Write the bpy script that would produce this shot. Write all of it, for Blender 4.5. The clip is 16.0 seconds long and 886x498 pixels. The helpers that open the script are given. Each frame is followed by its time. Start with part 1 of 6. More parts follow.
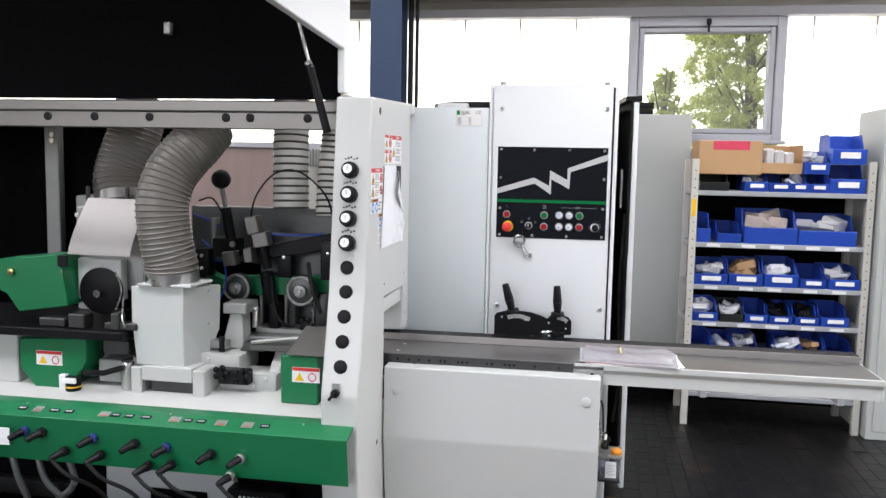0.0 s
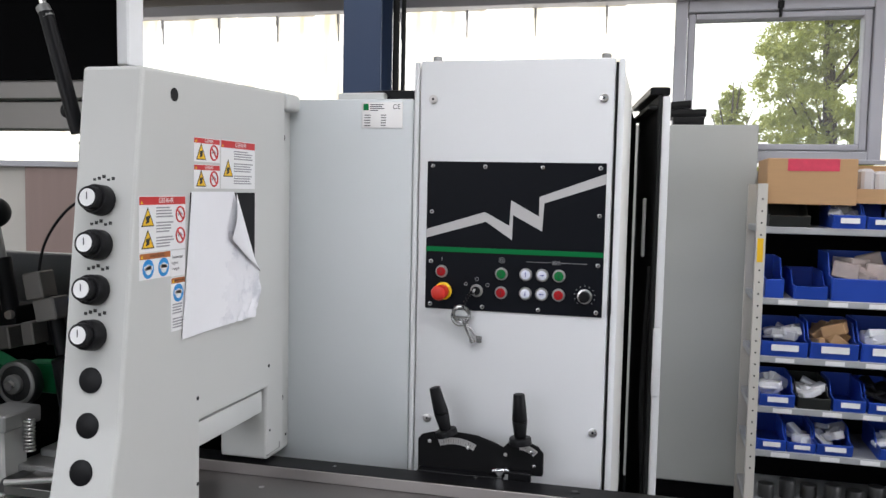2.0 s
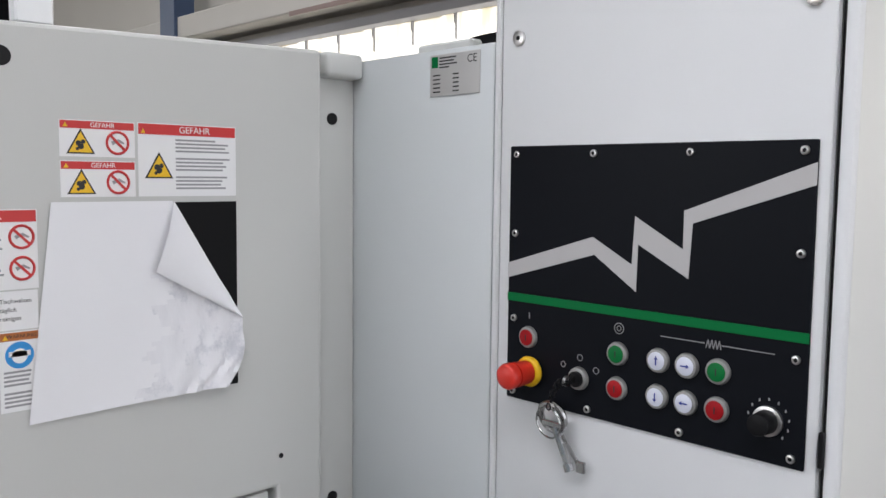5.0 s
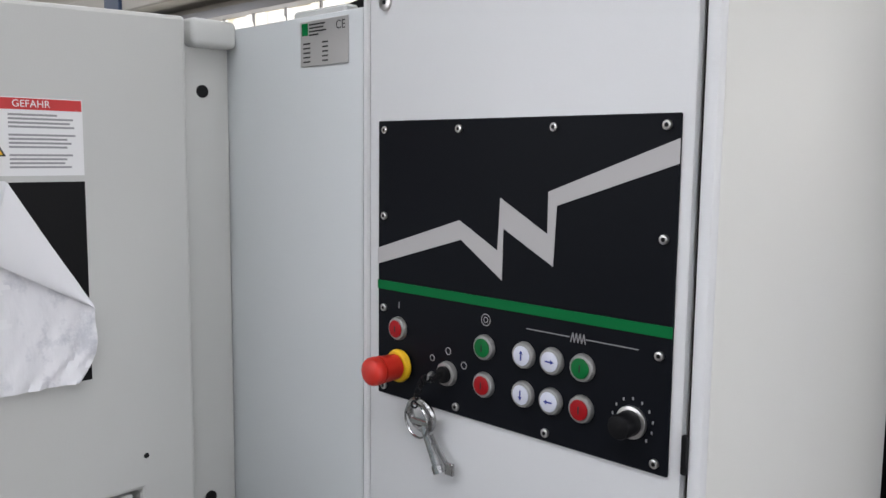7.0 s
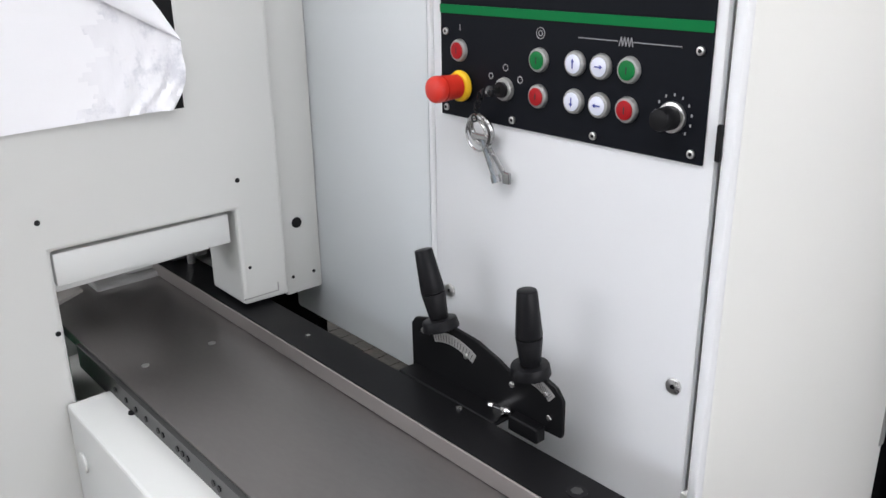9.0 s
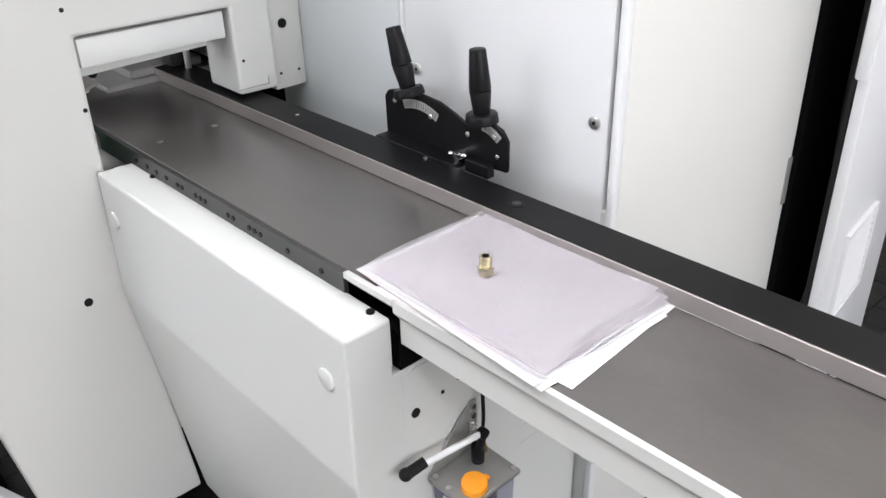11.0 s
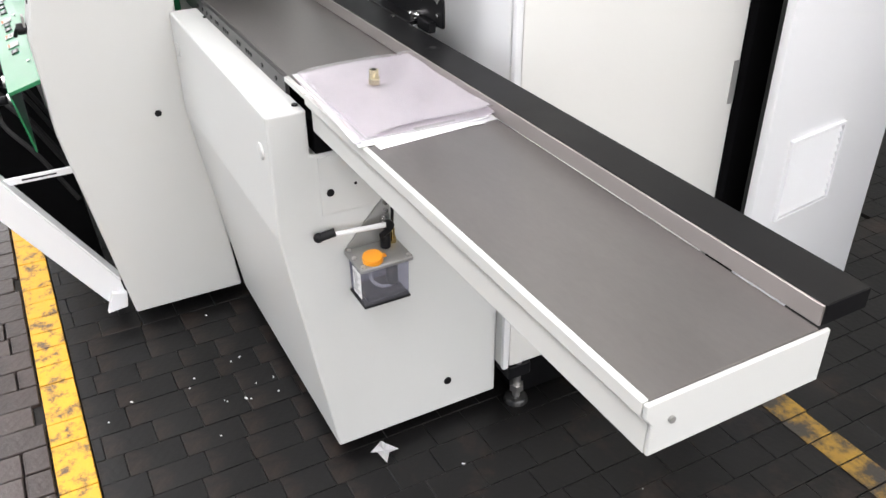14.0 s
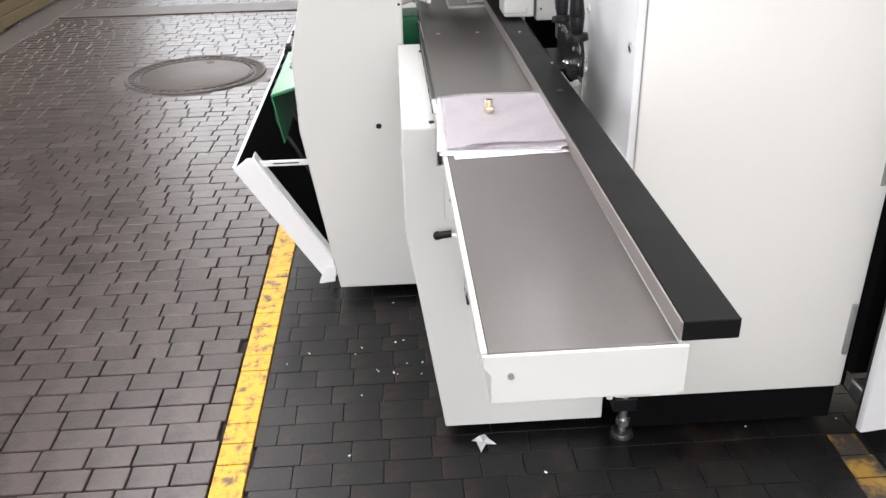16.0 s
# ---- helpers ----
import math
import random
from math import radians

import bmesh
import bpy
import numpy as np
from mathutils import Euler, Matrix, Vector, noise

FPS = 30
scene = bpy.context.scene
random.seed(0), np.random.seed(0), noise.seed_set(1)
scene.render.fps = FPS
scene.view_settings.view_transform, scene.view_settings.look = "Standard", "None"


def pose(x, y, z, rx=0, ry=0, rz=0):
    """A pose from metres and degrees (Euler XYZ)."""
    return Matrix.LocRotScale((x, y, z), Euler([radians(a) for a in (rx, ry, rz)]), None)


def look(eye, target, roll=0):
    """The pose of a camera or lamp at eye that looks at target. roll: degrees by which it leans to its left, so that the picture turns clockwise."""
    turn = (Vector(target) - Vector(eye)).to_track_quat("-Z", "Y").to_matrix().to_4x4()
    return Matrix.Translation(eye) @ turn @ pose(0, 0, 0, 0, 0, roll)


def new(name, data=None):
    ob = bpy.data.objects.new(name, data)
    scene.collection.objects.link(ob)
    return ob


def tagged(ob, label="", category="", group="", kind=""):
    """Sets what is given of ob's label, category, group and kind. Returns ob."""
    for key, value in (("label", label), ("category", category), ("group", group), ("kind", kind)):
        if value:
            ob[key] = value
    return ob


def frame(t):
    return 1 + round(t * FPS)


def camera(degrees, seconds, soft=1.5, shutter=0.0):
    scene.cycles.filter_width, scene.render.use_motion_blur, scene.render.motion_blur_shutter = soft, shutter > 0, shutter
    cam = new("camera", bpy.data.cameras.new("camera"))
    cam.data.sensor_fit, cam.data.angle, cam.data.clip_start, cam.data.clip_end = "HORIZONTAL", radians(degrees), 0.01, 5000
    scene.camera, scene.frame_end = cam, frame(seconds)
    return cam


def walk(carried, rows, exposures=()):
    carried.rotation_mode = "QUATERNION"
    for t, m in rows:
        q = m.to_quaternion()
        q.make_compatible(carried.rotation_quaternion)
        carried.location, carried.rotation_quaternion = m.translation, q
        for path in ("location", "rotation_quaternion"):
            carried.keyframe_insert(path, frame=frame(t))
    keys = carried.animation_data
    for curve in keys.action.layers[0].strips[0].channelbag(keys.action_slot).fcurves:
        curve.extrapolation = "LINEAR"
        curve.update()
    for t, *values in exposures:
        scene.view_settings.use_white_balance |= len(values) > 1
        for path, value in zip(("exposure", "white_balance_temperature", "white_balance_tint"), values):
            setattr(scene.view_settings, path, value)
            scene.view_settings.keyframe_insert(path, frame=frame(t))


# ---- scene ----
cam = camera(55.9, 16.0)
PATH = [
    (0, (0.169, 0.194, 1.509), (-0.171, 2.154, 1.306), 1.1),
    (0.5, (0.218, 0.522, 1.51), (-0.153, 2.476, 1.301), 0.7),
    (1, (0.231, 0.849, 1.534), (-0.117, 2.81, 1.347), 0.3),
    (1.5, (0.32, 1.177, 1.523), (-0.095, 3.127, 1.361), 1.2),
    (2, (0.344, 1.478, 1.515), (-0.15, 3.411, 1.371), 1.2),
    (2.5, (0.35, 1.735, 1.54), (-0.217, 3.648, 1.413), 1.1),
    (3, (0.39, 1.99, 1.552), (-0.438, 3.806, 1.423), 1.8),
    (3.2, (0.382, 2.081, 1.548), (-0.548, 3.847, 1.425), 1.5),
    (5.3, (0.613, 2.501, 1.533), (-0.823, 3.882, 1.354), 0.6),
    (5.5, (0.639, 2.491, 1.531), (-0.785, 3.883, 1.344), 0.6),
    (6, (0.69, 2.526, 1.538), (-0.723, 3.927, 1.333), 1.1),
    (6.5, (0.669, 2.6, 1.537), (-0.754, 3.988, 1.322), 1.0),
    (7, (0.603, 2.651, 1.538), (-0.769, 4.089, 1.313), 0.6),
    (7.5, (0.61, 2.642, 1.529), (-0.728, 4.11, 1.293), 0.8),
    (8, (0.655, 2.608, 1.507), (-0.734, 4.002, 1.147), 0.8),
    (8.5, (0.674, 2.599, 1.483), (-0.759, 3.888, 0.949), -0.1),
    (9, (0.69, 2.6, 1.457), (-0.731, 3.827, 0.767), -0.9),
    (9.5, (0.722, 2.588, 1.443), (-0.69, 3.771, 0.665), -1.7),
    (10, (0.757, 2.542, 1.424), (-0.601, 3.741, 0.577), -1.9),
    (10.2, (0.782, 2.507, 1.42), (-0.527, 3.731, 0.534), -1.5),
    (12.3, (1.194, 2.361, 1.373), (-0.102, 3.46, 0.319), -1.0),
    (12.5, (1.24, 2.348, 1.378), (-0.036, 3.462, 0.314), -0.8),
    (13, (1.374, 2.378, 1.378), (0.083, 3.465, 0.306), 0.5),
    (13.5, (1.486, 2.454, 1.373), (0.094, 3.408, 0.3), 0.1),
    (14, (1.518, 2.538, 1.371), (0.013, 3.33, 0.319), -0.5),
    (14.5, (1.583, 2.673, 1.366), (-0.067, 3.117, 0.326), -0.8),
    (15, (1.646, 2.758, 1.365), (-0.059, 2.995, 0.347), -1.3),
    (15.5, (1.775, 2.794, 1.382), (0.038, 2.983, 0.408), -1.3),
    (16, (1.883, 2.88, 1.399), (0.109, 2.967, 0.478), -1.5),
]
EXPOSURES = [(0.0, 0.15, 6500, 10), (1.0, 0.15, 6500, 10), (1.5, -0.15, 6500, 10), (2.5, -0.4, 6500, 10), (3.0, -0.56, 6500, 10), (5.5, -0.44, 6500, 10), (7.0, -0.52, 6500, 10), (8.0, -0.33, 6500, 10), (9.0, 0.12, 6550, 10), (10.2, 0.2, 6600, 10), (12.3, 0.58, 6700, 10), (13.5, 0.54, 6750, 10), (14.5, 0.46, 6800, 11), (15.2, 0.42, 6800, 11), (16.0, 0.5, 6800, 11)]
walk(cam, [(t, look(eye, target, roll)) for t, eye, target, roll in PATH], EXPOSURES)

# ---- light ----
world = bpy.data.worlds.new("sky")
scene.world = world
world.use_nodes = True
wn = world.node_tree.nodes
sky = wn.new("ShaderNodeTexSky")
sky.sky_type, sky.sun_disc = "NISHITA", False
sky.sun_elevation, sky.sun_rotation = radians(48), radians(200)
wn["Background"].inputs["Strength"].default_value = 0.12
world.node_tree.links.new(sky.outputs[0], wn["Background"].inputs["Color"])
sun = new("sun", bpy.data.lights.new("sun", "SUN"))
sun.data.energy, sun.data.angle, sun.data.color = 5.0, radians(0.5), (1.0, 0.95, 0.88)
sun.matrix_world = look((0, 0, 20), (4, 9, 0))


def daylight(name, eye, target, sx, sy, power, colour=(1, 1, 1)):
    la = bpy.data.lights.new(name, "AREA")
    la.shape, la.size, la.size_y, la.energy, la.color = "RECTANGLE", sx, sy, power, colour
    ob = new(name, la)
    ob.matrix_world = look(eye, target)
    return ob


# sky light entering by assumed, unseen roof lights and by the window band behind the walker
daylight("roof_light_glow_a", (-1.0, 0.6, 5.15), (-1.0, 0.6, 0), 11.0, 1.5, 410, (0.930, 0.930, 1.0))
daylight("roof_light_glow_b", (-1.0, 4.4, 5.15), (-1.0, 4.4, 0), 11.0, 0.9, 80, (0.930, 0.930, 1.0))
# unseen lamp added to brighten the faces turned to +x
daylight("east_fill", (5.6, 2.5, 2.0), (0, 2.6, 1.0), 4.6, 3.4, 185, (0.96, 0.95, 1.0))
daylight("window_glow", (-3.6, -4.8, 2.6), (-0.6, 3.0, 1.0), 5.0, 2.2, 165, (0.935, 0.935, 1.0))

# unseen lamp added at the far end to brighten the gangway floor
daylight("far_end_fill", (-11.6, 1.2, 3.2), (0, 1.2, 0.5), 4.4, 3.4, 175, (0.97, 0.98, 1.0))

# ---- materials ----


def rgb(c):
    return (*c, 1.0)


def material(name, colour, rough=0.5, metal=0.0, vary=0.08, scale=8.0, bump=0.0, bump_scale=120.0, fine=0.0, coat=0.0, stretch=(1, 1, 1), per_object=0.0, per_island=0.0, coat_rough=0.03, stain=None, stain_scale=3.0, stain_cut=0.62, spec=0.5, rough_vary=0.16):
    """A surface with two scales of variation: broad tone and fine grain, and relief."""
    m = bpy.data.materials.new(name)
    m.use_nodes = True
    nt = m.node_tree
    b = nt.nodes["Principled BSDF"]
    b.inputs["Roughness"].default_value = rough
    b.inputs["Metallic"].default_value = metal
    b.inputs["Coat Weight"].default_value = coat
    b.inputs["Coat Roughness"].default_value = coat_rough
    b.inputs["Specular IOR Level"].default_value = spec
    tc = nt.nodes.new("ShaderNodeTexCoord")
    mp = nt.nodes.new("ShaderNodeMapping")
    mp.inputs["Scale"].default_value = stretch
    nt.links.new(tc.outputs["Object"], mp.inputs["Vector"])
    n1 = nt.nodes.new("ShaderNodeTexNoise")
    n1.inputs["Scale"].default_value, n1.inputs["Detail"].default_value = scale, 4
    n2 = nt.nodes.new("ShaderNodeTexNoise")
    n2.inputs["Scale"].default_value, n2.inputs["Detail"].default_value = bump_scale, 3
    nt.links.new(mp.outputs[0], n1.inputs["Vector"])
    nt.links.new(mp.outputs[0], n2.inputs["Vector"])

    def mathn(op, a, bb):
        nd = nt.nodes.new("ShaderNodeMath")
        nd.operation = op
        for i, v in enumerate((a, bb)):
            if isinstance(v, (int, float)):
                nd.inputs[i].default_value = v
            else:
                nt.links.new(v, nd.inputs[i])
        return nd.outputs[0]
    val = mathn("ADD", mathn("MULTIPLY", mathn("SUBTRACT", n1.outputs["Fac"], 0.5), vary * 2), 1.0)
    if fine:
        val = mathn("ADD", val, mathn("MULTIPLY", mathn("SUBTRACT", n2.outputs["Fac"], 0.5), fine * 2))
    if per_object:
        oi = nt.nodes.new("ShaderNodeObjectInfo")
        val = mathn("ADD", val, mathn("MULTIPLY", mathn("SUBTRACT", oi.outputs["Random"], 0.5), per_object * 2))
    if per_island:
        ge = nt.nodes.new("ShaderNodeNewGeometry")
        val = mathn("ADD", val, mathn("MULTIPLY", mathn("SUBTRACT", ge.outputs["Random Per Island"], 0.5), per_island * 2))
    mix = nt.nodes.new("ShaderNodeVectorMath")
    mix.operation = "SCALE"
    mix.inputs[0].default_value = colour
    nt.links.new(val, mix.inputs["Scale"])
    out = mix.outputs[0]
    if stain:
        n3 = nt.nodes.new("ShaderNodeTexNoise")
        n3.inputs["Scale"].default_value, n3.inputs["Detail"].default_value, n3.inputs["Roughness"].default_value = stain_scale, 8, 0.7
        nt.links.new(tc.outputs["Object"], n3.inputs["Vector"])
        rp = nt.nodes.new("ShaderNodeValToRGB")
        rp.color_ramp.elements[0].position, rp.color_ramp.elements[1].position = stain_cut - 0.06, stain_cut + 0.06
        nt.links.new(n3.outputs["Fac"], rp.inputs[0])
        mc = nt.nodes.new("ShaderNodeMix")
        mc.data_type = "RGBA"
        nt.links.new(rp.outputs[0], mc.inputs["Factor"])
        nt.links.new(out, mc.inputs[6])
        mc.inputs[7].default_value = rgb(stain)
        out = mc.outputs[2]
    nt.links.new(out, b.inputs["Base Color"])
    rr = mathn("ADD", mathn("MULTIPLY", mathn("SUBTRACT", n1.outputs["Fac"], 0.5), rough_vary), rough)
    nt.links.new(rr, b.inputs["Roughness"])
    if bump:
        bp = nt.nodes.new("ShaderNodeBump")
        bp.inputs["Strength"].default_value, bp.inputs["Distance"].default_value = bump, 0.002
        nt.links.new(n2.outputs["Fac"], bp.inputs["Height"])
        nt.links.new(bp.outputs[0], b.inputs["Normal"])
    return m


PAINT = material("light_grey_powder_coat", (0.56, 0.57, 0.555), 0.42, vary=0.025, scale=3, bump=0.06, bump_scale=420)
PAINT_H = material("warm_grey_powder_coat", (0.535, 0.54, 0.52), 0.42, vary=0.03, scale=3, bump=0.06, bump_scale=420)
PAINT_W = material("white_powder_coat", (0.72, 0.73, 0.74), 0.4, vary=0.02, scale=3, bump=0.05, bump_scale=420)
PAINT_B = material("cool_grey_powder_coat", (0.62, 0.65, 0.66), 0.42, vary=0.025, scale=3, bump=0.06, bump_scale=420)
PAINT_C = material("cream_white_powder_coat", (0.70, 0.70, 0.67), 0.42, vary=0.02, scale=3, bump=0.05, bump_scale=420)
# white casting paint, greyed to put the raised lid's shade into its colour
CAST = material("lid_shaded_casting_white", (0.50, 0.50, 0.48), 0.45, vary=0.06, scale=9, bump=0.15, bump_scale=160)
GREEN = material("green_machine_enamel", (0.005, 0.15, 0.055), 0.35, vary=0.06, scale=6, bump=0.05, bump_scale=300)
BLACKP = material("black_plastic", (0.008, 0.008, 0.009), 0.40, vary=0.15, bump=0.1, bump_scale=300, spec=0.16)
RUBBER = material("black_rubber", (0.015, 0.015, 0.015), 0.7, vary=0.2, spec=0.2)
# near-black for real linings and for blocks that paint shade into gaps and bays
DARK = material("lining_and_shade_black", (0.0045, 0.0045, 0.005), 0.9, vary=0.25, scale=5, spec=0.02)
BLACKM = material("black_anodised_plate", (0.0055, 0.0055, 0.0062), 0.42, vary=0.1, bump=0.03, spec=0.15)
BOARD = material("black_control_foil", (0.006, 0.007, 0.010), 0.42, vary=0.1, bump=0.05, bump_scale=500, spec=0.08)
STEEL = material("ground_steel", (0.158, 0.148, 0.143), 0.42, 0.78, rough_vary=0.30, coat=0.6, coat_rough=0.22, vary=0.40, scale=5, fine=0.06, bump=0.03, bump_scale=160, stretch=(0.40, 1, 1))
BRIGHT = material("bright_steel", (0.62, 0.61, 0.60), 0.28, 0.95, vary=0.06, bump=0.03, bump_scale=200)
FENCEM = material("fence_face_steel", (0.40, 0.37, 0.355), 0.42, 0.8, vary=0.08, scale=6, stretch=(0.2, 1, 1))
DULL = material("dull_cast_metal", (0.34, 0.34, 0.33), 0.5, 0.6, vary=0.14, scale=14, bump=0.1, bump_scale=150)
DARKSTEEL = material("dark_oiled_steel", (0.07, 0.07, 0.07), 0.38, 0.7, vary=0.2, scale=12, bump=0.08)
ALU = material("anodised_aluminium", (0.20, 0.19, 0.18), 0.42, 0.75, vary=0.06, scale=5, stretch=(0.2, 1, 1))
CHROME = material("chrome", (0.75, 0.75, 0.75), 0.12, 1.0, vary=0.03)
BRASS = material("brass", (0.62, 0.47, 0.22), 0.25, 1.0, vary=0.06)
MIDGREY = material("mid_grey_machine_paint", (0.13, 0.135, 0.135), 0.4, vary=0.1, scale=9, bump=0.08)
GUARDM = material("brushed_guard_sheet", (0.66, 0.62, 0.60), 0.42, 0.45, vary=0.08, scale=5, stretch=(0.15, 1, 1), bump=0.04)
NAVY = material("dark_blue_ring", (0.012, 0.03, 0.14), 0.4, vary=0.1)
NICKELBRASS = material("pale_plated_brass", (0.66, 0.60, 0.44), 0.24, 1.0, vary=0.08)
SILVERP = material("silver_print", (0.50, 0.49, 0.49), 0.5, vary=0.03)
GREENS = material("green_print", (0.001, 0.15, 0.040), 0.5, vary=0.03, spec=0.12)
RED = material("red_plastic", (0.62, 0.030, 0.018), 0.38, vary=0.04)
REDB = material("dull_red_lens", (0.34, 0.006, 0.010), 0.45, vary=0.05, spec=0.2)
GREENB = material("green_lens", (0.002, 0.15, 0.035), 0.45, vary=0.05, spec=0.2)
WHITEB = material("pale_lens", (0.68, 0.70, 0.80), 0.4, vary=0.04)
BLUEINK = material("blue_ink", (0.03, 0.05, 0.30), 0.5)
YELLOW = material("signal_yellow", (0.80, 0.48, 0.01), 0.45, vary=0.05)
ORANGE = material("orange_plastic", (0.80, 0.30, 0.02), 0.4, vary=0.05)
PAPER = material("white_paper", (0.80, 0.80, 0.82), 0.75, vary=0.03, scale=9, bump=0.08, bump_scale=30)
PEEL = material("half_stuck_paper", (0.76, 0.76, 0.785), 0.45, vary=0.08, scale=20, bump=0.5, bump_scale=60, stretch=(1, 1, 0.35), stain=(0.58, 0.59, 0.63), stain_scale=22, stain_cut=0.58)
SLEEVE = material("clear_film_over_paper", (0.80, 0.765, 0.81), 0.22, vary=0.10, scale=11, bump=0.8, bump_scale=13, coat=1.0)
REDP = material("red_print", (0.55, 0.03, 0.03), 0.5)
INK = material("black_ink", (0.02, 0.02, 0.02), 0.6)
GREYINK = material("grey_ink", (0.30, 0.30, 0.31), 0.6)
BROWNP = material("orange_brown_print", (0.42, 0.13, 0.03), 0.5)
BLUEP = material("blue_sign_print", (0.02, 0.25, 0.60), 0.5)
STICKER = material("white_sticker", (0.78, 0.78, 0.78), 0.4, vary=0.02)
SILVERPLATE = material("silver_foil_plate", (0.55, 0.54, 0.53), 0.35, 0.7, vary=0.05)
BLUEBIN = material("blue_polypropylene", (0.02, 0.07, 0.42), 0.4, vary=0.08, scale=10, per_object=0.12)
BLACKBIN = material("black_polypropylene", (0.02, 0.022, 0.02), 0.5, vary=0.1)
CARD = material("brown_cardboard", (0.46, 0.28, 0.14), 0.85, vary=0.06, scale=12, bump=0.1, bump_scale=90, stretch=(1, 1, 6))
PINK = material("pink_tape_print", (0.62, 0.05, 0.10), 0.5, vary=0.2, scale=40)
SHELFM = material("galvanised_shelf", (0.42, 0.43, 0.44), 0.45, 0.35, vary=0.06, scale=20)
UPRIGHT = material("cream_shelf_upright", (0.55, 0.53, 0.48), 0.5, vary=0.04)
HOSE = material("grey_ribbed_hose", (0.17, 0.155, 0.14), 0.34, vary=0.06, scale=12)
HOSEW = material("pale_ribbed_hose", (0.62, 0.60, 0.57), 0.45, vary=0.06, scale=12)
WIRE = material("dark_wire_rib", (0.05, 0.045, 0.04), 0.5)
COLUMN = material("blue_grey_steel_column", (0.035, 0.06, 0.12), 0.5, vary=0.08, scale=5)
CONCRETE = material("painted_hall_wall", (0.50, 0.48, 0.44), 0.8, vary=0.06, scale=2, bump=0.2, bump_scale=60)
FRAMEM = material("grey_window_frame", (0.40, 0.40, 0.43), 0.5, vary=0.04)
BROWNW = material("mauve_brown_board", (0.26, 0.19, 0.17), 0.7, vary=0.12, scale=4, stretch=(4, 4, 0.4), bump=0.1)
GREYCAB = material("pale_grey_locker_paint", (0.42, 0.43, 0.41), 0.45, vary=0.04, scale=3, bump=0.05)
PAVER = material("brown_grey_paver", (0.050, 0.038, 0.035), 0.31, vary=0.36, scale=9, fine=0.25, bump=0.7, bump_scale=70, per_object=0.22, per_island=0.28, stain=(0.030, 0.023, 0.021), stain_scale=6, stain_cut=0.55, spec=0.36)
PAVERBLK = material("oil_black_paver", (0.0062, 0.006, 0.0061), 0.36, vary=0.30, scale=6, fine=0.2, bump=0.4, bump_scale=70, per_object=0.2, per_island=0.15, stain=(0.030, 0.021, 0.017), stain_scale=3.2, stain_cut=0.60, spec=0.26)
JOINT = material("dark_joint_sand", (0.010, 0.009, 0.0085), 0.9, vary=0.3, scale=30, bump=0.6)
LINE = material("worn_yellow_floor_paint", (0.62, 0.33, 0.015), 0.5, vary=0.15, scale=14, bump=0.6, bump_scale=70, stain=(0.10, 0.06, 0.035), stain_scale=20, stain_cut=0.56)
LINEOLD = material("nearly_gone_yellow_paint", (0.26, 0.15, 0.02), 0.5, vary=0.25, scale=14, bump=0.6, stain=(0.03, 0.026, 0.022), stain_scale=9, stain_cut=0.5)
IRON = material("cast_iron_cover", (0.060, 0.052, 0.048), 0.5, 0.4, vary=0.25, scale=14, bump=0.5)
LIDM = material("worn_concrete_lid", (0.060, 0.050, 0.045), 0.5, spec=0.3, vary=0.2, scale=7, fine=0.15, bump=0.3, bump_scale=80)
OLDWOOD = material("olive_brown_crate_wood", (0.14, 0.105, 0.05), 0.7, vary=0.25, scale=6, stretch=(0.3, 2, 2), bump=0.3, per_object=0.2)
LEAF = material("tree_leaf", (0.17, 0.21, 0.045), 0.6, vary=0.45, scale=3, per_island=0.35)
BARK = material("tree_bark", (0.12, 0.09, 0.06), 0.9, vary=0.3, bump=0.6)
LAWN = material("yard_ground", (0.25, 0.24, 0.22), 0.9, vary=0.2, scale=2)
KEYSILVER = material("key_silver", (0.42, 0.42, 0.42), 0.26, 1.0, vary=0.15, scale=30)
TEXTILE = material("folded_cloth_rags", (0.45, 0.38, 0.35), 0.9, vary=0.35, scale=14, bump=0.4, bump_scale=50)


def see_through(name, colour, mix, rough=0.05):
    m = bpy.data.materials.new(name)
    m.use_nodes = True
    nt = m.node_tree
    out = nt.nodes["Material Output"]
    tr, gl, mx = nt.nodes.new("ShaderNodeBsdfTransparent"), nt.nodes["Principled BSDF"], nt.nodes.new("ShaderNodeMixShader")
    tr.inputs[0].default_value = rgb(colour)
    gl.inputs["Base Color"].default_value = rgb(colour)
    gl.inputs["Roughness"].default_value = rough
    mx.inputs[0].default_value = mix
    nt.links.new(tr.outputs[0], mx.inputs[1])
    nt.links.new(gl.outputs[0], mx.inputs[2])
    nt.links.new(mx.outputs[0], out.inputs[0])
    return m


def leafy(m):
    """Lets light through the leaves."""
    nt = m.node_tree
    b, out = nt.nodes["Principled BSDF"], nt.nodes["Material Output"]
    tl, mx = nt.nodes.new("ShaderNodeBsdfTranslucent"), nt.nodes.new("ShaderNodeMixShader")
    tl.inputs[0].default_value = rgb((0.72, 0.74, 0.26))
    mx.inputs[0].default_value = 0.7
    nt.links.new(b.outputs[0], mx.inputs[1])
    nt.links.new(tl.outputs[0], mx.inputs[2])
    nt.links.new(mx.outputs[0], out.inputs[0])


leafy(LEAF)
GLASS = see_through("window_glass", (0.95, 0.97, 0.96), 0.06)
ACRYL = see_through("smoky_clear_acrylic", (0.66, 0.66, 0.74), 0.14, 0.06)
FILM = see_through("creased_clear_film", (0.90, 0.885, 0.90), 0.22, 0.12)
BAG = see_through("clear_plastic_bag", (0.85, 0.85, 0.86), 0.55, 0.25)


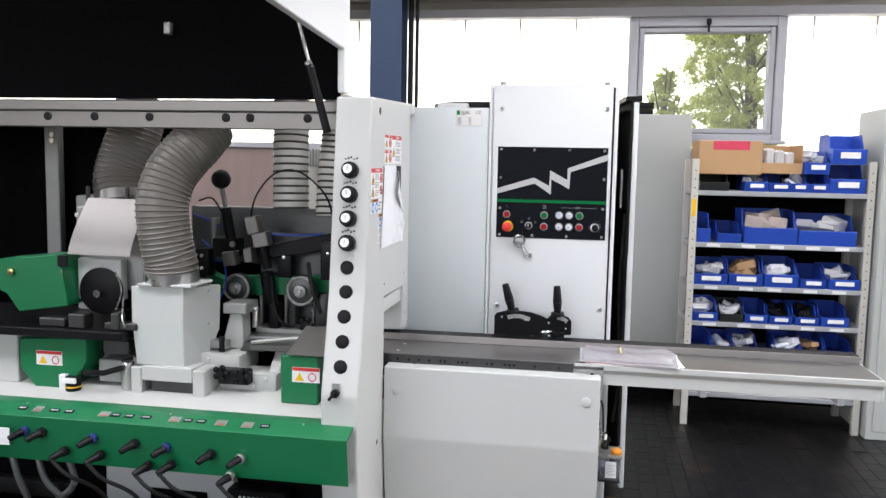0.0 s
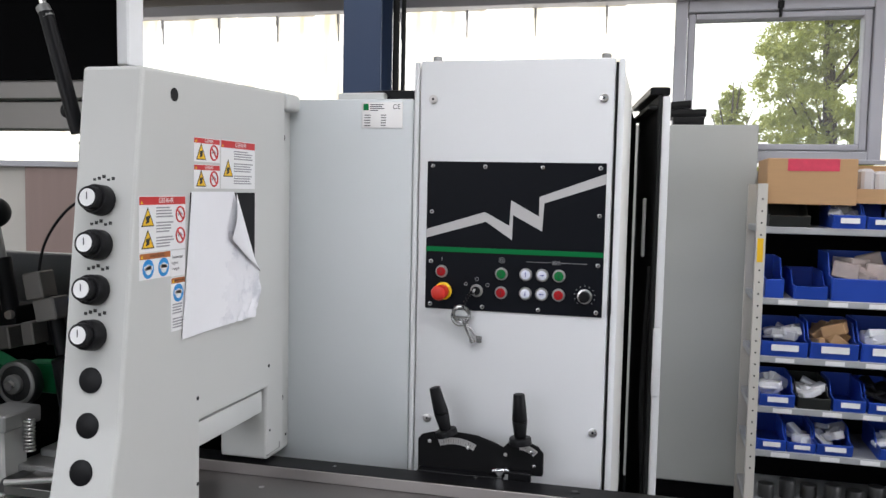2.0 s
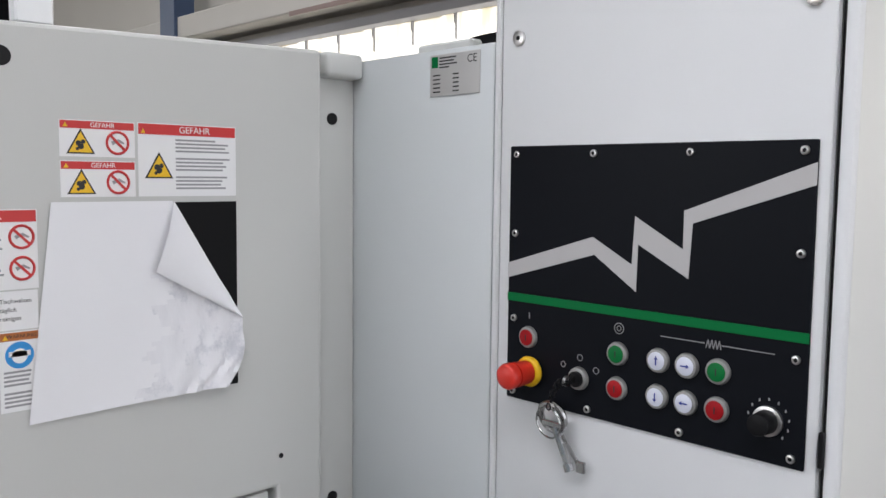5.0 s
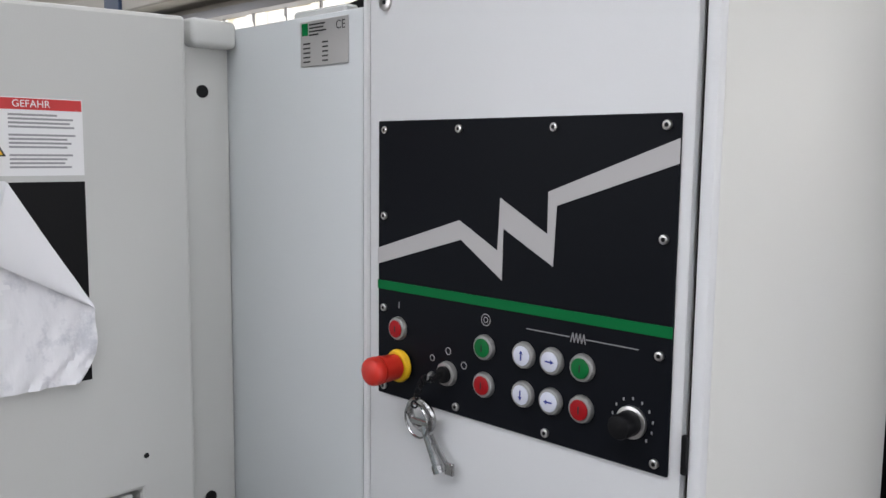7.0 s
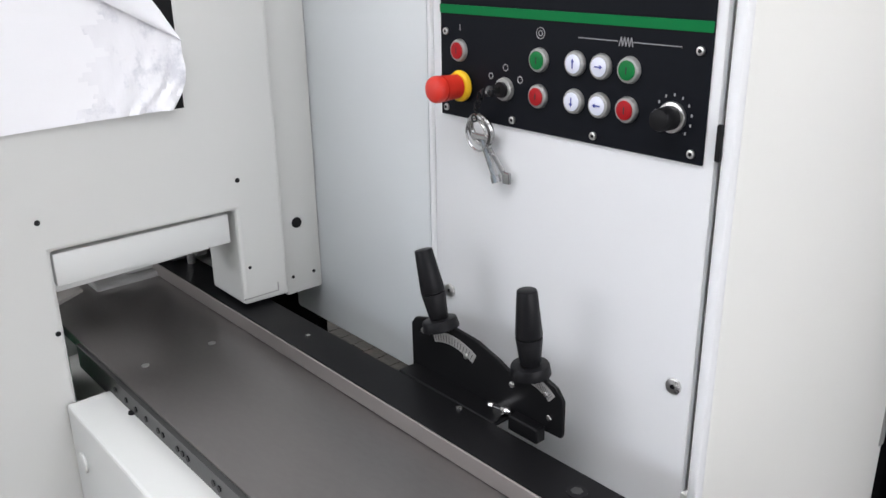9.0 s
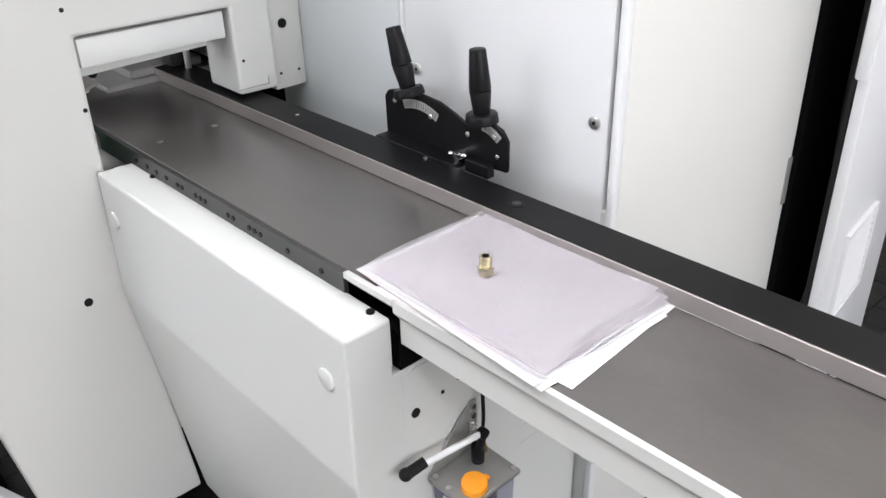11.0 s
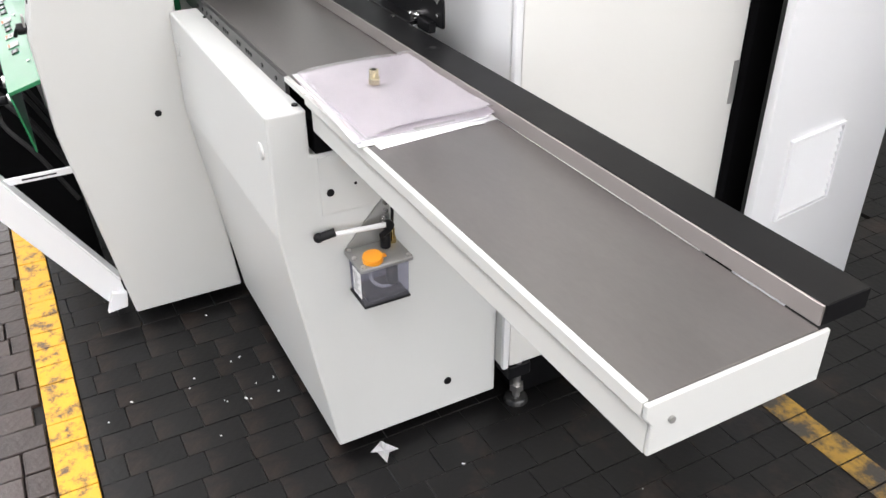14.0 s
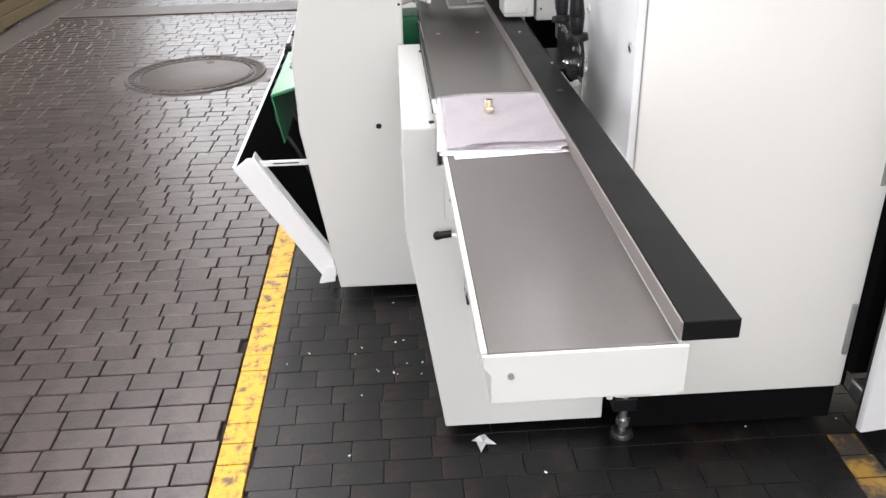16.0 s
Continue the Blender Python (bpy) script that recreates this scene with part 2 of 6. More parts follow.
def glowing(name, colour, strength):
    m = bpy.data.materials.new(name)
    m.use_nodes = True
    b = m.node_tree.nodes["Principled BSDF"]
    b.inputs["Base Color"].default_value = rgb(colour)
    b.inputs["Emission Color"].default_value = rgb(colour)
    b.inputs["Emission Strength"].default_value = strength
    return m


BRIGHTSKY = glowing("hazy_white_sky", (1.0, 0.985, 0.95), 1.6)


def glowing_streaked_sheet(name, strength):
    """A fibreglass sheet with daylight put in as glow, and yellowed streaks running down it."""
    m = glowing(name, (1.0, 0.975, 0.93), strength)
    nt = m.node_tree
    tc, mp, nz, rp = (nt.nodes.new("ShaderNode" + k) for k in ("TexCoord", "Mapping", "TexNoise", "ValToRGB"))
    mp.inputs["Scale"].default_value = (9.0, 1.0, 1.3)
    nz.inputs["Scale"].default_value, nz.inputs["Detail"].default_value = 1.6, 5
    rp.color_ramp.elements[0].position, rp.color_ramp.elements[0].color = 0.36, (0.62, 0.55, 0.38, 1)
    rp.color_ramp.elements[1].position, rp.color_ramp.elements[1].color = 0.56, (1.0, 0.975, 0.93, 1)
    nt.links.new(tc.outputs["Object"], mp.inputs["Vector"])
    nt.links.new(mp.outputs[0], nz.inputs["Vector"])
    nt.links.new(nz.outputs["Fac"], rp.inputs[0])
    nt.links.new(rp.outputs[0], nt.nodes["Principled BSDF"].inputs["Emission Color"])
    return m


# the sheets' own glow stands in for daylight coming through
PANEL = glowing_streaked_sheet("daylight_glow_sheet", 1.75)
# unseen glowing sheets added as assumed roof lights
ROOFGLOW = glowing("assumed_roof_glow", (0.97, 0.99, 1.0), 2.0)

# ---- shapes ----


def box(bm, x0, x1, y0, y1, z0, z1, bevel=0.0, seg=1):
    r = bmesh.ops.create_cube(bm, size=1.0)
    vs = r["verts"]
    for v in vs:
        v.co = Vector(((x0 + x1) / 2 + v.co.x * (x1 - x0), (y0 + y1) / 2 + v.co.y * (y1 - y0), (z0 + z1) / 2 + v.co.z * (z1 - z0)))
    if bevel:
        es = list({e for v in vs for e in v.link_edges})
        bmesh.ops.bevel(bm, geom=es, offset=bevel, segments=seg, affect="EDGES", profile=0.5)
    return bm


def prism(bm, pts, axis, a, b, bevel=0.0, seg=2):
    """A polygon in the two other axes, drawn out from a to b along axis."""
    def co(p, v):
        return {"x": (v, p[0], p[1]), "y": (p[0], v, p[1]), "z": (p[0], p[1], v)}[axis]
    lo = [bm.verts.new(co(p, a)) for p in pts]
    hi = [bm.verts.new(co(p, b)) for p in pts]
    n = len(pts)
    fs = [bm.faces.new(lo[::-1]), bm.faces.new(hi)] + [bm.faces.new((lo[i], lo[(i + 1) % n], hi[(i + 1) % n], hi[i])) for i in range(n)]
    bmesh.ops.recalc_face_normals(bm, faces=fs)
    if bevel:
        es = list({e for f in fs for e in f.edges})
        bmesh.ops.bevel(bm, geom=es, offset=bevel, segments=seg, affect="EDGES", profile=0.5)
    return bm


def cyl(bm, p0, p1, r0, r1=None, seg=20, bevel=0.0):
    p0, p1 = Vector(p0), Vector(p1)
    d = p1 - p0
    m = Matrix.Translation((p0 + p1) / 2) @ d.to_track_quat("Z", "Y").to_matrix().to_4x4()
    r = bmesh.ops.create_cone(bm, cap_ends=True, cap_tris=False, segments=seg, radius1=r0, radius2=r0 if r1 is None else r1, depth=d.length, matrix=m)
    if bevel:
        es = list({e for v in r["verts"] for e in v.link_edges if any(len(f.verts) > 4 for f in e.link_faces)})
        bmesh.ops.bevel(bm, geom=es, offset=bevel, segments=2, affect="EDGES", profile=0.5)
    return bm


def ball(bm, c, r, seg=16, squash=1.0):
    bmesh.ops.create_uvsphere(bm, u_segments=seg, v_segments=seg // 2 + 2, radius=r, matrix=Matrix.Translation(c) @ Matrix.Diagonal((1, 1, squash, 1)))
    return bm


def smooth_path(pts, n=8):
    pts = [Vector(p) for p in pts]
    q = [pts[0] * 2 - pts[1]] + pts + [pts[-1] * 2 - pts[-2]]
    out = []
    for i in range(1, len(q) - 2):
        for k in range(n):
            t = k / n
            a, b, c, d = q[i - 1], q[i], q[i + 1], q[i + 2]
            out.append(0.5 * ((2 * b) + (c - a) * t + (2 * a - 5 * b + 4 * c - d) * t * t + (3 * b - a - 3 * c + d) * t ** 3))
    return out + [pts[-1]]


def tube(bm, pts, radius, seg=10, radii=None):
    """A round tube along the points; radii gives one radius for each point."""
    pts = [Vector(p) for p in pts]
    rings = []
    ref = Vector((0.31, 0.2, 0.93)).normalized()
    for i, p in enumerate(pts):
        d = (pts[min(i + 1, len(pts) - 1)] - pts[max(i - 1, 0)]).normalized()
        u = d.cross(ref).normalized()
        w = d.cross(u)
        r = radii[i] if radii else radius
        rings.append([bm.verts.new(p + (u * math.cos(2 * math.pi * k / seg) + w * math.sin(2 * math.pi * k / seg)) * r) for k in range(seg)])
    for a, b in zip(rings, rings[1:]):
        for k in range(seg):
            bm.faces.new((a[k], a[(k + 1) % seg], b[(k + 1) % seg], b[k]))
    bm.faces.new(rings[0][::-1])
    bm.faces.new(rings[-1])
    bmesh.ops.recalc_face_normals(bm, faces=bm.faces)
    return bm


def torus(bm, c, axis, R, r, seg=24, sub=8):
    ax = Vector(axis).normalized()
    u = ax.orthogonal().normalized()
    w = ax.cross(u)
    rings = []
    for i in range(seg):
        a = 2 * math.pi * i / seg
        d = u * math.cos(a) + w * math.sin(a)
        rings.append([bm.verts.new(Vector(c) + d * (R + r * math.cos(2 * math.pi * k / sub)) + ax * r * math.sin(2 * math.pi * k / sub)) for k in range(sub)])
    for i in range(seg):
        a, b = rings[i], rings[(i + 1) % seg]
        for k in range(sub):
            bm.faces.new((a[k], a[(k + 1) % sub], b[(k + 1) % sub], b[k]))
    bmesh.ops.recalc_face_normals(bm, faces=bm.faces)
    return bm


def B():
    return bmesh.new()


def finish(bm, name, mat, smooth=True):
    me = bpy.data.meshes.new(name)
    bm.to_mesh(me)
    bm.free()
    me.materials.append(mat)
    if smooth:
        me.shade_smooth()
        me.set_sharp_from_angle(angle=radians(35))
    return new(name, me)


def part(name, bm, mat, parent, label="", smooth=True):
    ob = finish(bm, name, mat, smooth)
    ob.parent = parent
    root = parent
    m = Matrix.Identity(4)
    while root is not None:
        m = root.matrix_basis.inverted() @ m if root.parent is None else m
        root = root.parent
    ob.matrix_parent_inverse = m if parent.parent is None else Matrix.Identity(4)
    return tagged(ob, label=label)


def thing(name, at, label, category, group=""):
    ob = new(name)
    ob.empty_display_size = 0.05
    ob.matrix_basis = Matrix.Translation(at)
    return tagged(ob, label, category, group)


def single(name, bm, mat, label, category, group="", kind="", smooth=True):
    return tagged(finish(bm, name, mat, smooth), label, category, group, kind)


def structure(name, bm, mat, label="", smooth=False):
    return tagged(finish(bm, name, mat, smooth), label, "", "", "structure")


def lettering(name, text, size, m, mat, parent, align="LEFT"):
    """Letters of the built-in font as a thin mesh, at the pose m."""
    cu = bpy.data.curves.new(name, "FONT")
    cu.body, cu.size, cu.extrude, cu.align_x, cu.align_y = text, size, 0.0001, align, "CENTER"
    tmp = bpy.data.objects.new(name, cu)
    scene.collection.objects.link(tmp)
    bpy.context.view_layer.update()
    me = bpy.data.meshes.new_from_object(tmp.evaluated_get(bpy.context.evaluated_depsgraph_get()))
    bpy.data.objects.remove(tmp)
    me.transform(m)
    me.materials.clear()
    me.materials.append(mat)
    ob = new(name, me)
    ob.parent = parent
    if parent.parent is None:
        ob.matrix_parent_inverse = parent.matrix_basis.inverted()
    return ob

# ---- hall ----
bm = B(); box(bm, -12, 7, -6, 7, -0.20, -0.012)
floor = structure("floor", bm, JOINT, "dark sanded bed under oiled block paving")
WY = 6.05  # inner face of the window wall
bm = B()
box(bm, -12, 7, WY, WY + 0.24, -0.1, 1.63)
box(bm, -12, 7, WY, WY + 0.24, 2.515, 5.2); box(bm, -12, -6.2, WY, WY + 0.24, 1.63, 2.515)
wall_n = structure("wall_north", bm, CONCRETE, "pale rendered hall wall with a band of translucent sheets")
# unseen walls and ceiling close the hall; openings assumed for the added lamps
bm = B(); box(bm, -12.2, -12, -6, -1.0, -0.1, 5.2); box(bm, -12.2, -12, 3.4, 7, -0.1, 5.2); box(bm, -12.2, -12, -1.0, 3.4, 3.8, 5.2); structure("wall_west", bm, CONCRETE)
bm = B(); box(bm, -12, 7, -6.2, -6, -0.1, 1.4); box(bm, -12, 7, -6.2, -6, 3.9, 5.2); structure("wall_south", bm, CONCRETE)
bm = B(); box(bm, 7, 7.2, -6, 0.1, -0.1, 5.2); box(bm, 7, 7.2, 4.9, 7, -0.1, 5.2); box(bm, 7, 7.2, 0.1, 4.9, 4.0, 5.2); structure("wall_east", bm, CONCRETE)
bm = B()
for y0, y1 in ((-6.2, -0.2), (1.4, 3.9), (4.9, 7)):
    box(bm, -12.2, 7.2, y0, y1, 5.2, 5.4)
box(bm, -12.2, -6.6, -0.2, 4.9, 5.2, 5.4); box(bm, 4.6, 7.2, -0.2, 4.9, 5.2, 5.4)
structure("ceiling", bm, CONCRETE, "unseen pale hall ceiling with assumed roof light openings")
for y0, y1 in ((-0.2, 1.4), (3.9, 4.9)):
    bm = B(); box(bm, -6.6, 4.6, y0, y1, 5.36, 5.38); structure("roof_light", bm, ROOFGLOW, "unseen glowing sheet added in the assumed roof light opening")
# translucent sheets either side of the window, glowing in place of daylight
WX0, WX1 = 0.396, 1.393
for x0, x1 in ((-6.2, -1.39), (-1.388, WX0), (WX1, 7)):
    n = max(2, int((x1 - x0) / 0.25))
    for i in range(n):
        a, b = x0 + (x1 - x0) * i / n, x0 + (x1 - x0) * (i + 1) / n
        structure("translucent_sheet", box(B(), a + 0.002, b, WY + 0.06, WY + 0.075 + 0.004 * (i % 2), 1.63, 2.515 - 0.004 * (i % 3)), PANEL, "translucent fibreglass sheet glowing in place of the daylight behind it")
bm = B(); box(bm, -12, 7, WY - 0.10, WY - 0.002, 2.50, 2.56, 0.004); structure("trim", bm, FRAMEM, "grey rail along the top of the glazing")
bm = B(); box(bm, -12, 7, WY - 0.05, WY - 0.002, 1.60, 1.64, 0.004); structure("window_ledge", bm, FRAMEM)
bm = B(); box(bm, -12, 7, WY - 0.30, WY - 0.002, 2.62, 2.80, 0.01); structure("crane_rail", bm, CONCRETE, "dusty beige beam above the glazing")
for k in range(34):
    x = -6.1 + 0.3835 * k
    if not WX0 - 0.05 < x < WX1 + 0.05:
        bm = B(); box(bm, x, x + 0.012, WY + 0.035, WY + 0.0575, 2.455, 2.515, 0.002); box(bm, x + 0.003, x + 0.009, WY + 0.045, WY + 0.0575, 2.36, 2.455); structure("sheet_clip", bm, FRAMEM, "small grey clip holding the sheet seam")
# window
win = tagged(thing("window_1", ((WX0 + WX1) / 2, WY, 1.74), "grey framed tilting window with clear glass", "window"), kind="structure")
ft = 0.062
bm = B()
for a in ((WX0, WX0 + ft, 1.69, 2.50), (WX1 - ft, WX1, 1.69, 2.50), (WX0 + ft, WX1 - ft, 2.50 - ft, 2.50), (WX0 + ft, WX1 - ft, 1.69, 1.69 + 0.05)):
    box(bm, a[0], a[1], WY - 0.06, WY + 0.10, a[2], a[3], 0.006)
part("window_frame", bm, FRAMEM, win)
bm = B()
i0 = ft + 0.004
for a in ((WX0 + i0, WX0 + i0 + 0.036, 1.744, 2.434), (WX1 - i0 - 0.036, WX1 - i0, 1.744, 2.434), (WX0 + i0 + 0.036, WX1 - i0 - 0.036, 2.402, 2.434), (WX0 + i0 + 0.036, WX1 - i0 - 0.036, 1.744, 1.776)):
    box(bm, a[0], a[1], WY - 0.045, WY + 0.06, a[2], a[3], 0.005)
part("window_sash", bm, FRAMEM, win)
bm = B(); box(bm, WX0 + 0.095, WX1 - 0.095, WY + 0.01, WY + 0.016, 1.77, 2.41)
pane = part("pane", bm, GLASS, win); pane.visible_shadow = False
bm = B(); cyl(bm, (0.90, WY - 0.07, 2.47), (0.90, WY - 0.07, 2.40), 0.008); box(bm, 0.885, 0.915, WY - 0.075, WY - 0.04, 2.445, 2.485, 0.004)
part("latch", bm, BLACKP, win, "dark window latch")
bm = B(); box(bm, WX0 - 0.02, WX1 + 0.02, WY - 0.09, WY - 0.062, 1.675, 1.70, 0.004); part("window_sill", bm, FRAMEM, win)
bm = B(); box(bm, -6.1, -5.85, 5.72, 5.90, 0, 5.2, 0.004); structure("steel_column", bm, COLUMN, "blue-grey painted steel column")
bm = B(); box(bm, -5.85, -4.3, 5.84, 5.96, 2.66, 2.80, 0.004); structure("steel_beam", bm, COLUMN, "blue-grey painted steel beam")
bm = B(); box(bm, -4.25, 7, WY - 0.31, WY - 0.302, 2.60, 2.63); structure("rail_edge", bm, BROWNW, "dark lower edge of the wall beam")
# steel column with a duct pipe beside it
bm = B()
box(bm, -1.305, -1.095, 5.70, 5.715, 0, 5.2); box(bm, -1.305, -1.095, 5.885, 5.90, 0, 5.2); box(bm, -1.206, -1.194, 5.715, 5.885, 0, 5.2)
structure("steel_column", bm, COLUMN, "blue-grey painted steel I-beam column")
bm = B(); tube(bm, [(-1.062, 5.86, 0.05), (-1.062, 5.86, 5.19)], 0.018); tube(bm, [(-1.020, 5.86, 0.05), (-1.020, 5.86, 5.19)], 0.012); structure("conduit", bm, RUBBER, "dark cable conduits beside the column")
# the yard beyond the glass
bm = B(); box(bm, -40, 40, 6.4, 60, -0.5, -0.4); structure("ground", bm, LAWN)
bm = B(); box(bm, -60, 60, 45, 45.2, -1, 40); structure("backdrop", bm, BRIGHTSKY, "white hazy sky")


def tree(x, y, h, r, seed, n):
    rd = random.Random(seed)
    t = thing("tree", (x, y, -0.4), "leafy broad-crowned tree outside the window", "tree")
    bm = B()
    tube(bm, smooth_path([(x, y, -0.4), (x + 0.1, y, h * 0.4), (x - 0.05, y, h * 0.9)], 5), 0.2, 8, [0.22 - 0.018 * i for i in range(11)])
    for k in range(9):
        a = rd.uniform(0, 6.28); z = h * rd.uniform(0.35, 0.8)
        tube(bm, [(x, y, z), (x + 0.5 * r * math.cos(a), y + 0.5 * r * math.sin(a), z + 0.5), (x + 0.95 * r * math.cos(a), y + 0.95 * r * math.sin(a), z + 1.0)], 0.05, 5, [0.035, 0.02, 0.008])
    part("trunk", bm, BARK, t)
    bm = B()
    clumps = []
    for _ in range(420):
        v = rd.uniform(0.0, 1.0)
        wide = r * (0.35 + 0.75 * math.sin(math.pi * min(1.0, 0.15 + 0.85 * v))) * (1.0 if rd.random() < 0.85 else 1.25)
        a = rd.uniform(0, 6.283); q = wide * math.sqrt(rd.random())
        clumps.append((x + q * math.cos(a), y + q * math.sin(a), h * (0.22 + 0.80 * v) + rd.gauss(0, 0.08), rd.uniform(0.10, 0.26) * r))
    for _ in range(n):
        cx, cy, cz, cr = clumps[rd.randrange(len(clumps))]
        d = Vector((rd.gauss(0, 1), rd.gauss(0, 1), rd.gauss(0, 0.7))).normalized() * cr * rd.uniform(0.05, 1.1)
        c = Vector((cx, cy, cz)) + d
        s = rd.uniform(0.030, 0.058)
        u = Vector((rd.gauss(0, 1), rd.gauss(0, 1), rd.gauss(0, 1))).normalized()
        w = u.orthogonal().normalized()
        q = [bm.verts.new(c + p) for p in (-u * s, w * s * 0.5, u * s, -w * s * 0.5)]
        bm.faces.new(q)
    part("crown", bm, LEAF, t, smooth=False)


tree(2.95, 16.5, 5.6, 1.05, 3, 42000)
tree(1.58, 17.5, 3.25, 0.40, 5, 9000)

# ---- control cabinet ----
cab = thing("control_cabinet", (0.03, 3.6, 0.115), "light grey steel control cabinet with a black operating panel", "control cabinet")
bm = B()
prism(bm, [(-0.206, 3.368), (0.262, 3.368), (0.262, 3.94), (-0.206, 3.94)], "z", 0.118, 1.800, 0.010, 2)
part("body", bm, PAINT_C, cab, "cream-white cabinet body")
bm = B(); box(bm, -0.197, 0.245, 3.352, 3.3665, 0.60, 1.808, 0.006, 2)
front = part("front_panel", bm, PAINT_W, cab, "screwed white front panel")
bm = B(); box(bm, -0.2115, -0.200, 3.354, 3.3665, 0.60, 1.806, 0.003); part("edge_strip", bm, PAINT_W, cab)
bm = B(); box(bm, 0.2515, 0.2655, 3.350, 3.3665, 0.12, 1.806, 0.004, 2); part("edge_strip", bm, PAINT_W, cab)
bm = B(); box(bm, 0.2455, 0.251, 3.362, 3.3665, 0.12, 1.80); part("door_seal", bm, RUBBER, cab, "dark rubber seal")
# near-black block paints the shade under the cabinet
bm = B(); box(bm, -0.2, 0.25, 3.40, 3.93, 0.02, 0.1175); part("plinth", bm, DARK, cab, "near-black block for the shade under the cabinet")
for x in (-0.165, 0.222):
    for z in (1.720, 0.974):
        bm = B(); cyl(bm, (x, 3.354, z), (x, 3.3485, z), 0.010, seg=20, bevel=0.001)
        s = part("panel_lock", bm, BRIGHT, front)
        # black disc paints the lock's socket dark
        bm = B(); cyl(bm, (x, 3.3488, z), (x, 3.3478, z), 0.0032, seg=6); part("socket", bm, BLACKP, s)
for x in (-0.165, 0.222):
    bm = B(); cyl(bm, (x, 3.385, 1.799), (x, 3.385, 1.822), 0.011, seg=12, bevel=0.003); part("lifting_bolt", bm, DULL, cab)
bm = B(); box(bm, 0.2615, 0.27, 3.918, 3.932, 0.22, 0.36, 0.002); part("latch_strip", bm, DULL, cab, "slotted zinc latch strip")
bm = B(); box(bm, 0.2615, 0.2645, 3.918, 3.934, 0.66, 0.76, 0.001); part("latch_strip", bm, DULL, cab, "slotted zinc latch strip")
bm = B(); box(bm, 0.2470, 0.2525, 3.346, 3.352, 1.244, 1.282, 0.001); part("hinge_pin", bm, BLACKP, cab)
# operating panel
brd = part("control_board", box(B(), -0.175, 0.233, 3.3485, 3.3518, 1.236, 1.578, 0.0012), BOARD, cab, "black operating panel with a silver zigzag and a green stripe")
bm = B()
prism(bm, [(-0.1748, 1.421), (-0.037, 1.464), (0.020, 1.434), (0.023, 1.492), (0.087, 1.457), (0.087, 1.501), (0.2328, 1.555), (0.2328, 1.532), (0.098, 1.487), (0.095, 1.424), (0.028, 1.459), (0.027, 1.402), (-0.034, 1.442), (-0.1748, 1.401)], "y", 3.3478, 3.3486)
part("zigzag_mark", bm, SILVERP, brd, smooth=False)
bm = B(); box(bm, -0.1748, 0.2328, 3.3477, 3.3486, 1.370, 1.381); part("green_stripe", bm, GREENS, brd)
bm = B(); box(bm, 0.062, 0.118, 3.3479, 3.3486, 1.3535, 1.3545); box(bm, 0.138, 0.198, 3.3479, 3.3486, 1.3535, 1.3545)
for k in range(4):
    prism(bm, [(0.119 + 0.0045 * k, 1.349), (0.120 + 0.0045 * k, 1.349), (0.1225 + 0.0045 * k, 1.359), (0.1215 + 0.0045 * k, 1.359)], "y", 3.3479, 3.3486)
    prism(bm, [(0.1215 + 0.0045 * k, 1.359), (0.1225 + 0.0045 * k, 1.359), (0.1245 + 0.0045 * k, 1.349), (0.1235 + 0.0045 * k, 1.349)], "y", 3.3479, 3.3486)
torus(bm, (0.005, 3.3482, 1.355), (0, 1, 0), 0.0065, 0.0006, 16, 4)
torus(bm, (0.005, 3.3482, 1.355), (0, 1, 0), 0.003, 0.0006, 12, 4)
box(bm, -0.1365, -0.1355, 3.3479, 3.3486, 1.349, 1.357)
torus(bm, (-0.052, 3.3482, 1.3095), (0, 1, 0), 0.004, 0.0005, 12, 4); torus(bm, (-0.078, 3.3482, 1.297), (0, 1, 0), 0.0035, 0.0007, 12, 4); torus(bm, (-0.027, 3.3482, 1.297), (0, 1, 0), 0.004, 0.0006, 12, 4)
for k in range(11):
    cx, cz = 0.194 + 0.0225 * math.cos(radians(225 - 27 * k)), 1.282 + 0.0225 * math.sin(radians(225 - 27 * k))
    box(bm, cx - 0.0008, cx + 0.0008, 3.3479, 3.3486, cz - 0.0008, cz + 0.0022)
tagged(part("symbol_print", bm, GREYINK, brd), kind="stuff")
for x, z in ((-0.161, 1.567), (-0.038, 1.567), (0.093, 1.567), (0.220, 1.567), (-0.162, 1.462), (0.221, 1.462), (-0.162, 1.347), (0.221, 1.352), (-0.162, 1.247), (-0.038, 1.246), (0.091, 1.246), (0.220, 1.247)):
    bm = B(); cyl(bm, (x, 3.3486, z), (x, 3.3448, z), 0.0048, seg=14, bevel=0.001); part("screw", bm, BRIGHT, brd)
    # black disc stands for the shaded screw socket
    bm = B(); cyl(bm, (x, 3.3450, z), (x, 3.3446, z), 0.0024, seg=6); part("screw_socket", bm, BLACKP, brd)


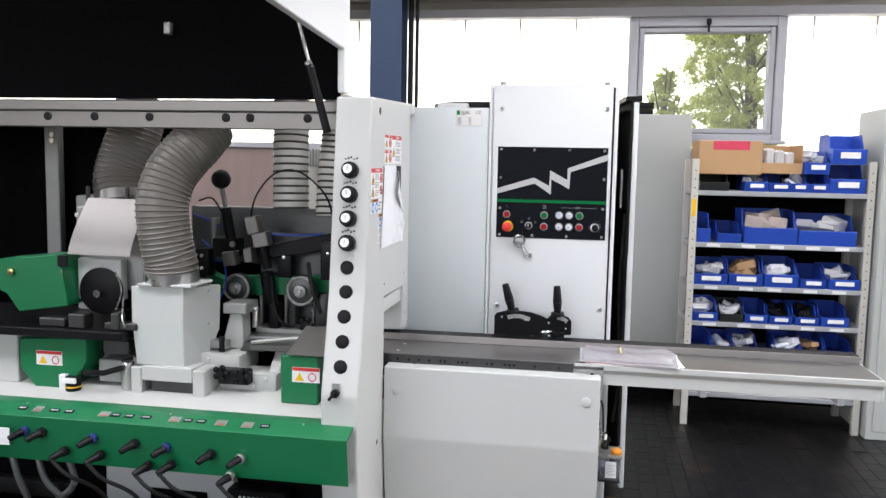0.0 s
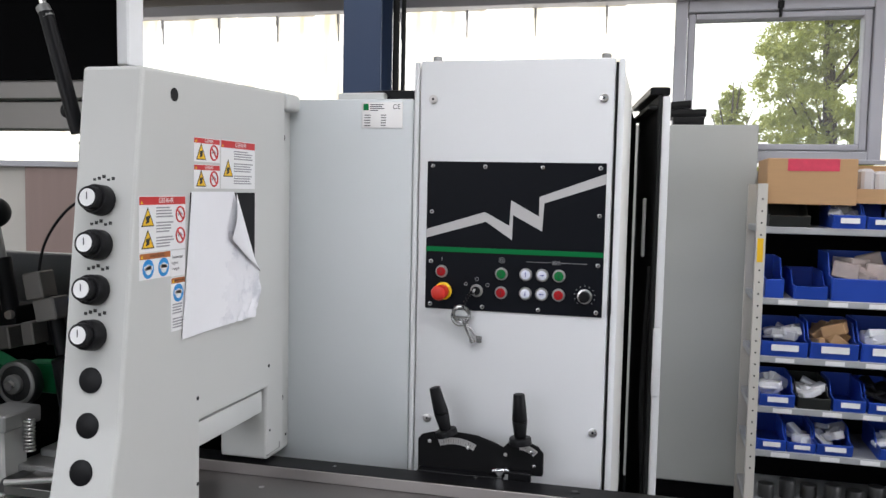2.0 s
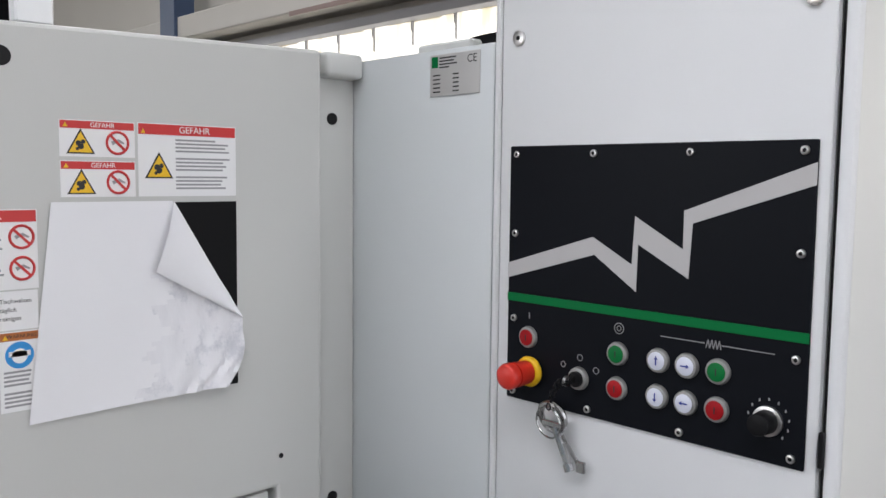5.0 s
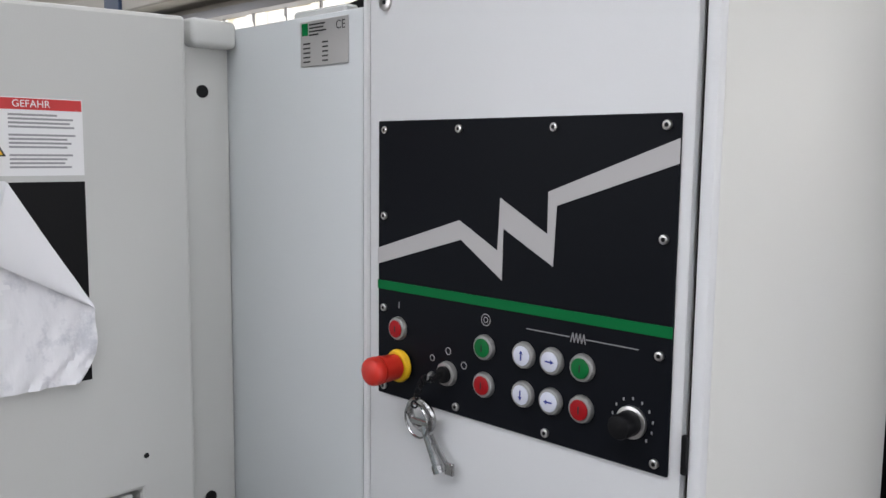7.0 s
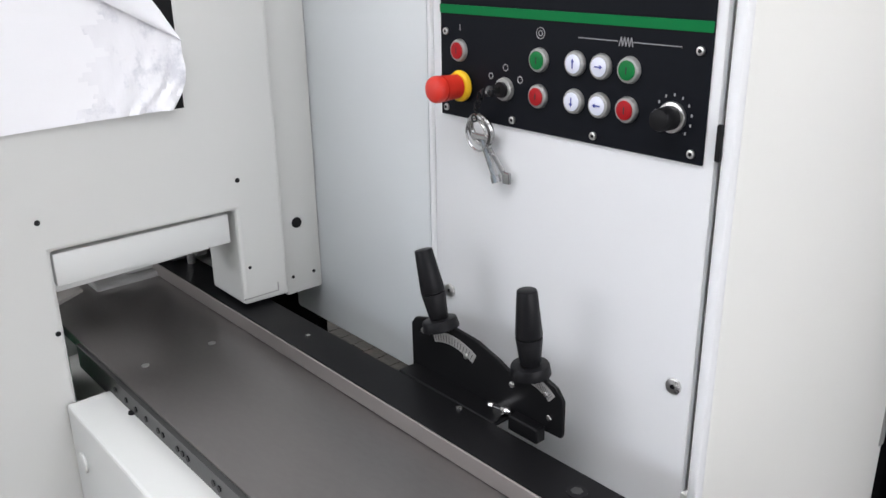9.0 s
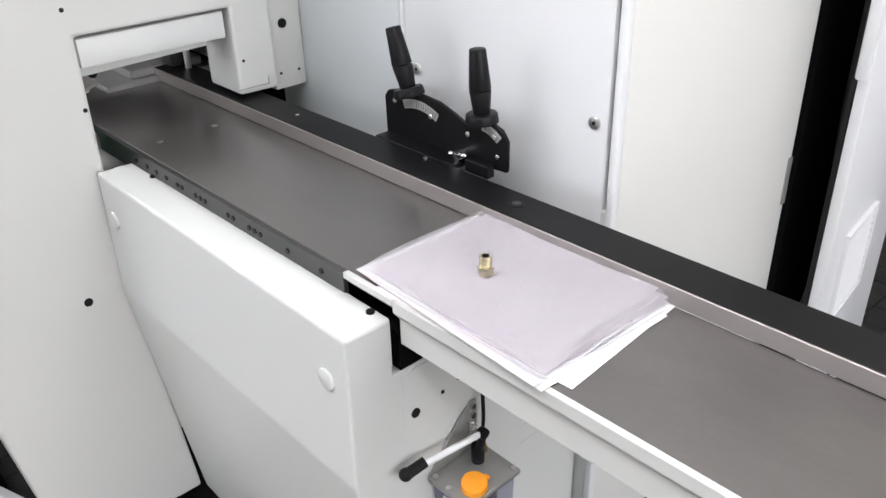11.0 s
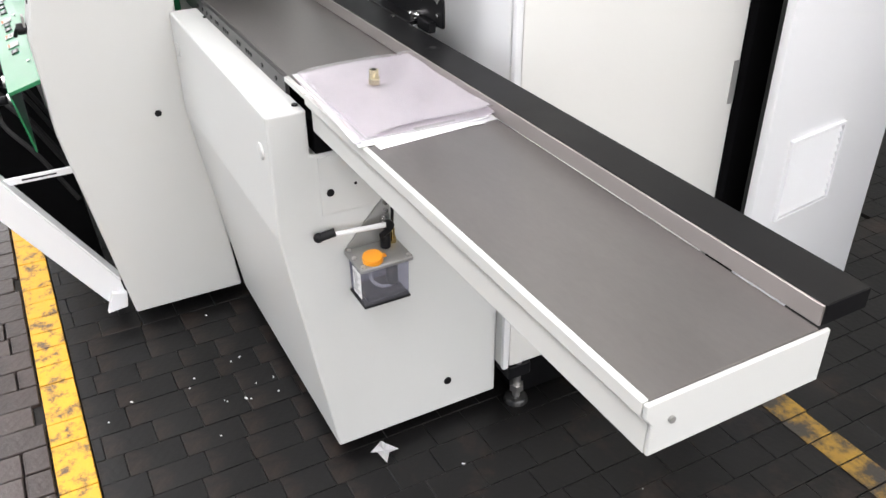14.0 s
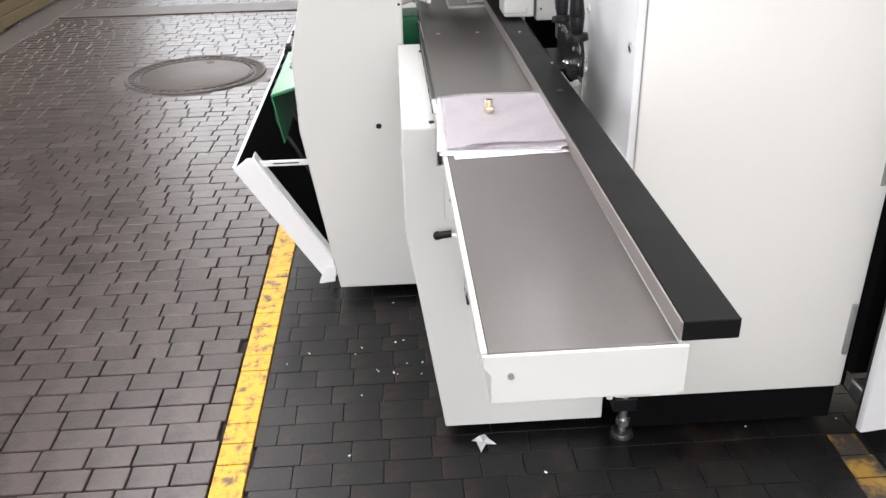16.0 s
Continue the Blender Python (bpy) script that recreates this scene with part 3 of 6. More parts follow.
def push_button(x, z, lens, arrow=None):
    bm = B(); cyl(bm, (x, 3.3486, z), (x, 3.3425, z), 0.0150, 0.0135, 28, 0.0012)
    bez = part("button_bezel", bm, DULL, brd, "round satin metal push button")
    bm = B(); cyl(bm, (x, 3.3425, z), (x, 3.3412, z), 0.0108, seg=24, bevel=0.0005); part("lens", bm, lens, brd)
    if arrow is not None:
        m = Matrix.Translation((x, 3.3408, z)) @ Matrix.Rotation(radians(arrow), 4, "Y")
        bm = B(); box(bm, -0.0008, 0.0008, -0.0002, 0.0003, -0.005, 0.003); prism(bm, [(-0.0024, 0.002), (0.0024, 0.002), (0, 0.0058)], "y", -0.0002, 0.0003)
        bmesh.ops.transform(bm, matrix=m, verts=bm.verts)
        part("arrow", bm, BLUEINK, brd)
    elif lens in (GREENB, REDB):
        bm = B(); box(bm, x - 0.0006, x + 0.0006, 3.3406, 3.3411, z - 0.004, z + 0.004); part("mark", bm, INK, brd)


for x, z, l, a in ((-0.136, 1.324, REDB, None), (0.005, 1.324, GREENB, None), (0.005, 1.281, REDB, None), (0.061, 1.325, WHITEB, 0), (0.098, 1.325, WHITEB, 90), (0.136, 1.325, GREENB, None), (0.061, 1.282, WHITEB, 180), (0.098, 1.282, WHITEB, -90), (0.136, 1.282, REDB, None)):
    push_button(x, z, l, a)
# emergency stop
ex, ez = -0.130, 1.279
bm = B(); torus(bm, (ex, 3.342, ez), (0, 1, 0), 0.0155, 0.0052, 28, 10); part("stop_collar", bm, YELLOW, brd, "yellow collar ring")
bm = B(); cyl(bm, (ex, 3.348, ez), (ex, 3.325, ez), 0.0135, seg=24); part("stop_stem", bm, BLACKP, brd)
bm = B(); cyl(bm, (ex, 3.336, ez), (ex, 3.310, ez), 0.0155, 0.0170, 28); cyl(bm, (ex, 3.310, ez), (ex, 3.294, ez), 0.0178, 0.0172, 28, 0.005)
bmesh.ops.create_uvsphere(bm, u_segments=24, v_segments=10, radius=0.0165, matrix=Matrix.Translation((ex, 3.297, ez)) @ Matrix.Diagonal((1, 0.35, 1, 1)))
part("stop_head", bm, RED, brd, "red mushroom emergency stop")
# rotary knob
bm = B(); cyl(bm, (0.194, 3.3486, 1.282), (0.194, 3.344, 1.282), 0.0165, seg=28, bevel=0.001); part("knob_ring", bm, BRIGHT, brd)
bm = B(); cyl(bm, (0.194, 3.344, 1.282), (0.194, 3.322, 1.282), 0.0130, 0.0118, 28, 0.0015); part("knob", bm, BLACKP, brd, "black speed knob")
# key switch and hanging keys
bm = B(); cyl(bm, (-0.052, 3.3486, 1.283), (-0.052, 3.342, 1.283), 0.0150, 0.0138, 28, 0.001); part("key_switch", bm, DULL, brd)
bm = B(); cyl(bm, (-0.052, 3.342, 1.283), (-0.052, 3.338, 1.283), 0.0100, seg=24); part("key_barrel", bm, BLACKP, brd)
keys = thing("key_bunch", (-0.06, 3.335, 1.18), "bunch of silver cabinet keys hanging from the key switch", "keys")
bm = B(); box(bm, -0.053, -0.051, 3.322, 3.340, 1.279, 1.287, 0.0005); cyl(bm, (-0.0545, 3.322, 1.283), (-0.0495, 3.322, 1.283), 0.007, seg=16); part("switch_key", bm, KEYSILVER, keys)
bm = B()
for k in range(7):
    t_ = k / 6
    c = Vector((-0.054 - 0.022 * t_, 3.313 + 0.004 * t_, 1.283 - 0.006 * t_ - 0.030 * t_ * t_))
    torus(bm, c, (1, 0.6 * (k % 2), 0.4), 0.0042, 0.0012, 10, 5)
part("chain", bm, BLACKP, keys)
bm = B(); torus(bm, (-0.086, 3.330, 1.222), (0.1, 1, 0.1), 0.021, 0.0014, 28, 6); part("split_ring", bm, KEYSILVER, keys)
bm = B(); torus(bm, (-0.084, 3.336, 1.228), (0.0, 1, 0.25), 0.0190, 0.0045, 28, 8); box(bm, -0.100, -0.068, 3.333, 3.339, 1.216, 1.223, 0.001)
tube(bm, [(-0.080, 3.336, 1.216), (-0.058, 3.338, 1.168)], 0.0048, 10); tube(bm, [(-0.060, 3.338, 1.172), (-0.056, 3.338, 1.163)], 0.0065, 10); part("socket_key", bm, KEYSILVER, keys)
bm = B(); tube(bm, [(-0.072, 3.341, 1.205), (-0.043, 3.343, 1.170)], 0.0030, 8); box(bm, -0.049, -0.036, 3.340, 3.345, 1.163, 1.178, 0.001); part("bit_key", bm, KEYSILVER, keys)
# open rear door with its louvre
door = thing("cabinet_door", (0.35, 4.2, 0.06), "open white cabinet door with a louvred vent", "door")
dv = Vector((-0.13, 0.99, 0)).normalized()
M = Matrix.Translation((0.370, 3.945, 0)) @ Matrix.Rotation(math.atan2(dv.y, dv.x) - math.pi / 2, 4, "Z")


def moved(bm, m):
    bmesh.ops.transform(bm, matrix=m, verts=bm.verts)
    return bm


part("door_leaf", moved(box(B(), -0.022, 0.0, 0.0, 0.52, 0.06, 1.79, 0.004, 2), M), PAINT_W, door)
bm = B()
for a in ((0.09, 0.30, 0.575, 0.583), (0.09, 0.30, 0.375, 0.381), (0.09, 0.096, 0.381, 0.575), (0.294, 0.30, 0.381, 0.575)):
    box(bm, 0.0, 0.010, a[0], a[1], a[2], a[3], 0.001)
part("louvre_frame", moved(bm, M), PAINT_W, door)
for k in range(11):
    bm = B(); prism(bm, [(0.0, 0.386 + 0.0172 * k), (0.007, 0.386 + 0.0172 * k), (0.0, 0.400 + 0.0172 * k)], "y", 0.098, 0.292)
    part("louvre_slat", moved(bm, M), PAINT_W, door)
part("door_seal", moved(box(B(), -0.034, -0.0225, 0.004, 0.51, 0.08, 1.792, 0.002), M), RUBBER, door)
part("door_channel", moved(box(B(), -0.058, -0.002, 0.002, 0.515, 1.7925, 1.815, 0.003), M), BLACKP, door, "black folded channel along the door top")
part("door_channel_lip", moved(box(B(), -0.062, -0.0345, 0.004, 0.512, 1.752, 1.764, 0.003), M), RUBBER, door)
part("handle_bulge", moved(box(B(), -0.026, -0.002, -0.012, -0.0005, 0.93, 1.13, 0.006, 2), M), PAINT_W, door)
# black board and solid block paint the shade of the open rear bay
bm = B(); box(bm, -0.2, 0.255, 3.9415, 3.95, 0.12, 1.79); part("rear_board", bm, DARK, cab, "near-black board painting the shade inside the cabinet rear")
bm = B(); box(bm, 0.0, 0.262, 3.952, 4.45, 0.15, 1.76, 0.01); part("rear_bay", bm, DARK, cab, "solid black block standing for the shaded open rear bay")
bm = B(); tube(bm, smooth_path([(0.31, 4.0, 0.35), (0.335, 3.99, 0.55), (0.32, 4.0, 0.9), (0.33, 3.985, 1.3)], 6), 0.010, 8); part("cable", bm, RUBBER, cab)
bm = B(); box(bm, 0.302, 0.312, 3.955, 3.98, 1.33, 1.50, 0.003); part("duct_cover", bm, DULL, cab)
bm = B(); box(bm, 0.27, 0.34, 3.955, 4.2, 0.10, 0.15, 0.003); part("sill_rail", bm, BRIGHT, cab)

# ---- machine column left of the cabinet ----
col = thing("machine_rear_cover", (-0.36, 3.37, 0.88), "tall pale grey sheet metal rear cover of the machine", "machine cover")
part("cover_sheet", box(B(), -0.62, -0.213, 3.3560, 3.90, 0.80, 1.722, 0.006, 2), PAINT_B, col)
part("corner_post", box(B(), -0.620, -0.522, 3.2815, 3.3555, 0.872, 1.715, 0.004, 2), PAINT_H, col)
part("hinge_block", box(B(), -0.555, -0.497, 3.282, 3.356, 1.690, 1.730, 0.008, 3), PAINT, col)
for z in (1.627, 1.003):
    bm = B(); cyl(bm, (-0.523, 3.310, z), (-0.519, 3.310, z), 0.0095, seg=20, bevel=0.001); part("plug", bm, BLACKP, col, "black plastic plug")
for z, y in ((0.905, 3.295), (0.905, 3.338)):
    bm = B(); cyl(bm, (-0.523, y, z), (-0.5205, y, z), 0.003, seg=10); part("rivet", bm, BLACKP, col)
part("top_fan_hood", cyl(B(), (-0.27, 3.62, 1.722), (-0.27, 3.62, 1.75), 0.20, seg=36, bevel=0.004), BLACKP, col, "low black fan hood on top")
part("top_box", box(B(), -0.42, -0.30, 3.40, 3.55, 1.722, 1.742, 0.004), PAINT, col)
plate = part("rating_plate", box(B(), -0.340, -0.239, 3.3540, 3.3559, 1.654, 1.714, 0.0006), SILVERPLATE, col, "silver rating plate with unreadable small print")
bm = B(); box(bm, -0.336, -0.323, 3.3536, 3.3541, 1.695, 1.711); part("plate_mark", bm, GREENS, plate)
bm = B()
for k, w in enumerate((0.034, 0.030, 0.036, 0.020)):
    box(bm, -0.320, -0.320 + w, 3.3536, 3.3541, 1.7075 - 0.0045 * k, 1.7095 - 0.0045 * k)
for k in range(5):
    box(bm, -0.333, -0.318, 3.3536, 3.3541, 1.683 - 0.006 * k, 1.685 - 0.006 * k); box(bm, -0.292, -0.280, 3.3536, 3.3541, 1.683 - 0.006 * k, 1.685 - 0.006 * k)
part("plate_print", bm, INK, plate)
lettering("ce_mark", "CE", 0.016, Matrix.Translation((-0.254, 3.3537, 1.703)) @ Matrix.Rotation(radians(90), 4, "X"), INK, plate, "CENTER")

# ---- end housing with the gauges ----
hs = thing("machine_end_housing", (-0.56, 2.9, 0.035), "light grey sheet steel end housing with pressure gauges and warning labels", "machine housing")
outline = [(2.722, 1.710), (3.276, 1.729), (3.276, 0.888), (3.190, 0.890), (3.190, 1.057), (2.903, 1.058), (2.900, 0.60), (2.952, 0.038), (2.660, 0.038), (2.580, 0.576), (2.578, 0.80), (2.652, 1.11)]
shell = part("housing_shell", prism(B(), outline, "x", -0.622, -0.505, 0.006, 2), PAINT_H, hs, smooth=False)


def front_y(z):
    if z > 1.11:
        return 2.722 - (1.706 - z) * (2.722 - 2.652) / (1.706 - 1.11)
    return 2.652 - (1.11 - z) * (2.652 - 2.578) / (1.11 - 0.80)


nrm = Vector((0, -1, 0.157)).normalized()
for k, z in enumerate((1.483, 1.4085, 1.334, 1.2595)):
    c = Vector((-0.566, front_y(z), z))
    bm = B(); cyl(bm, c, c + nrm * 0.026, 0.0265, 0.0245, 28, 0.002); g = part("gauge_body", bm, BLACKP, hs, "round black pressure gauge knob")
    bm = B(); cyl(bm, c + nrm * 0.026, c + nrm * 0.040, 0.020, 0.019, 28, 0.001); part("gauge_head", bm, BLACKP, g)
    bm = B(); cyl(bm, c + nrm * 0.040, c + nrm * 0.0408, 0.0145, seg=28); part("gauge_dial", bm, STICKER, g, "white dial")
    bm = B(); box(bm, c.x - 0.0008, c.x + 0.0008, -0.0003, 0.0003, 0.0, 0.012); bmesh.ops.translate(bm, verts=bm.verts, vec=(0, c.y - 0.0412, c.z + 0.003)); part("gauge_needle", bm, INK, g)
    bm = B()
    for j in range(5):
        u = c + Vector((-0.018 + 0.009 * j, -0.0008, 0.0345 + 0.003 * ((j * 7) % 3)))
        box(bm, u.x - 0.003, u.x + 0.003, u.y - 0.001 + 0.0054, u.y + 0.006, u.z - 0.0028, u.z + 0.0028)
    part("scale_mark", bm, INK, hs)
for z in (1.185, 1.1105, 1.036, 0.9615, 0.887):
    c = Vector((-0.566, front_y(z), z))
    bm = B(); cyl(bm, c - nrm * 0.004, c + nrm * 0.0025, 0.0215, seg=28, bevel=0.001); part("blanking_cap", bm, BLACKP, hs, "round black blanking cap")
c = Vector((-0.574, 2.579, 0.785))
part("switch_plate", box(B(), -0.586, -0.562, 2.5745, 2.580, 0.806, 0.842, 0.001), DULL, hs)
bm = B(); cyl(bm, (-0.574, 2.582, 0.812), (-0.574, 2.560, 0.812), 0.013, seg=20, bevel=0.002); tube(bm, [(-0.574, 2.562, 0.814), (-0.590, 2.554, 0.794)], 0.005, 10); part("toggle", bm, BLACKP, hs, "black rotary toggle")
# raised black discs stand for a plug and for the shaded holes
for y, z, r in ((2.815, 1.672, 0.012), (2.893, 1.104, 0.004), (3.198, 1.106, 0.004), (2.893, 0.936, 0.004), (3.205, 0.955, 0.003), (2.817, 0.585, 0.0085)):
    bm = B(); cyl(bm, (-0.507, y, z), (-0.5042, y, z), r, seg=18); part("hole_plug", bm, BLACKP, hs)
part("window_pane", box(B(), -0.506, -0.5040, 2.868, 3.124, 1.232, 1.498), BLACKM, hs, "dark viewing window")
part("opening_flap", box(B(), -0.560, -0.512, 2.906, 3.180, 1.003, 1.0525, 0.003, 2), PAINT, hs)
part("opening_flap", prism(B(), [(2.906, 0.975), (3.165, 0.982), (3.165, 1.002), (2.906, 1.002)], "x", -0.60, -0.566), PAINT, hs)
bm = B(); box(bm, -0.5055, -0.5035, 3.188, 3.255, 0.900, 0.9015); box(bm, -0.5055, -0.5035, 3.2535, 3.255, 0.900, 0.915); part("fold_line", bm, DULL, hs)

# protective paper, half peeled off the window
pp = thing("protective_paper", (-0.503, 2.98, 1.228), "white protective paper peeling off the dark viewing window", "paper")
FY, FZ, GY, GZ = 3.024, 1.4995, 3.127, 1.330   # fold line from the top edge to the free edge


def crease(u, v):
    k = max(0.0, u - 0.52) * max(0.0, v - 0.30) * 4
    return k * (0.0055 * abs(math.sin(23 * u + 5 * v)) + 0.0045 * abs(math.sin(17 * u - 9 * v + 1)) + 0.0020 * math.sin(70 * u + 41 * v))


bm = B()
N = 44
grid = []
for j in range(N + 1):
    row = []
    v = j / N
    z0 = 1.500 - 0.272 * v
    left = 2.866 - 0.033 * v
    right = FY + (GY - FY) * (FZ - z0) / (FZ - GZ) if z0 > GZ else 3.127 - 0.020 * max(0.0, (v - 0.86) / 0.14)
    for i in range(N + 1):
        u = i / N
        y = left + (right - left) * u
        row.append(bm.verts.new((-0.5012 + 0.0006 * math.sin(7 * u + 4 * v) + max(0.0, crease(u, v) + 0.003 * max(0.0, u - 0.5)), y, z0 + 0.006 * v * u)))
    grid.append(row)
for j in range(N):
    for i in range(N):
        bm.faces.new((grid[j][i], grid[j + 1][i], grid[j + 1][i + 1], grid[j][i + 1]))
sheet = part("sheet", bm, PAPER, pp)
sheet.data.materials.append(PEEL)
for p in sheet.data.polygons:
    c = p.center
    u, v = (c.y - 2.866) / 0.26, (1.5 - c.z) / 0.27
    edge = 0.55 + 0.05 * math.sin(31 * v) + 0.03 * math.sin(77 * v + 1) - 0.25 * max(0.0, v - 0.55)
    if v > 0.30 and u > edge:
        p.material_index = 1
bm = B()
F, G, C = Vector((0, FY, FZ)), Vector((0, GY, GZ)), Vector((0, 2.992, 1.407))
rows = []
for j in range(17):
    a = j / 16
    row = []
    for i in range(17):
        b = i / 16
        p = (F.lerp(G, b)).lerp(F.lerp(C, 1.0).lerp(G, b * b) if b > 0 else C, a)
        row.append(bm.verts.new((-0.4985 + 0.016 * math.sin(math.pi * min(1.0, a * 0.62 + 0.08)) * (1 - 0.55 * b), p.y, p.z)))
    rows.append(row)
for j in range(16):
    for i in range(16):
        bm.faces.new((rows[j][i], rows[j + 1][i], rows[j + 1][i + 1], rows[j][i + 1]))
part("folded_corner", bm, PAPER, pp, "corner folded back over the sheet")


def on_side(y, z, w, h, lift=0.0006):
    """A thin rectangle on the housing's side, from its upper left corner."""
    return box(B(), -0.5052, -0.505 + lift, y, y + w, z - h, z)


def sticker(y, z, w, h, head, headh, title, tsize, base_label):
    st = thing("warning_label", (-0.505, y + w / 2, z - h), base_label, "label")
    part("sheet", on_side(y, z, w, h, 0.0006), STICKER, st)
    if head:
        part("heading_band", on_side(y + 0.001, z - 0.001, w - 0.002, headh, 0.0009), head, st)
        lettering("heading", title, tsize, SIDE @ Matrix.Translation((y + w * 0.56, z - headh / 2 - 0.001, 0.0011)), STICKER if head is REDP else INK, st, "CENTER")
        t = on_tri(y + 0.004, z - headh + 0.0005, 0.0065, 0.0012)
        part("small_triangle", t, YELLOW, st)
    return st


SIDE = Matrix(((0, 0, 1, -0.505), (1, 0, 0, 0), (0, 1, 0, 0), (0, 0, 0, 1)))


def on_tri(y, z, s, lift):
    return prism(B(), [(y, z), (y + s, z), (y + s / 2, z + s * 0.88)], "x", -0.5052, -0.505 + lift)


def danger_sign(st, y, z, s):
    part("sign_edge", on_tri(y, z, s, 0.0009), INK, st)
    part("sign_face", on_tri(y + s * 0.09, z + s * 0.05, s * 0.82, 0.0011), YELLOW, st)
    bm = B()
    for a, b, r in ((0.42, 0.42, 0.10), (0.58, 0.48, 0.08), (0.50, 0.30, 0.11), (0.38, 0.20, 0.06)):
        cyl(bm, (-0.5050, y + s * a, z + s * b * 0.88), (-0.50375, y + s * a, z + s * b * 0.88), s * r, seg=10)
    part("symbol", bm, INK, st)


def ban_sign(st, y, z, r):
    bm = B(); torus(bm, (-0.5041, y, z), (1, 0, 0), r * 0.9, r * 0.11, 24, 6)
    m = Matrix.Translation((-0.5042, y, z)) @ Matrix.Rotation(radians(45), 4, "X")
    bm2 = B(); box(bm2, -0.0006, 0.0009, -r * 0.1, r * 0.1, -r * 0.85, r * 0.85); moved(bm2, m)
    me = bpy.data.meshes.new("bar"); bm2.to_mesh(me); bm2.free(); bm.from_mesh(me)
    part("ban_ring", bm, REDP, st)
    bm = B(); prism(bm, [(y - r * 0.55, z + r * 0.1), (y + r * 0.1, z + r * 0.32), (y + r * 0.6, z), (y + r * 0.5, z - r * 0.1), (y, z + r * 0.1), (y - r * 0.4, z - r * 0.2)], "x", -0.5052, -0.5040)
    part("symbol", bm, GREYINK, st)


def print_lines(st, y, z, w, n, pitch):
    bm = B()
    rr = random.Random(int(y * 1000) + n)
    for k in range(n):
        if k % 5 == 4:
            continue
        box(bm, -0.5052, -0.5041, y, y + w * rr.uniform(0.72, 1.0), z - k * pitch - pitch * 0.5, z - k * pitch)
    tagged(part("small_print", bm, GREYINK, st), kind="stuff")


for z in (1.602, 1.5515):
    s1 = sticker(2.879, z, 0.096, 0.0455, REDP, 0.0095, "GEFAHR", 0.0085, "small white danger label with red heading and two signs")
    danger_sign(s1, 2.887, z - 0.042, 0.036); ban_sign(s1, 2.952, z - 0.027, 0.0155)
    s1a = s1 if z > 1.58 else s1a
s2 = sticker(2.979, 1.603, 0.145, 0.097, REDP, 0.014, "GEFAHR", 0.0125, "large white danger label with red heading and printed text")
danger_sign(s2, 2.988, 1.530, 0.040); print_lines(s2, 3.032, 1.583, 0.082, 14, 0.0050)
s3 = sticker(2.707, 1.492, 0.143, 0.096, REDP, 0.014, "GEFAHR", 0.0125, "large white danger label with four signs and text")
danger_sign(s3, 2.713, 1.440, 0.038); danger_sign(s3, 2.713, 1.402, 0.038); ban_sign(s3, 2.832, 1.459, 0.015); ban_sign(s3, 2.832, 1.421, 0.015); print_lines(s3, 2.757, 1.473, 0.054, 14, 0.0052)
s4 = sticker(2.707, 1.395, 0.094, 0.046, BROWNP, 0.010, "WARNUNG", 0.0085, "white label with orange heading and two blue round signs")
s5 = sticker(2.8025, 1.394, 0.046, 0.047, None, 0, "", 0, "plain white label with a printed note")
for k, w in enumerate(("Tischwalzen", "t\u00e4glich", "reinigen")):
    lettering("note", w, 0.0075, SIDE @ Matrix.Translation((2.8045, 1.382 - 0.0105 * k, 0.0009)), INK, s5)
s6 = sticker(2.8025, 1.345, 0.046, 0.098, BROWNP, 0.010, "WARNUNG", 0.0065, "narrow white label with a blue reading sign")
print_lines(s6, 2.807, 1.297, 0.037, 9, 0.0052)
for st, y, z, r in ((s4, 2.7325, 1.367, 0.0165), (s4, 2.779, 1.367, 0.0165), (s6, 2.8255, 1.316, 0.0165)):
    bm = B(); cyl(bm, (-0.5050, y, z), (-0.5040, y, z), r, seg=28); part("round_sign", bm, BLUEP, st)
    bm = B(); cyl(bm, (-0.5050, y, z - 0.001), (-0.5037, y, z - 0.001), r * 0.55, seg=20); box(bm, -0.505, -0.5037, y - r * 0.75, y + r * 0.75, z - r * 0.1, z + r * 0.3); part("symbol", bm, STICKER, st)

# housing and labels shifted in x, scaled in y about the eye to fit its view
SHIFT = Matrix.Translation((0.008, 2.526, 0)) @ Matrix.Diagonal((1, 0.9945, 1, 1)) @ Matrix.Translation((0, -2.526, 0))
for ob in (hs, pp, s1a, s1, s2, s3, s4, s5, s6):
    ob.matrix_basis = SHIFT @ ob.matrix_basis

# ---- infeed table, fence and base ----
tb = thing("infeed_table", (0.5, 3.07, 0.78), "long ground steel infeed table with white rail and end plate", "machine table")
part("table_top", box(B(), -1.0, 1.1003, 2.966, 3.1865, 0.838, 0.857, 0.0012), STEEL, tb, "dull ground steel table top")
bm = B()
prism(bm, [(2.9655, 0.8580), (2.9585, 0.8562), (2.9585, 0.840), (2.969, 0.826), (2.969, 0.789), (2.980, 0.789), (2.980, 0.8375), (2.9655, 0.8375)], "x", 0.236, 1.100)
box(bm, 0.14, 0.2355, 2.9570, 2.9655, 0.850, 0.8582)
part("side_rail", bm, PAINT_H, tb, "white-grey painted side rail")
part("end_plate", prism(B(), [(2.9595, 0.8562), (2.9595, 0.840), (2.969, 0.828), (2.969, 0.789), (3.198, 0.789), (3.198, 0.8555)], "x", 1.1005, 1.106, 0.0012, 1), PAINT, tb)
part("under_web", box(B(), 0.30, 1.10, 3.16, 3.19, 0.783, 0.8375), PAINT_W, tb)
part("corner_screw", cyl(B(), (1.106, 2.992, 0.828), (1.109, 2.992, 0.828), 0.004, seg=12), DULL, tb)
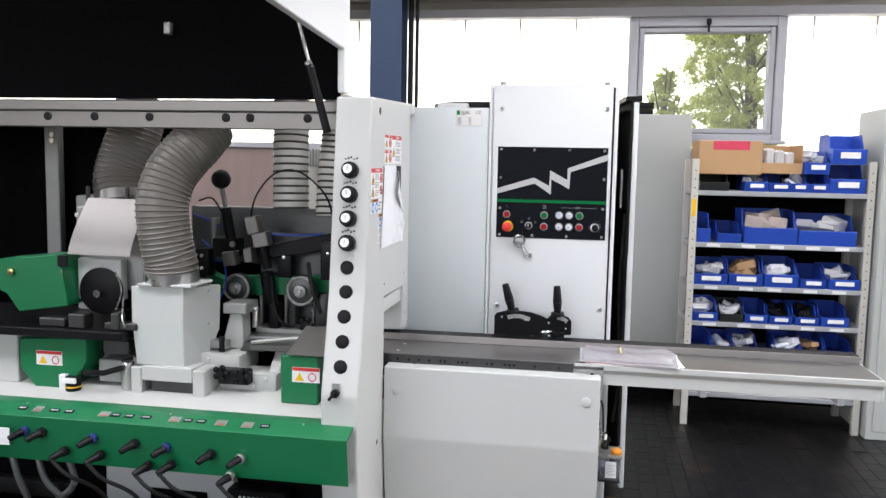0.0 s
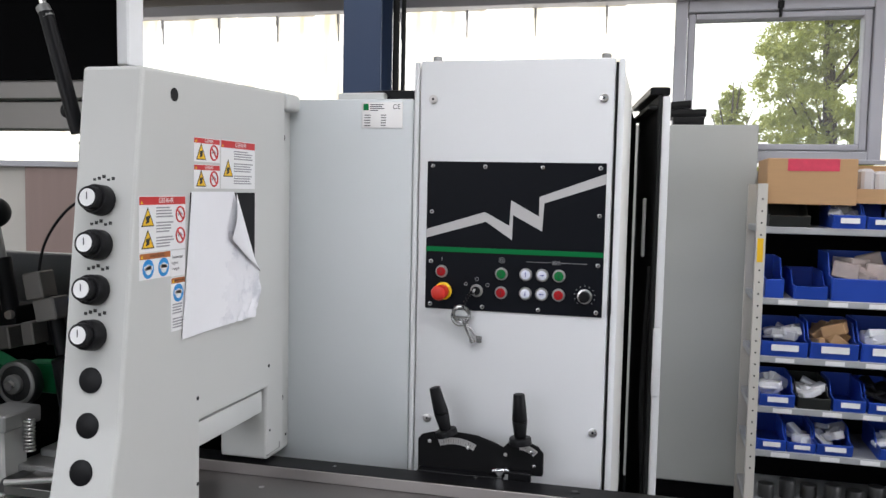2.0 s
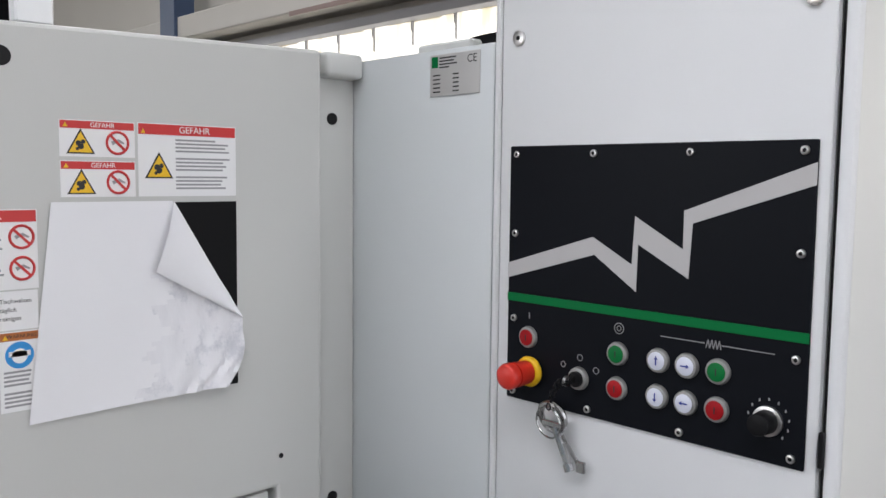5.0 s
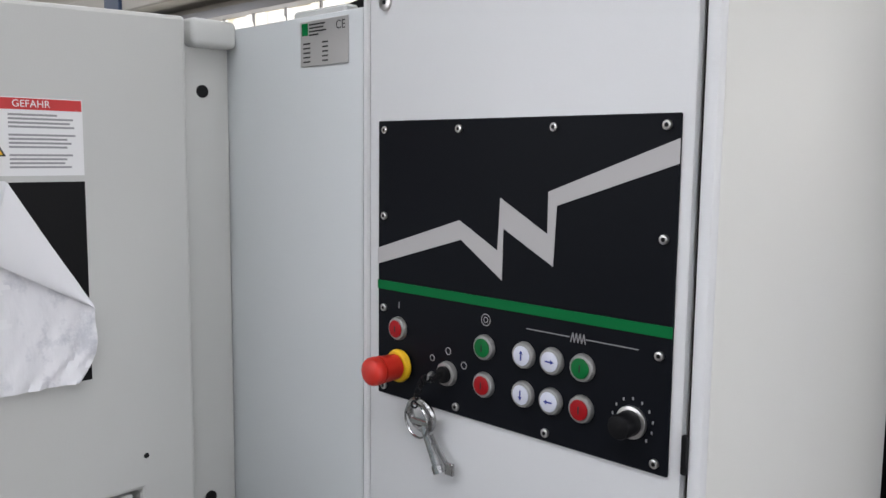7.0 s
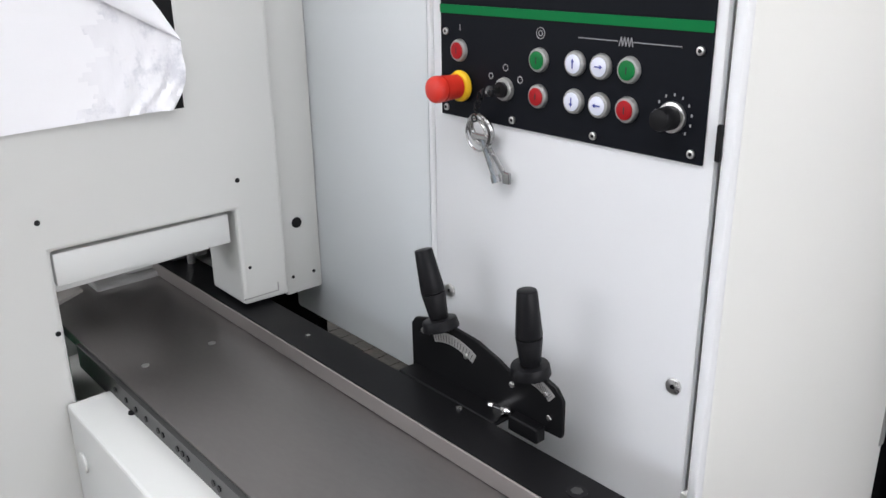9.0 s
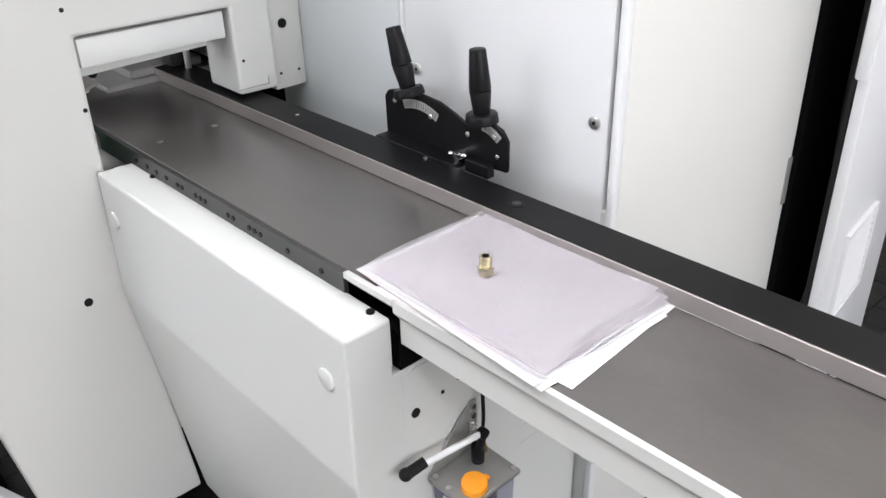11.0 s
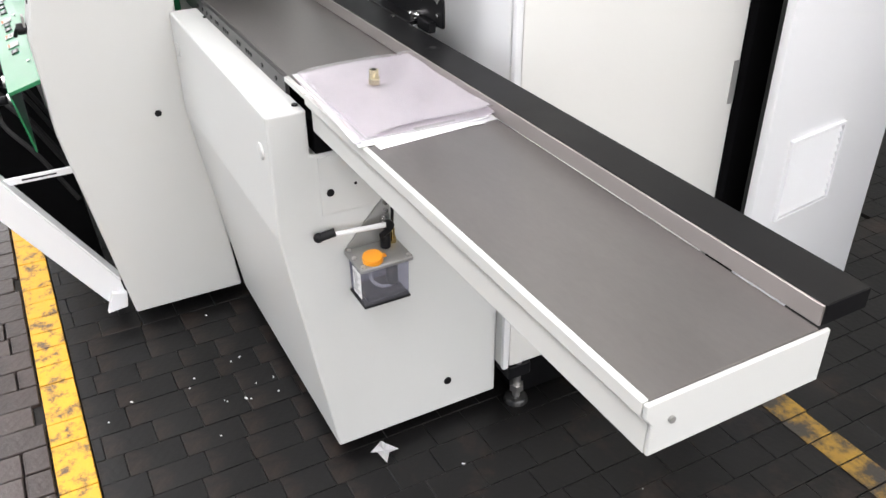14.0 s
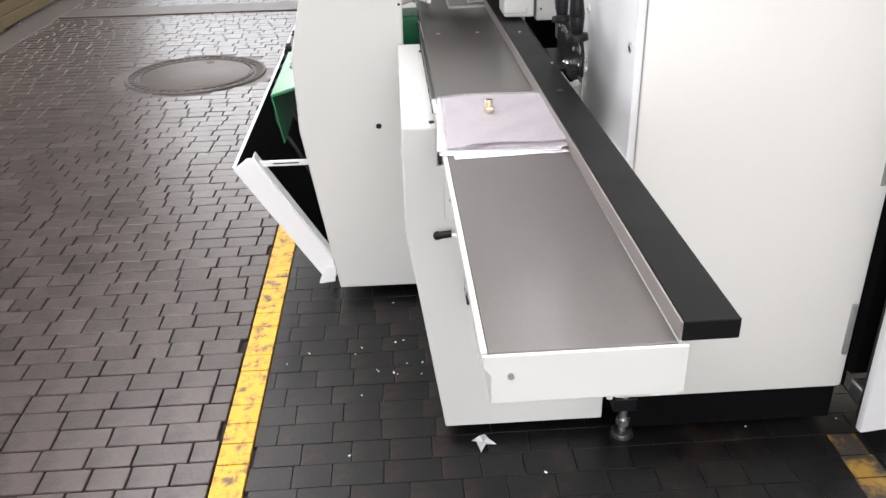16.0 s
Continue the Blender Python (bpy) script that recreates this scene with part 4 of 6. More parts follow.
bm = B(); box(bm, -0.62, 0.138, 2.9575, 2.9655, 0.815, 0.8565, 0.001); ed = part("table_edge", bm, DARKSTEEL, tb, "dark drilled table edge")
for k, x in enumerate((-0.46, -0.42, -0.385, -0.35, -0.31, -0.295, -0.25, -0.235, -0.22, -0.15, -0.135, -0.09, -0.075, -0.06, 0.01, 0.09)):
    bm = B(); cyl(bm, (x, 2.9578, 0.8395), (x, 2.9558, 0.8395), 0.0045, seg=12); part("grub_screw", bm, BLACKP, ed)
for x, y in ((-0.47, 3.01), (-0.47, 3.12)):
    bm = B(); cyl(bm, (x, y, 0.8565), (x, y, 0.8578), 0.006, seg=14); part("table_screw", bm, BRIGHT, tb)
for x in (0.555, 0.985):
    part("lower_lug", box(B(), x, x + 0.022, 3.02, 3.12, 0.752, 0.7825, 0.002), PAINT_W, tb)

fn = thing("fence", (0.2, 3.22, 0.857), "long fence bar with black top and bright steel face", "fence")
part("fence_bar", box(B(), -1.0, 1.098, 3.1905, 3.258, 0.8565, 0.883, 0.0012), BLACKM, fn)
part("fence_face", box(B(), -1.0, 1.0975, 3.1872, 3.1902, 0.8578, 0.8825, 0.0006), FENCEM, fn, "plain steel face")
for x, y in ((0.198, 3.226),):
    bm = B(); cyl(bm, (x, y, 0.8828), (x, y, 0.8838), 0.012, seg=24)
    h = part("counterbore", bm, BLACKP, fn); part("cap_screw", cyl(B(), (x, y, 0.8836), (x, y, 0.8846), 0.007, seg=6), DARKSTEEL, h)
for x, y in ((-0.02, 3.25), (-0.34, 3.225)):
    part("fence_screw", cyl(B(), (x, y, 0.8828), (x, y, 0.885), 0.004, seg=12), BRIGHT, fn)

fn.matrix_basis = Matrix.Translation((1.1, 3.19, 0)) @ Matrix.Rotation(radians(0.66), 4, "Z") @ Matrix.Translation((-1.1, -3.19, 0)) @ fn.matrix_basis
tb.matrix_basis = Matrix.Translation((1.1, 3.07, 0)) @ Matrix.Rotation(radians(0.45), 4, "Z") @ Matrix.Translation((-1.1, -3.07, 0)) @ tb.matrix_basis
# black block added low in the gap to keep it dark
part("fence_bed", box(B(), -1.0, 0.200, 3.2595, 3.3505, 0.60, 0.66), BLACKM, fn, "black block added low behind the fence to darken the gap")
gd = thing("machine_base_guard", (-0.14, 2.92, 0.03), "grey sheet metal base cover with a folded sloping front", "machine guard")
prof = [(2.882, 0.826), (2.955, 0.826), (2.955, 0.74), (3.352, 0.74), (3.352, 0.036), (2.957, 0.036), (2.880, 0.585)]
part("guard_shell", prism(B(), prof, "x", -0.492, 0.228, 0.0045, 2), PAINT, gd, smooth=False)
# near-black strip paints the shade between guard and table
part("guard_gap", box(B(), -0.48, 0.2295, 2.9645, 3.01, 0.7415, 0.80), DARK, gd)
for x in (-0.448, 0.184):
    bm = B(); cyl(bm, (x, 2.882, 0.748), (x, 2.8775, 0.748), 0.016, seg=28, bevel=0.002); part("cover_cap", bm, PAINT, gd, "round grey cover cap")
part("side_flap", box(B(), 0.2285, 0.2305, 2.966, 3.09, 0.615, 0.733, 0.001), PAINT, gd)
# black discs paint the bolt holes dark
for y, z, r in ((2.985, 0.660, 0.0075), (3.035, 0.668, 0.003), (3.065, 0.676, 0.003)):
    bm = B(); cyl(bm, (0.2305, y, z), (0.2318, y, z), r, seg=16); part("bolt_hole", bm, BLACKP, gd)
bm = B(); cyl(bm, (0.2282, 3.225, 0.115), (0.2312, 3.225, 0.115), 0.009, seg=16); part("bolt_head", bm, BLACKP, gd)
for x in (-0.40, 0.20):
    bm = B(); cyl(bm, (x, 2.945, 0.8262), (x, 2.945, 0.829), 0.006, seg=12); part("top_screw", bm, BLACKP, gd)
bm = B()
for a in ((3.20, 3.262, 0.502, 0.5032), (3.20, 3.262, 0.468, 0.4692), (3.2610, 3.2622, 0.4692, 0.502)):
    box(bm, 0.2282, 0.2288, a[0], a[1], a[2], a[3])
part("label_outline", bm, SILVERP, gd)
part("mounting_rail", box(B(), 0.215, 0.262, 3.3535, 3.366, 0.12, 0.84, 0.002), PAINT, gd)
ft_ = thing("levelling_foot", (0.25, 3.40, 0.0), "zinc levelling foot with threaded spindle", "machine foot")
part("foot_plate", cyl(B(), (0.25, 3.40, 0.0), (0.25, 3.40, 0.014), 0.030, 0.026, 24, 0.002), DARKSTEEL, ft_)
part("spindle", cyl(B(), (0.25, 3.40, 0.012), (0.25, 3.40, 0.12), 0.010, seg=14), BRIGHT, ft_)
part("nut", cyl(B(), (0.25, 3.40, 0.035), (0.25, 3.40, 0.052), 0.018, seg=6), BRIGHT, ft_)
part("bracket", box(B(), 0.20, 0.262, 3.37, 3.43, 0.078, 0.116, 0.003), BLACKP, ft_)

# hand oil pump on the base
lu = thing("hand_oil_pump", (0.29, 3.06, 0.43), "clear acrylic hand oil pump with orange cap and lever", "oil pump")
part("tank", prism(B(), [(0.236, 0.435), (0.318, 0.430), (0.322, 0.525), (0.232, 0.525)], "y", 2.995, 3.105, 0.006, 2), ACRYL, lu, "smoky transparent oil tank")
part("oil", box(B(), 0.243, 0.312, 3.005, 3.096, 0.437, 0.452, 0.003), DARKSTEEL, lu, "low dark oil level")
part("tank_rim", box(B(), 0.2335, 0.3205, 2.9935, 3.1065, 0.427, 0.4345, 0.002), BLACKP, lu)
part("flange", box(B(), 0.2315, 0.327, 2.987, 3.113, 0.5255, 0.537, 0.003, 2), DULL, lu)
part("pump_barrel", cyl(B(), (0.29, 3.075, 0.46), (0.29, 3.075, 0.524), 0.014, seg=16), BLACKP, lu)
part("suction_pipe", tube(B(), smooth_path([(0.275, 3.03, 0.52), (0.272, 3.032, 0.47), (0.29, 3.05, 0.455), (0.295, 3.075, 0.458)], 5), 0.004, 8), BAG, lu)
bm = B(); cyl(bm, (0.303, 3.026, 0.537), (0.305, 3.024, 0.553), 0.023, 0.022, 24, 0.002); box(bm, 0.300, 0.312, 3.043, 3.056, 0.543, 0.549, 0.002); part("filler_cap", bm, ORANGE, lu, "orange filler cap")
part("pump_head", cyl(B(), (0.262, 3.075, 0.537), (0.262, 3.075, 0.572), 0.012, seg=14, bevel=0.002), BLACKP, lu)
# white paint puts the chrome rod's bright reflection into its colour
bm = B(); tube(bm, [(0.262, 3.088, 0.592), (0.254, 2.950, 0.598)], 0.0058, 12); part("lever_rod", bm, PAINT_W, lu, "chrome lever rod painted white for its bright reflection")
bm = B(); tube(bm, [(0.2555, 2.962, 0.603), (0.251, 2.930, 0.5965)], 0.0095, 14); ball(bm, (0.250, 2.926, 0.596), 0.0115, 14); part("lever_grip", bm, BLACKP, lu)
bm = B(); cyl(bm, (0.256, 3.086, 0.592), (0.270, 3.086, 0.592), 0.010, seg=14, bevel=0.001); cyl(bm, (0.262, 3.086, 0.580), (0.278, 3.060, 0.578), 0.007, seg=12); part("lever_joint", bm, BLACKP, lu)
part("pivot_plate", prism(B(), [(2.99, 0.537), (3.10, 0.537), (3.10, 0.640), (3.085, 0.643), (3.04, 0.595)], "x", 0.2300, 0.2335), DULL, lu, "grey triangular pivot plate")
for y, z in ((3.09, 0.632), (3.09, 0.612)):
    part("pivot_bolt", cyl(B(), (0.2335, y, z), (0.2385, y, z), 0.006, seg=6), BRIGHT, lu)
for x, y in ((0.241, 2.996), (0.319, 2.996), (0.319, 3.104), (0.276, 2.993)):
    part("flange_screw", cyl(B(), (x, y, 0.537), (x, y, 0.541), 0.005, seg=10), BRIGHT, lu)
bm = B(); cyl(bm, (0.25, 3.098, 0.537), (0.25, 3.098, 0.550), 0.009, seg=6); cyl(bm, (0.25, 3.098, 0.550), (0.25, 3.098, 0.572), 0.006, seg=12); part("pipe_union", bm, BRASS, lu)
part("oil_pipe", tube(B(), smooth_path([(0.25, 3.098, 0.57), (0.25, 3.10, 0.63), (0.246, 3.095, 0.70), (0.236, 3.07, 0.735)], 6), 0.0035, 8), BLACKP, lu)
bm = B()
for k in range(5):
    torus(bm, (0.245, 3.08, 0.578 + 0.006 * k), (0, 0.2, 1), 0.007, 0.0014, 14, 6)
part("return_spring", bm, BRIGHT, lu)
part("tank_label", box(B(), 0.262, 0.304, 2.9928, 2.9945, 0.447, 0.512), STICKER, lu, "white label with small print bars")
bm = B()
for k in range(9):
    box(bm, 0.266, 0.266 + 0.034 * (0.6 + 0.4 * ((k * 5) % 3) / 2), 2.9922, 2.9930, 0.503 - 0.006 * k, 0.505 - 0.006 * k)
part("label_print", bm, GREYINK, lu)
part("back_bracket", box(B(), 0.2286, 0.2325, 3.0, 3.10, 0.44, 0.535), PAINT, lu)

PV = Matrix.Translation((0.2286, 3.06, 0.575))
lu.matrix_basis = Matrix.Translation((0, 0.004, -0.010)) @ PV @ Matrix.Scale(0.86, 4) @ PV.inverted() @ lu.matrix_basis

# double scale bracket with two clamping levers
sc = thing("scale_bracket", (0.0, 3.27, 0.883), "black scale bracket with two clamping levers", "adjusting bracket")
plateo = [(-0.156, 0.884), (0.128, 0.896), (0.130, 0.902), (0.130, 0.947), (0.118, 0.962), (0.085, 0.973), (0.060, 0.974), (0.040, 0.953), (0.02, 0.962), (-0.02, 0.974), (-0.07, 0.978), (-0.12, 0.974), (-0.148, 0.966), (-0.157, 0.955)]
part("bracket_plate", prism(B(), plateo, "y", 3.264, 3.270, 0.0012, 1), BLACKM, sc)
for a0, a1, cx, cz, R0, R1 in ((62, 112, -0.07, 0.86, 0.090, 0.105), (50, 88, 0.075, 0.90, 0.052, 0.066)):
    ang = [radians(a0 + (a1 - a0) * k / 8) for k in range(9)]
    pts = [(cx + R1 * math.cos(g), cz + R1 * math.sin(g)) for g in ang] + [(cx + R0 * math.cos(g), cz + R0 * math.sin(g)) for g in ang[::-1]]
    st_ = part("scale_strip", prism(B(), pts, "y", 3.2630, 3.2642), SILVERPLATE, sc, "curved silver scale strip")
    for k in range(14):
        g = radians(a0 + 3 + (a1 - a0 - 6) * k / 13)
        p, q = Vector((cx + (R0 + 0.002) * math.cos(g), 3.2627, cz + (R0 + 0.002) * math.sin(g))), Vector((cx + (R1 - 0.003) * math.cos(g), 3.2627, cz + (R1 - 0.003) * math.sin(g)))
        part("graduation", tube(B(), [p, q], 0.0004, 4), INK, st_)
for x, z in ((-0.129, 0.952), (-0.040, 0.945), (0.046, 0.938), (0.110, 0.918), (0.104, 0.948)):
    bm = B(); cyl(bm, (x, 3.264, z), (x, 3.2612, z), 0.0042, seg=12, bevel=0.0008); part("scale_screw", bm, BRIGHT, sc)
for x, z0, x1, z1 in ((-0.090, 0.975, -0.119, 1.078), (0.078, 0.972, 0.073, 1.078)):
    p0, p1 = Vector((x, 3.262, z0)), Vector((x1, 3.258, z1))
    d = p1 - p0
    lv = part("lever_collar", cyl(B(), p0 - d * 0.06, p0 + d * 0.08, 0.026, 0.024, 24, 0.002), BLACKP, sc, "black clamping lever collar")
    bm = B(); cyl(bm, p0 + d * 0.08, p0 + d * 0.42, 0.0130, 0.0170, 10, 0.001); cyl(bm, p0 + d * 0.43, p0 + d * 1.0, 0.0172, 0.0125, 10, 0.0015); part("lever_grip", bm, BLACKP, lv, "black ribbed grip")
    bm = B(); tube(bm, [p0 + Vector((0, 0.01, -0.005)), p0 + Vector((0.0, 0.012, -0.085))], 0.006, 8); part("lever_shaft", bm, DARKSTEEL, sc)
bm = B(); cyl(bm, (0.036, 3.264, 0.903), (0.036, 3.246, 0.903), 0.009, seg=12); tube(bm, [(0.024, 3.250, 0.904), (0.050, 3.250, 0.907)], 0.0045, 8); ball(bm, (0.023, 3.250, 0.904), 0.0065, 10, 0.7); ball(bm, (0.051, 3.250, 0.908), 0.0065, 10, 0.7)
part("wing_nut", bm, CHROME, sc, "chrome wing nut")
bm = B(); cyl(bm, (0.075, 3.270, 0.90), (0.075, 3.288, 0.90), 0.008, seg=6); cyl(bm, (0.10, 3.27, 0.925), (0.10, 3.282, 0.925), 0.006, seg=6); part("rear_nut", bm, BRIGHT, sc)
part("bracket_block", box(B(), 0.055, 0.105, 3.246, 3.263, 0.8835, 0.905, 0.002), BLACKM, sc)
part("bracket_foot", box(B(), -0.15, 0.045, 3.232, 3.2655, 0.886, 0.8935, 0.002), BLACKM, sc)

sc.matrix_basis = Matrix.Translation((-0.008, 0.012, -0.009)) @ sc.matrix_basis

# papers on the table
dc = thing("document_stack", (0.33, 3.06, 0.857), "stack of documents in clear plastic sleeves", "documents")
rd = random.Random(8)
for k in range(3):
    M2 = Matrix.Translation((0.334, 3.06, 0.8585 + 0.0022 * k)) @ Matrix.Rotation(radians(-2 + rd.uniform(-1.8, 1.8)), 4, "Z") @ Matrix.Translation((rd.uniform(-0.006, 0.004), -0.012 + 0.003 * k, 0))
    part("sheet", moved(box(B(), -0.1485 + rd.uniform(-0.004, 0.004), 0.1485, -0.104, 0.104, 0.0, 0.0017), M2), PAPER, dc)
M2 = Matrix.Translation((0.342, 3.056, 0.8577)) @ Matrix.Rotation(radians(4), 4, "Z")
part("loose_sheet", moved(box(B(), -0.150, 0.150, -0.104, 0.104, 0.0, 0.0006), M2), PAPER, dc)
M2 = Matrix.Translation((0.324, 3.061, 0.8620)) @ Matrix.Rotation(radians(-2), 4, "Z")
part("red_folder_edge", moved(box(B(), -0.15, 0.10, -0.117, -0.09, 0.0, 0.0018), M2), REDP, dc)
for k in range(4):
    AMP = (0.12, 0.12, 1.0, 1.0)[k]
    HX, HY = ((0.150, 0.109), (0.150, 0.109), (0.143, 0.102), (0.154, 0.114))[k]
    LIFT = 0.0014 if k == 3 else 0.0
    film = k == 3
    k = min(k, 2)
    M2 = Matrix.Translation((0.326 - 0.004 * k, 3.060 + 0.004 * k, (0.8655, 0.8675, 0.8722)[k])) @ Matrix.Rotation(radians(-2.6 + 1.3 * k), 4, "Z")
    bm = B()
    rows = []
    for j in range(15):
        rows.append([bm.verts.new((-HX + 2 * HX * i / 20, -HY + 2 * HY * j / 14, LIFT + AMP * (0.0016 * math.sin(5 * i / 20 + k) + 0.0014 * math.sin(9 * j / 14 + 2 * k) + 0.0007 * math.sin(17 * i / 20 + 11 * j / 14) - 0.006 * max(0, 0.16 - j / 14) * 6 * (0.6 + 0.4 * math.sin(7 * i / 20))))) for i in range(21)])
    for j in range(14):
        for i in range(20):
            bm.faces.new((rows[j][i], rows[j][i + 1], rows[j + 1][i + 1], rows[j + 1][i]))
    bmesh.ops.solidify(bm, geom=bm.faces, thickness=0.0005 if film else 0.0012)
    part("plastic_film" if film else "plastic_sleeve", moved(bm, M2), FILM if film else SLEEVE, dc, "creased clear film" if film else "glossy clear sleeve with a pinkish sheet")
M2 = Matrix.Translation((0.322, 3.052, 0.8638)) @ Matrix.Rotation(radians(-3.2), 4, "Z")
part("film_margin", moved(box(B(), -0.160, 0.158, -0.112, 0.110, 0.0, 0.0008), M2), BAG, dc, "clear film margin")
M2 = Matrix.Translation((0.316, 3.060, 0.8647)) @ Matrix.Rotation(radians(0.6), 4, "Z")
part("film_margin", moved(box(B(), -0.158, 0.160, -0.110, 0.114, 0.0, 0.0006), M2), BAG, dc, "clear film margin")
dc.matrix_basis = Matrix.Translation((0, 0.011, 0)) @ dc.matrix_basis
bf = thing("brass_fitting", (0.292, 3.057, 0.884), "small brass hose fitting standing on the documents", "fitting")
part("hexagon", cyl(B(), (0.292, 3.057, 0.8745), (0.292, 3.057, 0.886), 0.0105, seg=6, bevel=0.001), NICKELBRASS, bf)
bm = B(); cyl(bm, (0.292, 3.057, 0.886), (0.292, 3.057, 0.900), 0.0072, seg=18)
for k in range(4):
    torus(bm, (0.292, 3.057, 0.8885 + 0.0034 * k), (0, 0, 1), 0.0074, 0.0011, 18, 6)
part("thread", bm, NICKELBRASS, bf)
# near-black disc paints the shade inside the bore
part("bore", cyl(B(), (0.292, 3.057, 0.8998), (0.292, 3.057, 0.9004), 0.0045, seg=14), DARK, bf)
bm = B()
v = [bm.verts.new(p) for p in ((0.247, 3.019, 0.003), (0.262, 3.030, 0.012), (0.293, 3.039, 0.003), (0.278, 3.052, 0.016), (0.266, 3.081, 0.003), (0.246, 3.060, 0.010), (0.224, 3.055, 0.003), (0.242, 3.040, 0.014), (0.258, 3.048, 0.006))]
for k in range(8):
    bm.faces.new((v[k], v[(k + 1) % 8], v[8]))
bmesh.ops.solidify(bm, geom=bm.faces, thickness=0.0008)
single("crumpled_paper", bm, PAPER, "small crumpled white paper scrap on the floor", "paper scrap", smooth=False)


# ---- moulding machine behind its raised lid ----
mc = thing("moulding_machine", (-1.6, 3.0, 0.0), "four-sided wood moulding machine, white and green, with its lid raised", "machine")
part("bed", box(B(), -2.7, -0.625, 2.72, 3.45, 0.10, 0.655, 0.01), PAINT_W, mc, "white machine bed")
part("tray", prism(B(), [(2.675, 0.672), (2.70, 0.690), (3.05, 0.72), (3.05, 0.66), (2.675, 0.656)], "x", -2.7, -0.626), CAST, mc, "white chip tray greyed for the lid's shade")
part("tray_rim", box(B(), -2.7, -0.627, 2.668, 2.684, 0.672, 0.693, 0.002), DARKSTEEL, mc, "dark rubber-edged rim")
part("back_lining", box(B(), -2.75, -1.50, 3.46, 3.48, 0.66, 1.66), DARK, mc, "black back lining")
part("left_lining", box(B(), -2.75, -2.72, 2.75, 3.46, 0.66, 2.4), DARK, mc)
part("support_post", box(B(), -2.09, -2.025, 3.38, 3.42, 1.05, 1.66, 0.004), DULL, mc)
for z in (1.60, 1.575):
    part("post_screw", cyl(B(), (-2.05, 3.378, z), (-2.05, 3.372, z), 0.010, seg=14), BRIGHT, mc)
part("rear_rail", box(B(), -1.42, -0.70, 3.36, 3.40, 1.10, 1.322, 0.004), MIDGREY, mc, "grey rear rail")
part("rear_sheet", box(B(), -1.499, -0.62, 3.40, 3.42, 0.66, 1.10), DARK, mc)
beam = part("beam", box(B(), -2.75, -0.628, 2.858, 2.90, 1.612, 1.668, 0.003), ALU, mc, "aluminium cross beam with dark plugs")
part("beam_lip", box(B(), -2.75, -0.628, 2.848, 2.90, 1.6685, 1.706, 0.004), ALU, mc)
for x in (-2.20, -1.702, -1.523, -1.318, -1.041, -0.955, -0.754):
    part("beam_plug", cyl(B(), (x, 2.8585, 1.649), (x, 2.854, 1.649), 0.0145, seg=20, bevel=0.001), BLACKP, beam)
lid = part("lid", box(B(), -2.75, -0.66, 2.905, 2.918, 1.715, 2.95), DARK, mc, "raised lid with black sound lining")
part("lid_top", prism(B(), [(2.90, 2.95), (2.0, 2.95), (2.0, 2.9), (2.90, 2.9)], "x", -2.75, -0.66), DARK, mc)
part("lid_end", prism(B(), [(2.924, 1.735), (2.874, 1.735), (2.872, 1.876), (2.243, 1.912), (2.0, 1.96), (2.0, 2.95), (2.924, 2.95)], "x", -0.658, -0.632, 0.003, 1), PAINT_W, mc, "white end sheet of the raised lid")
part("lid_catch", box(B(), -1.275, -1.25, 2.880, 2.9045, 1.93, 1.97, 0.003), DULL, mc)
bm = B(); tube(bm, [(-0.760, 2.72, 2.02), (-0.711, 2.75, 1.81)], 0.006, 10); s_ = part("strut_rod", bm, BRIGHT, mc, "bright gas strut rod")
bm = B(); tube(bm, [(-0.711, 2.75, 1.81), (-0.655, 2.76, 1.60)], 0.013, 12); part("strut_cylinder", bm, BLACKP, mc)
bm = B(); cyl(bm, (-0.718, 2.75, 1.82), (-0.706, 2.75, 1.80), 0.012, seg=12); part("strut_collar", bm, DULL, mc)

# green switch panel
gp = thing("green_switch_panel", (-1.5, 2.54, 0.53), "long green sheet metal switch panel with cable sockets", "switch panel")
part("panel_sheet", prism(B(), [(2.506, 0.689), (2.576, 0.710), (2.665, 0.700), (2.665, 0.690), (2.578, 0.700), (2.511, 0.682), (2.533, 0.540), (2.529, 0.539)], "x", -2.7, -0.510, 0.0012, 1), GREEN, gp)


def socket(x, z, low, ring):
    s = part("socket", cyl(B(), (x, 2.511, z), (x, 2.496, z), 0.0165, 0.015, 18, 0.001), ring, gp, "round cable socket")
    part("plug_body", tube(B(), [(x, 2.498, z), (x - 0.012, 2.478, z - 0.006), (x - 0.022, 2.462, z - 0.014)], 0.010, 12, [0.0125, 0.0115, 0.009]), BLACKP, gp)
    if low:
        part("cable", tube(B(), smooth_path([(x - 0.02, 2.464, z - 0.012), (x + 0.03, 2.47, z - 0.06), (x + 0.10, 2.53, z - 0.13), (x + 0.14, 2.60, z - 0.26)], 6), 0.0065, 8), RUBBER, gp)


for k, (x, z) in enumerate(((-1.57, 0.565), (-1.509, 0.565), (-1.333, 0.559), (-1.191, 0.553), (-1.086, 0.548), (-0.940, 0.539), (-0.843, 0.535))):
    socket(x, z + 0.075, False, (NAVY, BLACKP, NAVY, BLACKP, NAVY, BLACKP, BRIGHT)[k])
for k, (x, z) in enumerate(((-1.43, 0.585), (-1.308, 0.582), (-1.148, 0.560), (-1.070, 0.570), (-0.876, 0.551))):
    socket(x, z, True, BLACKP if k < 4 else BRIGHT)
TOPN = Matrix.Translation((0, 2.545, 0.7012)) @ Matrix.Rotation(radians(16.7), 4, "X")
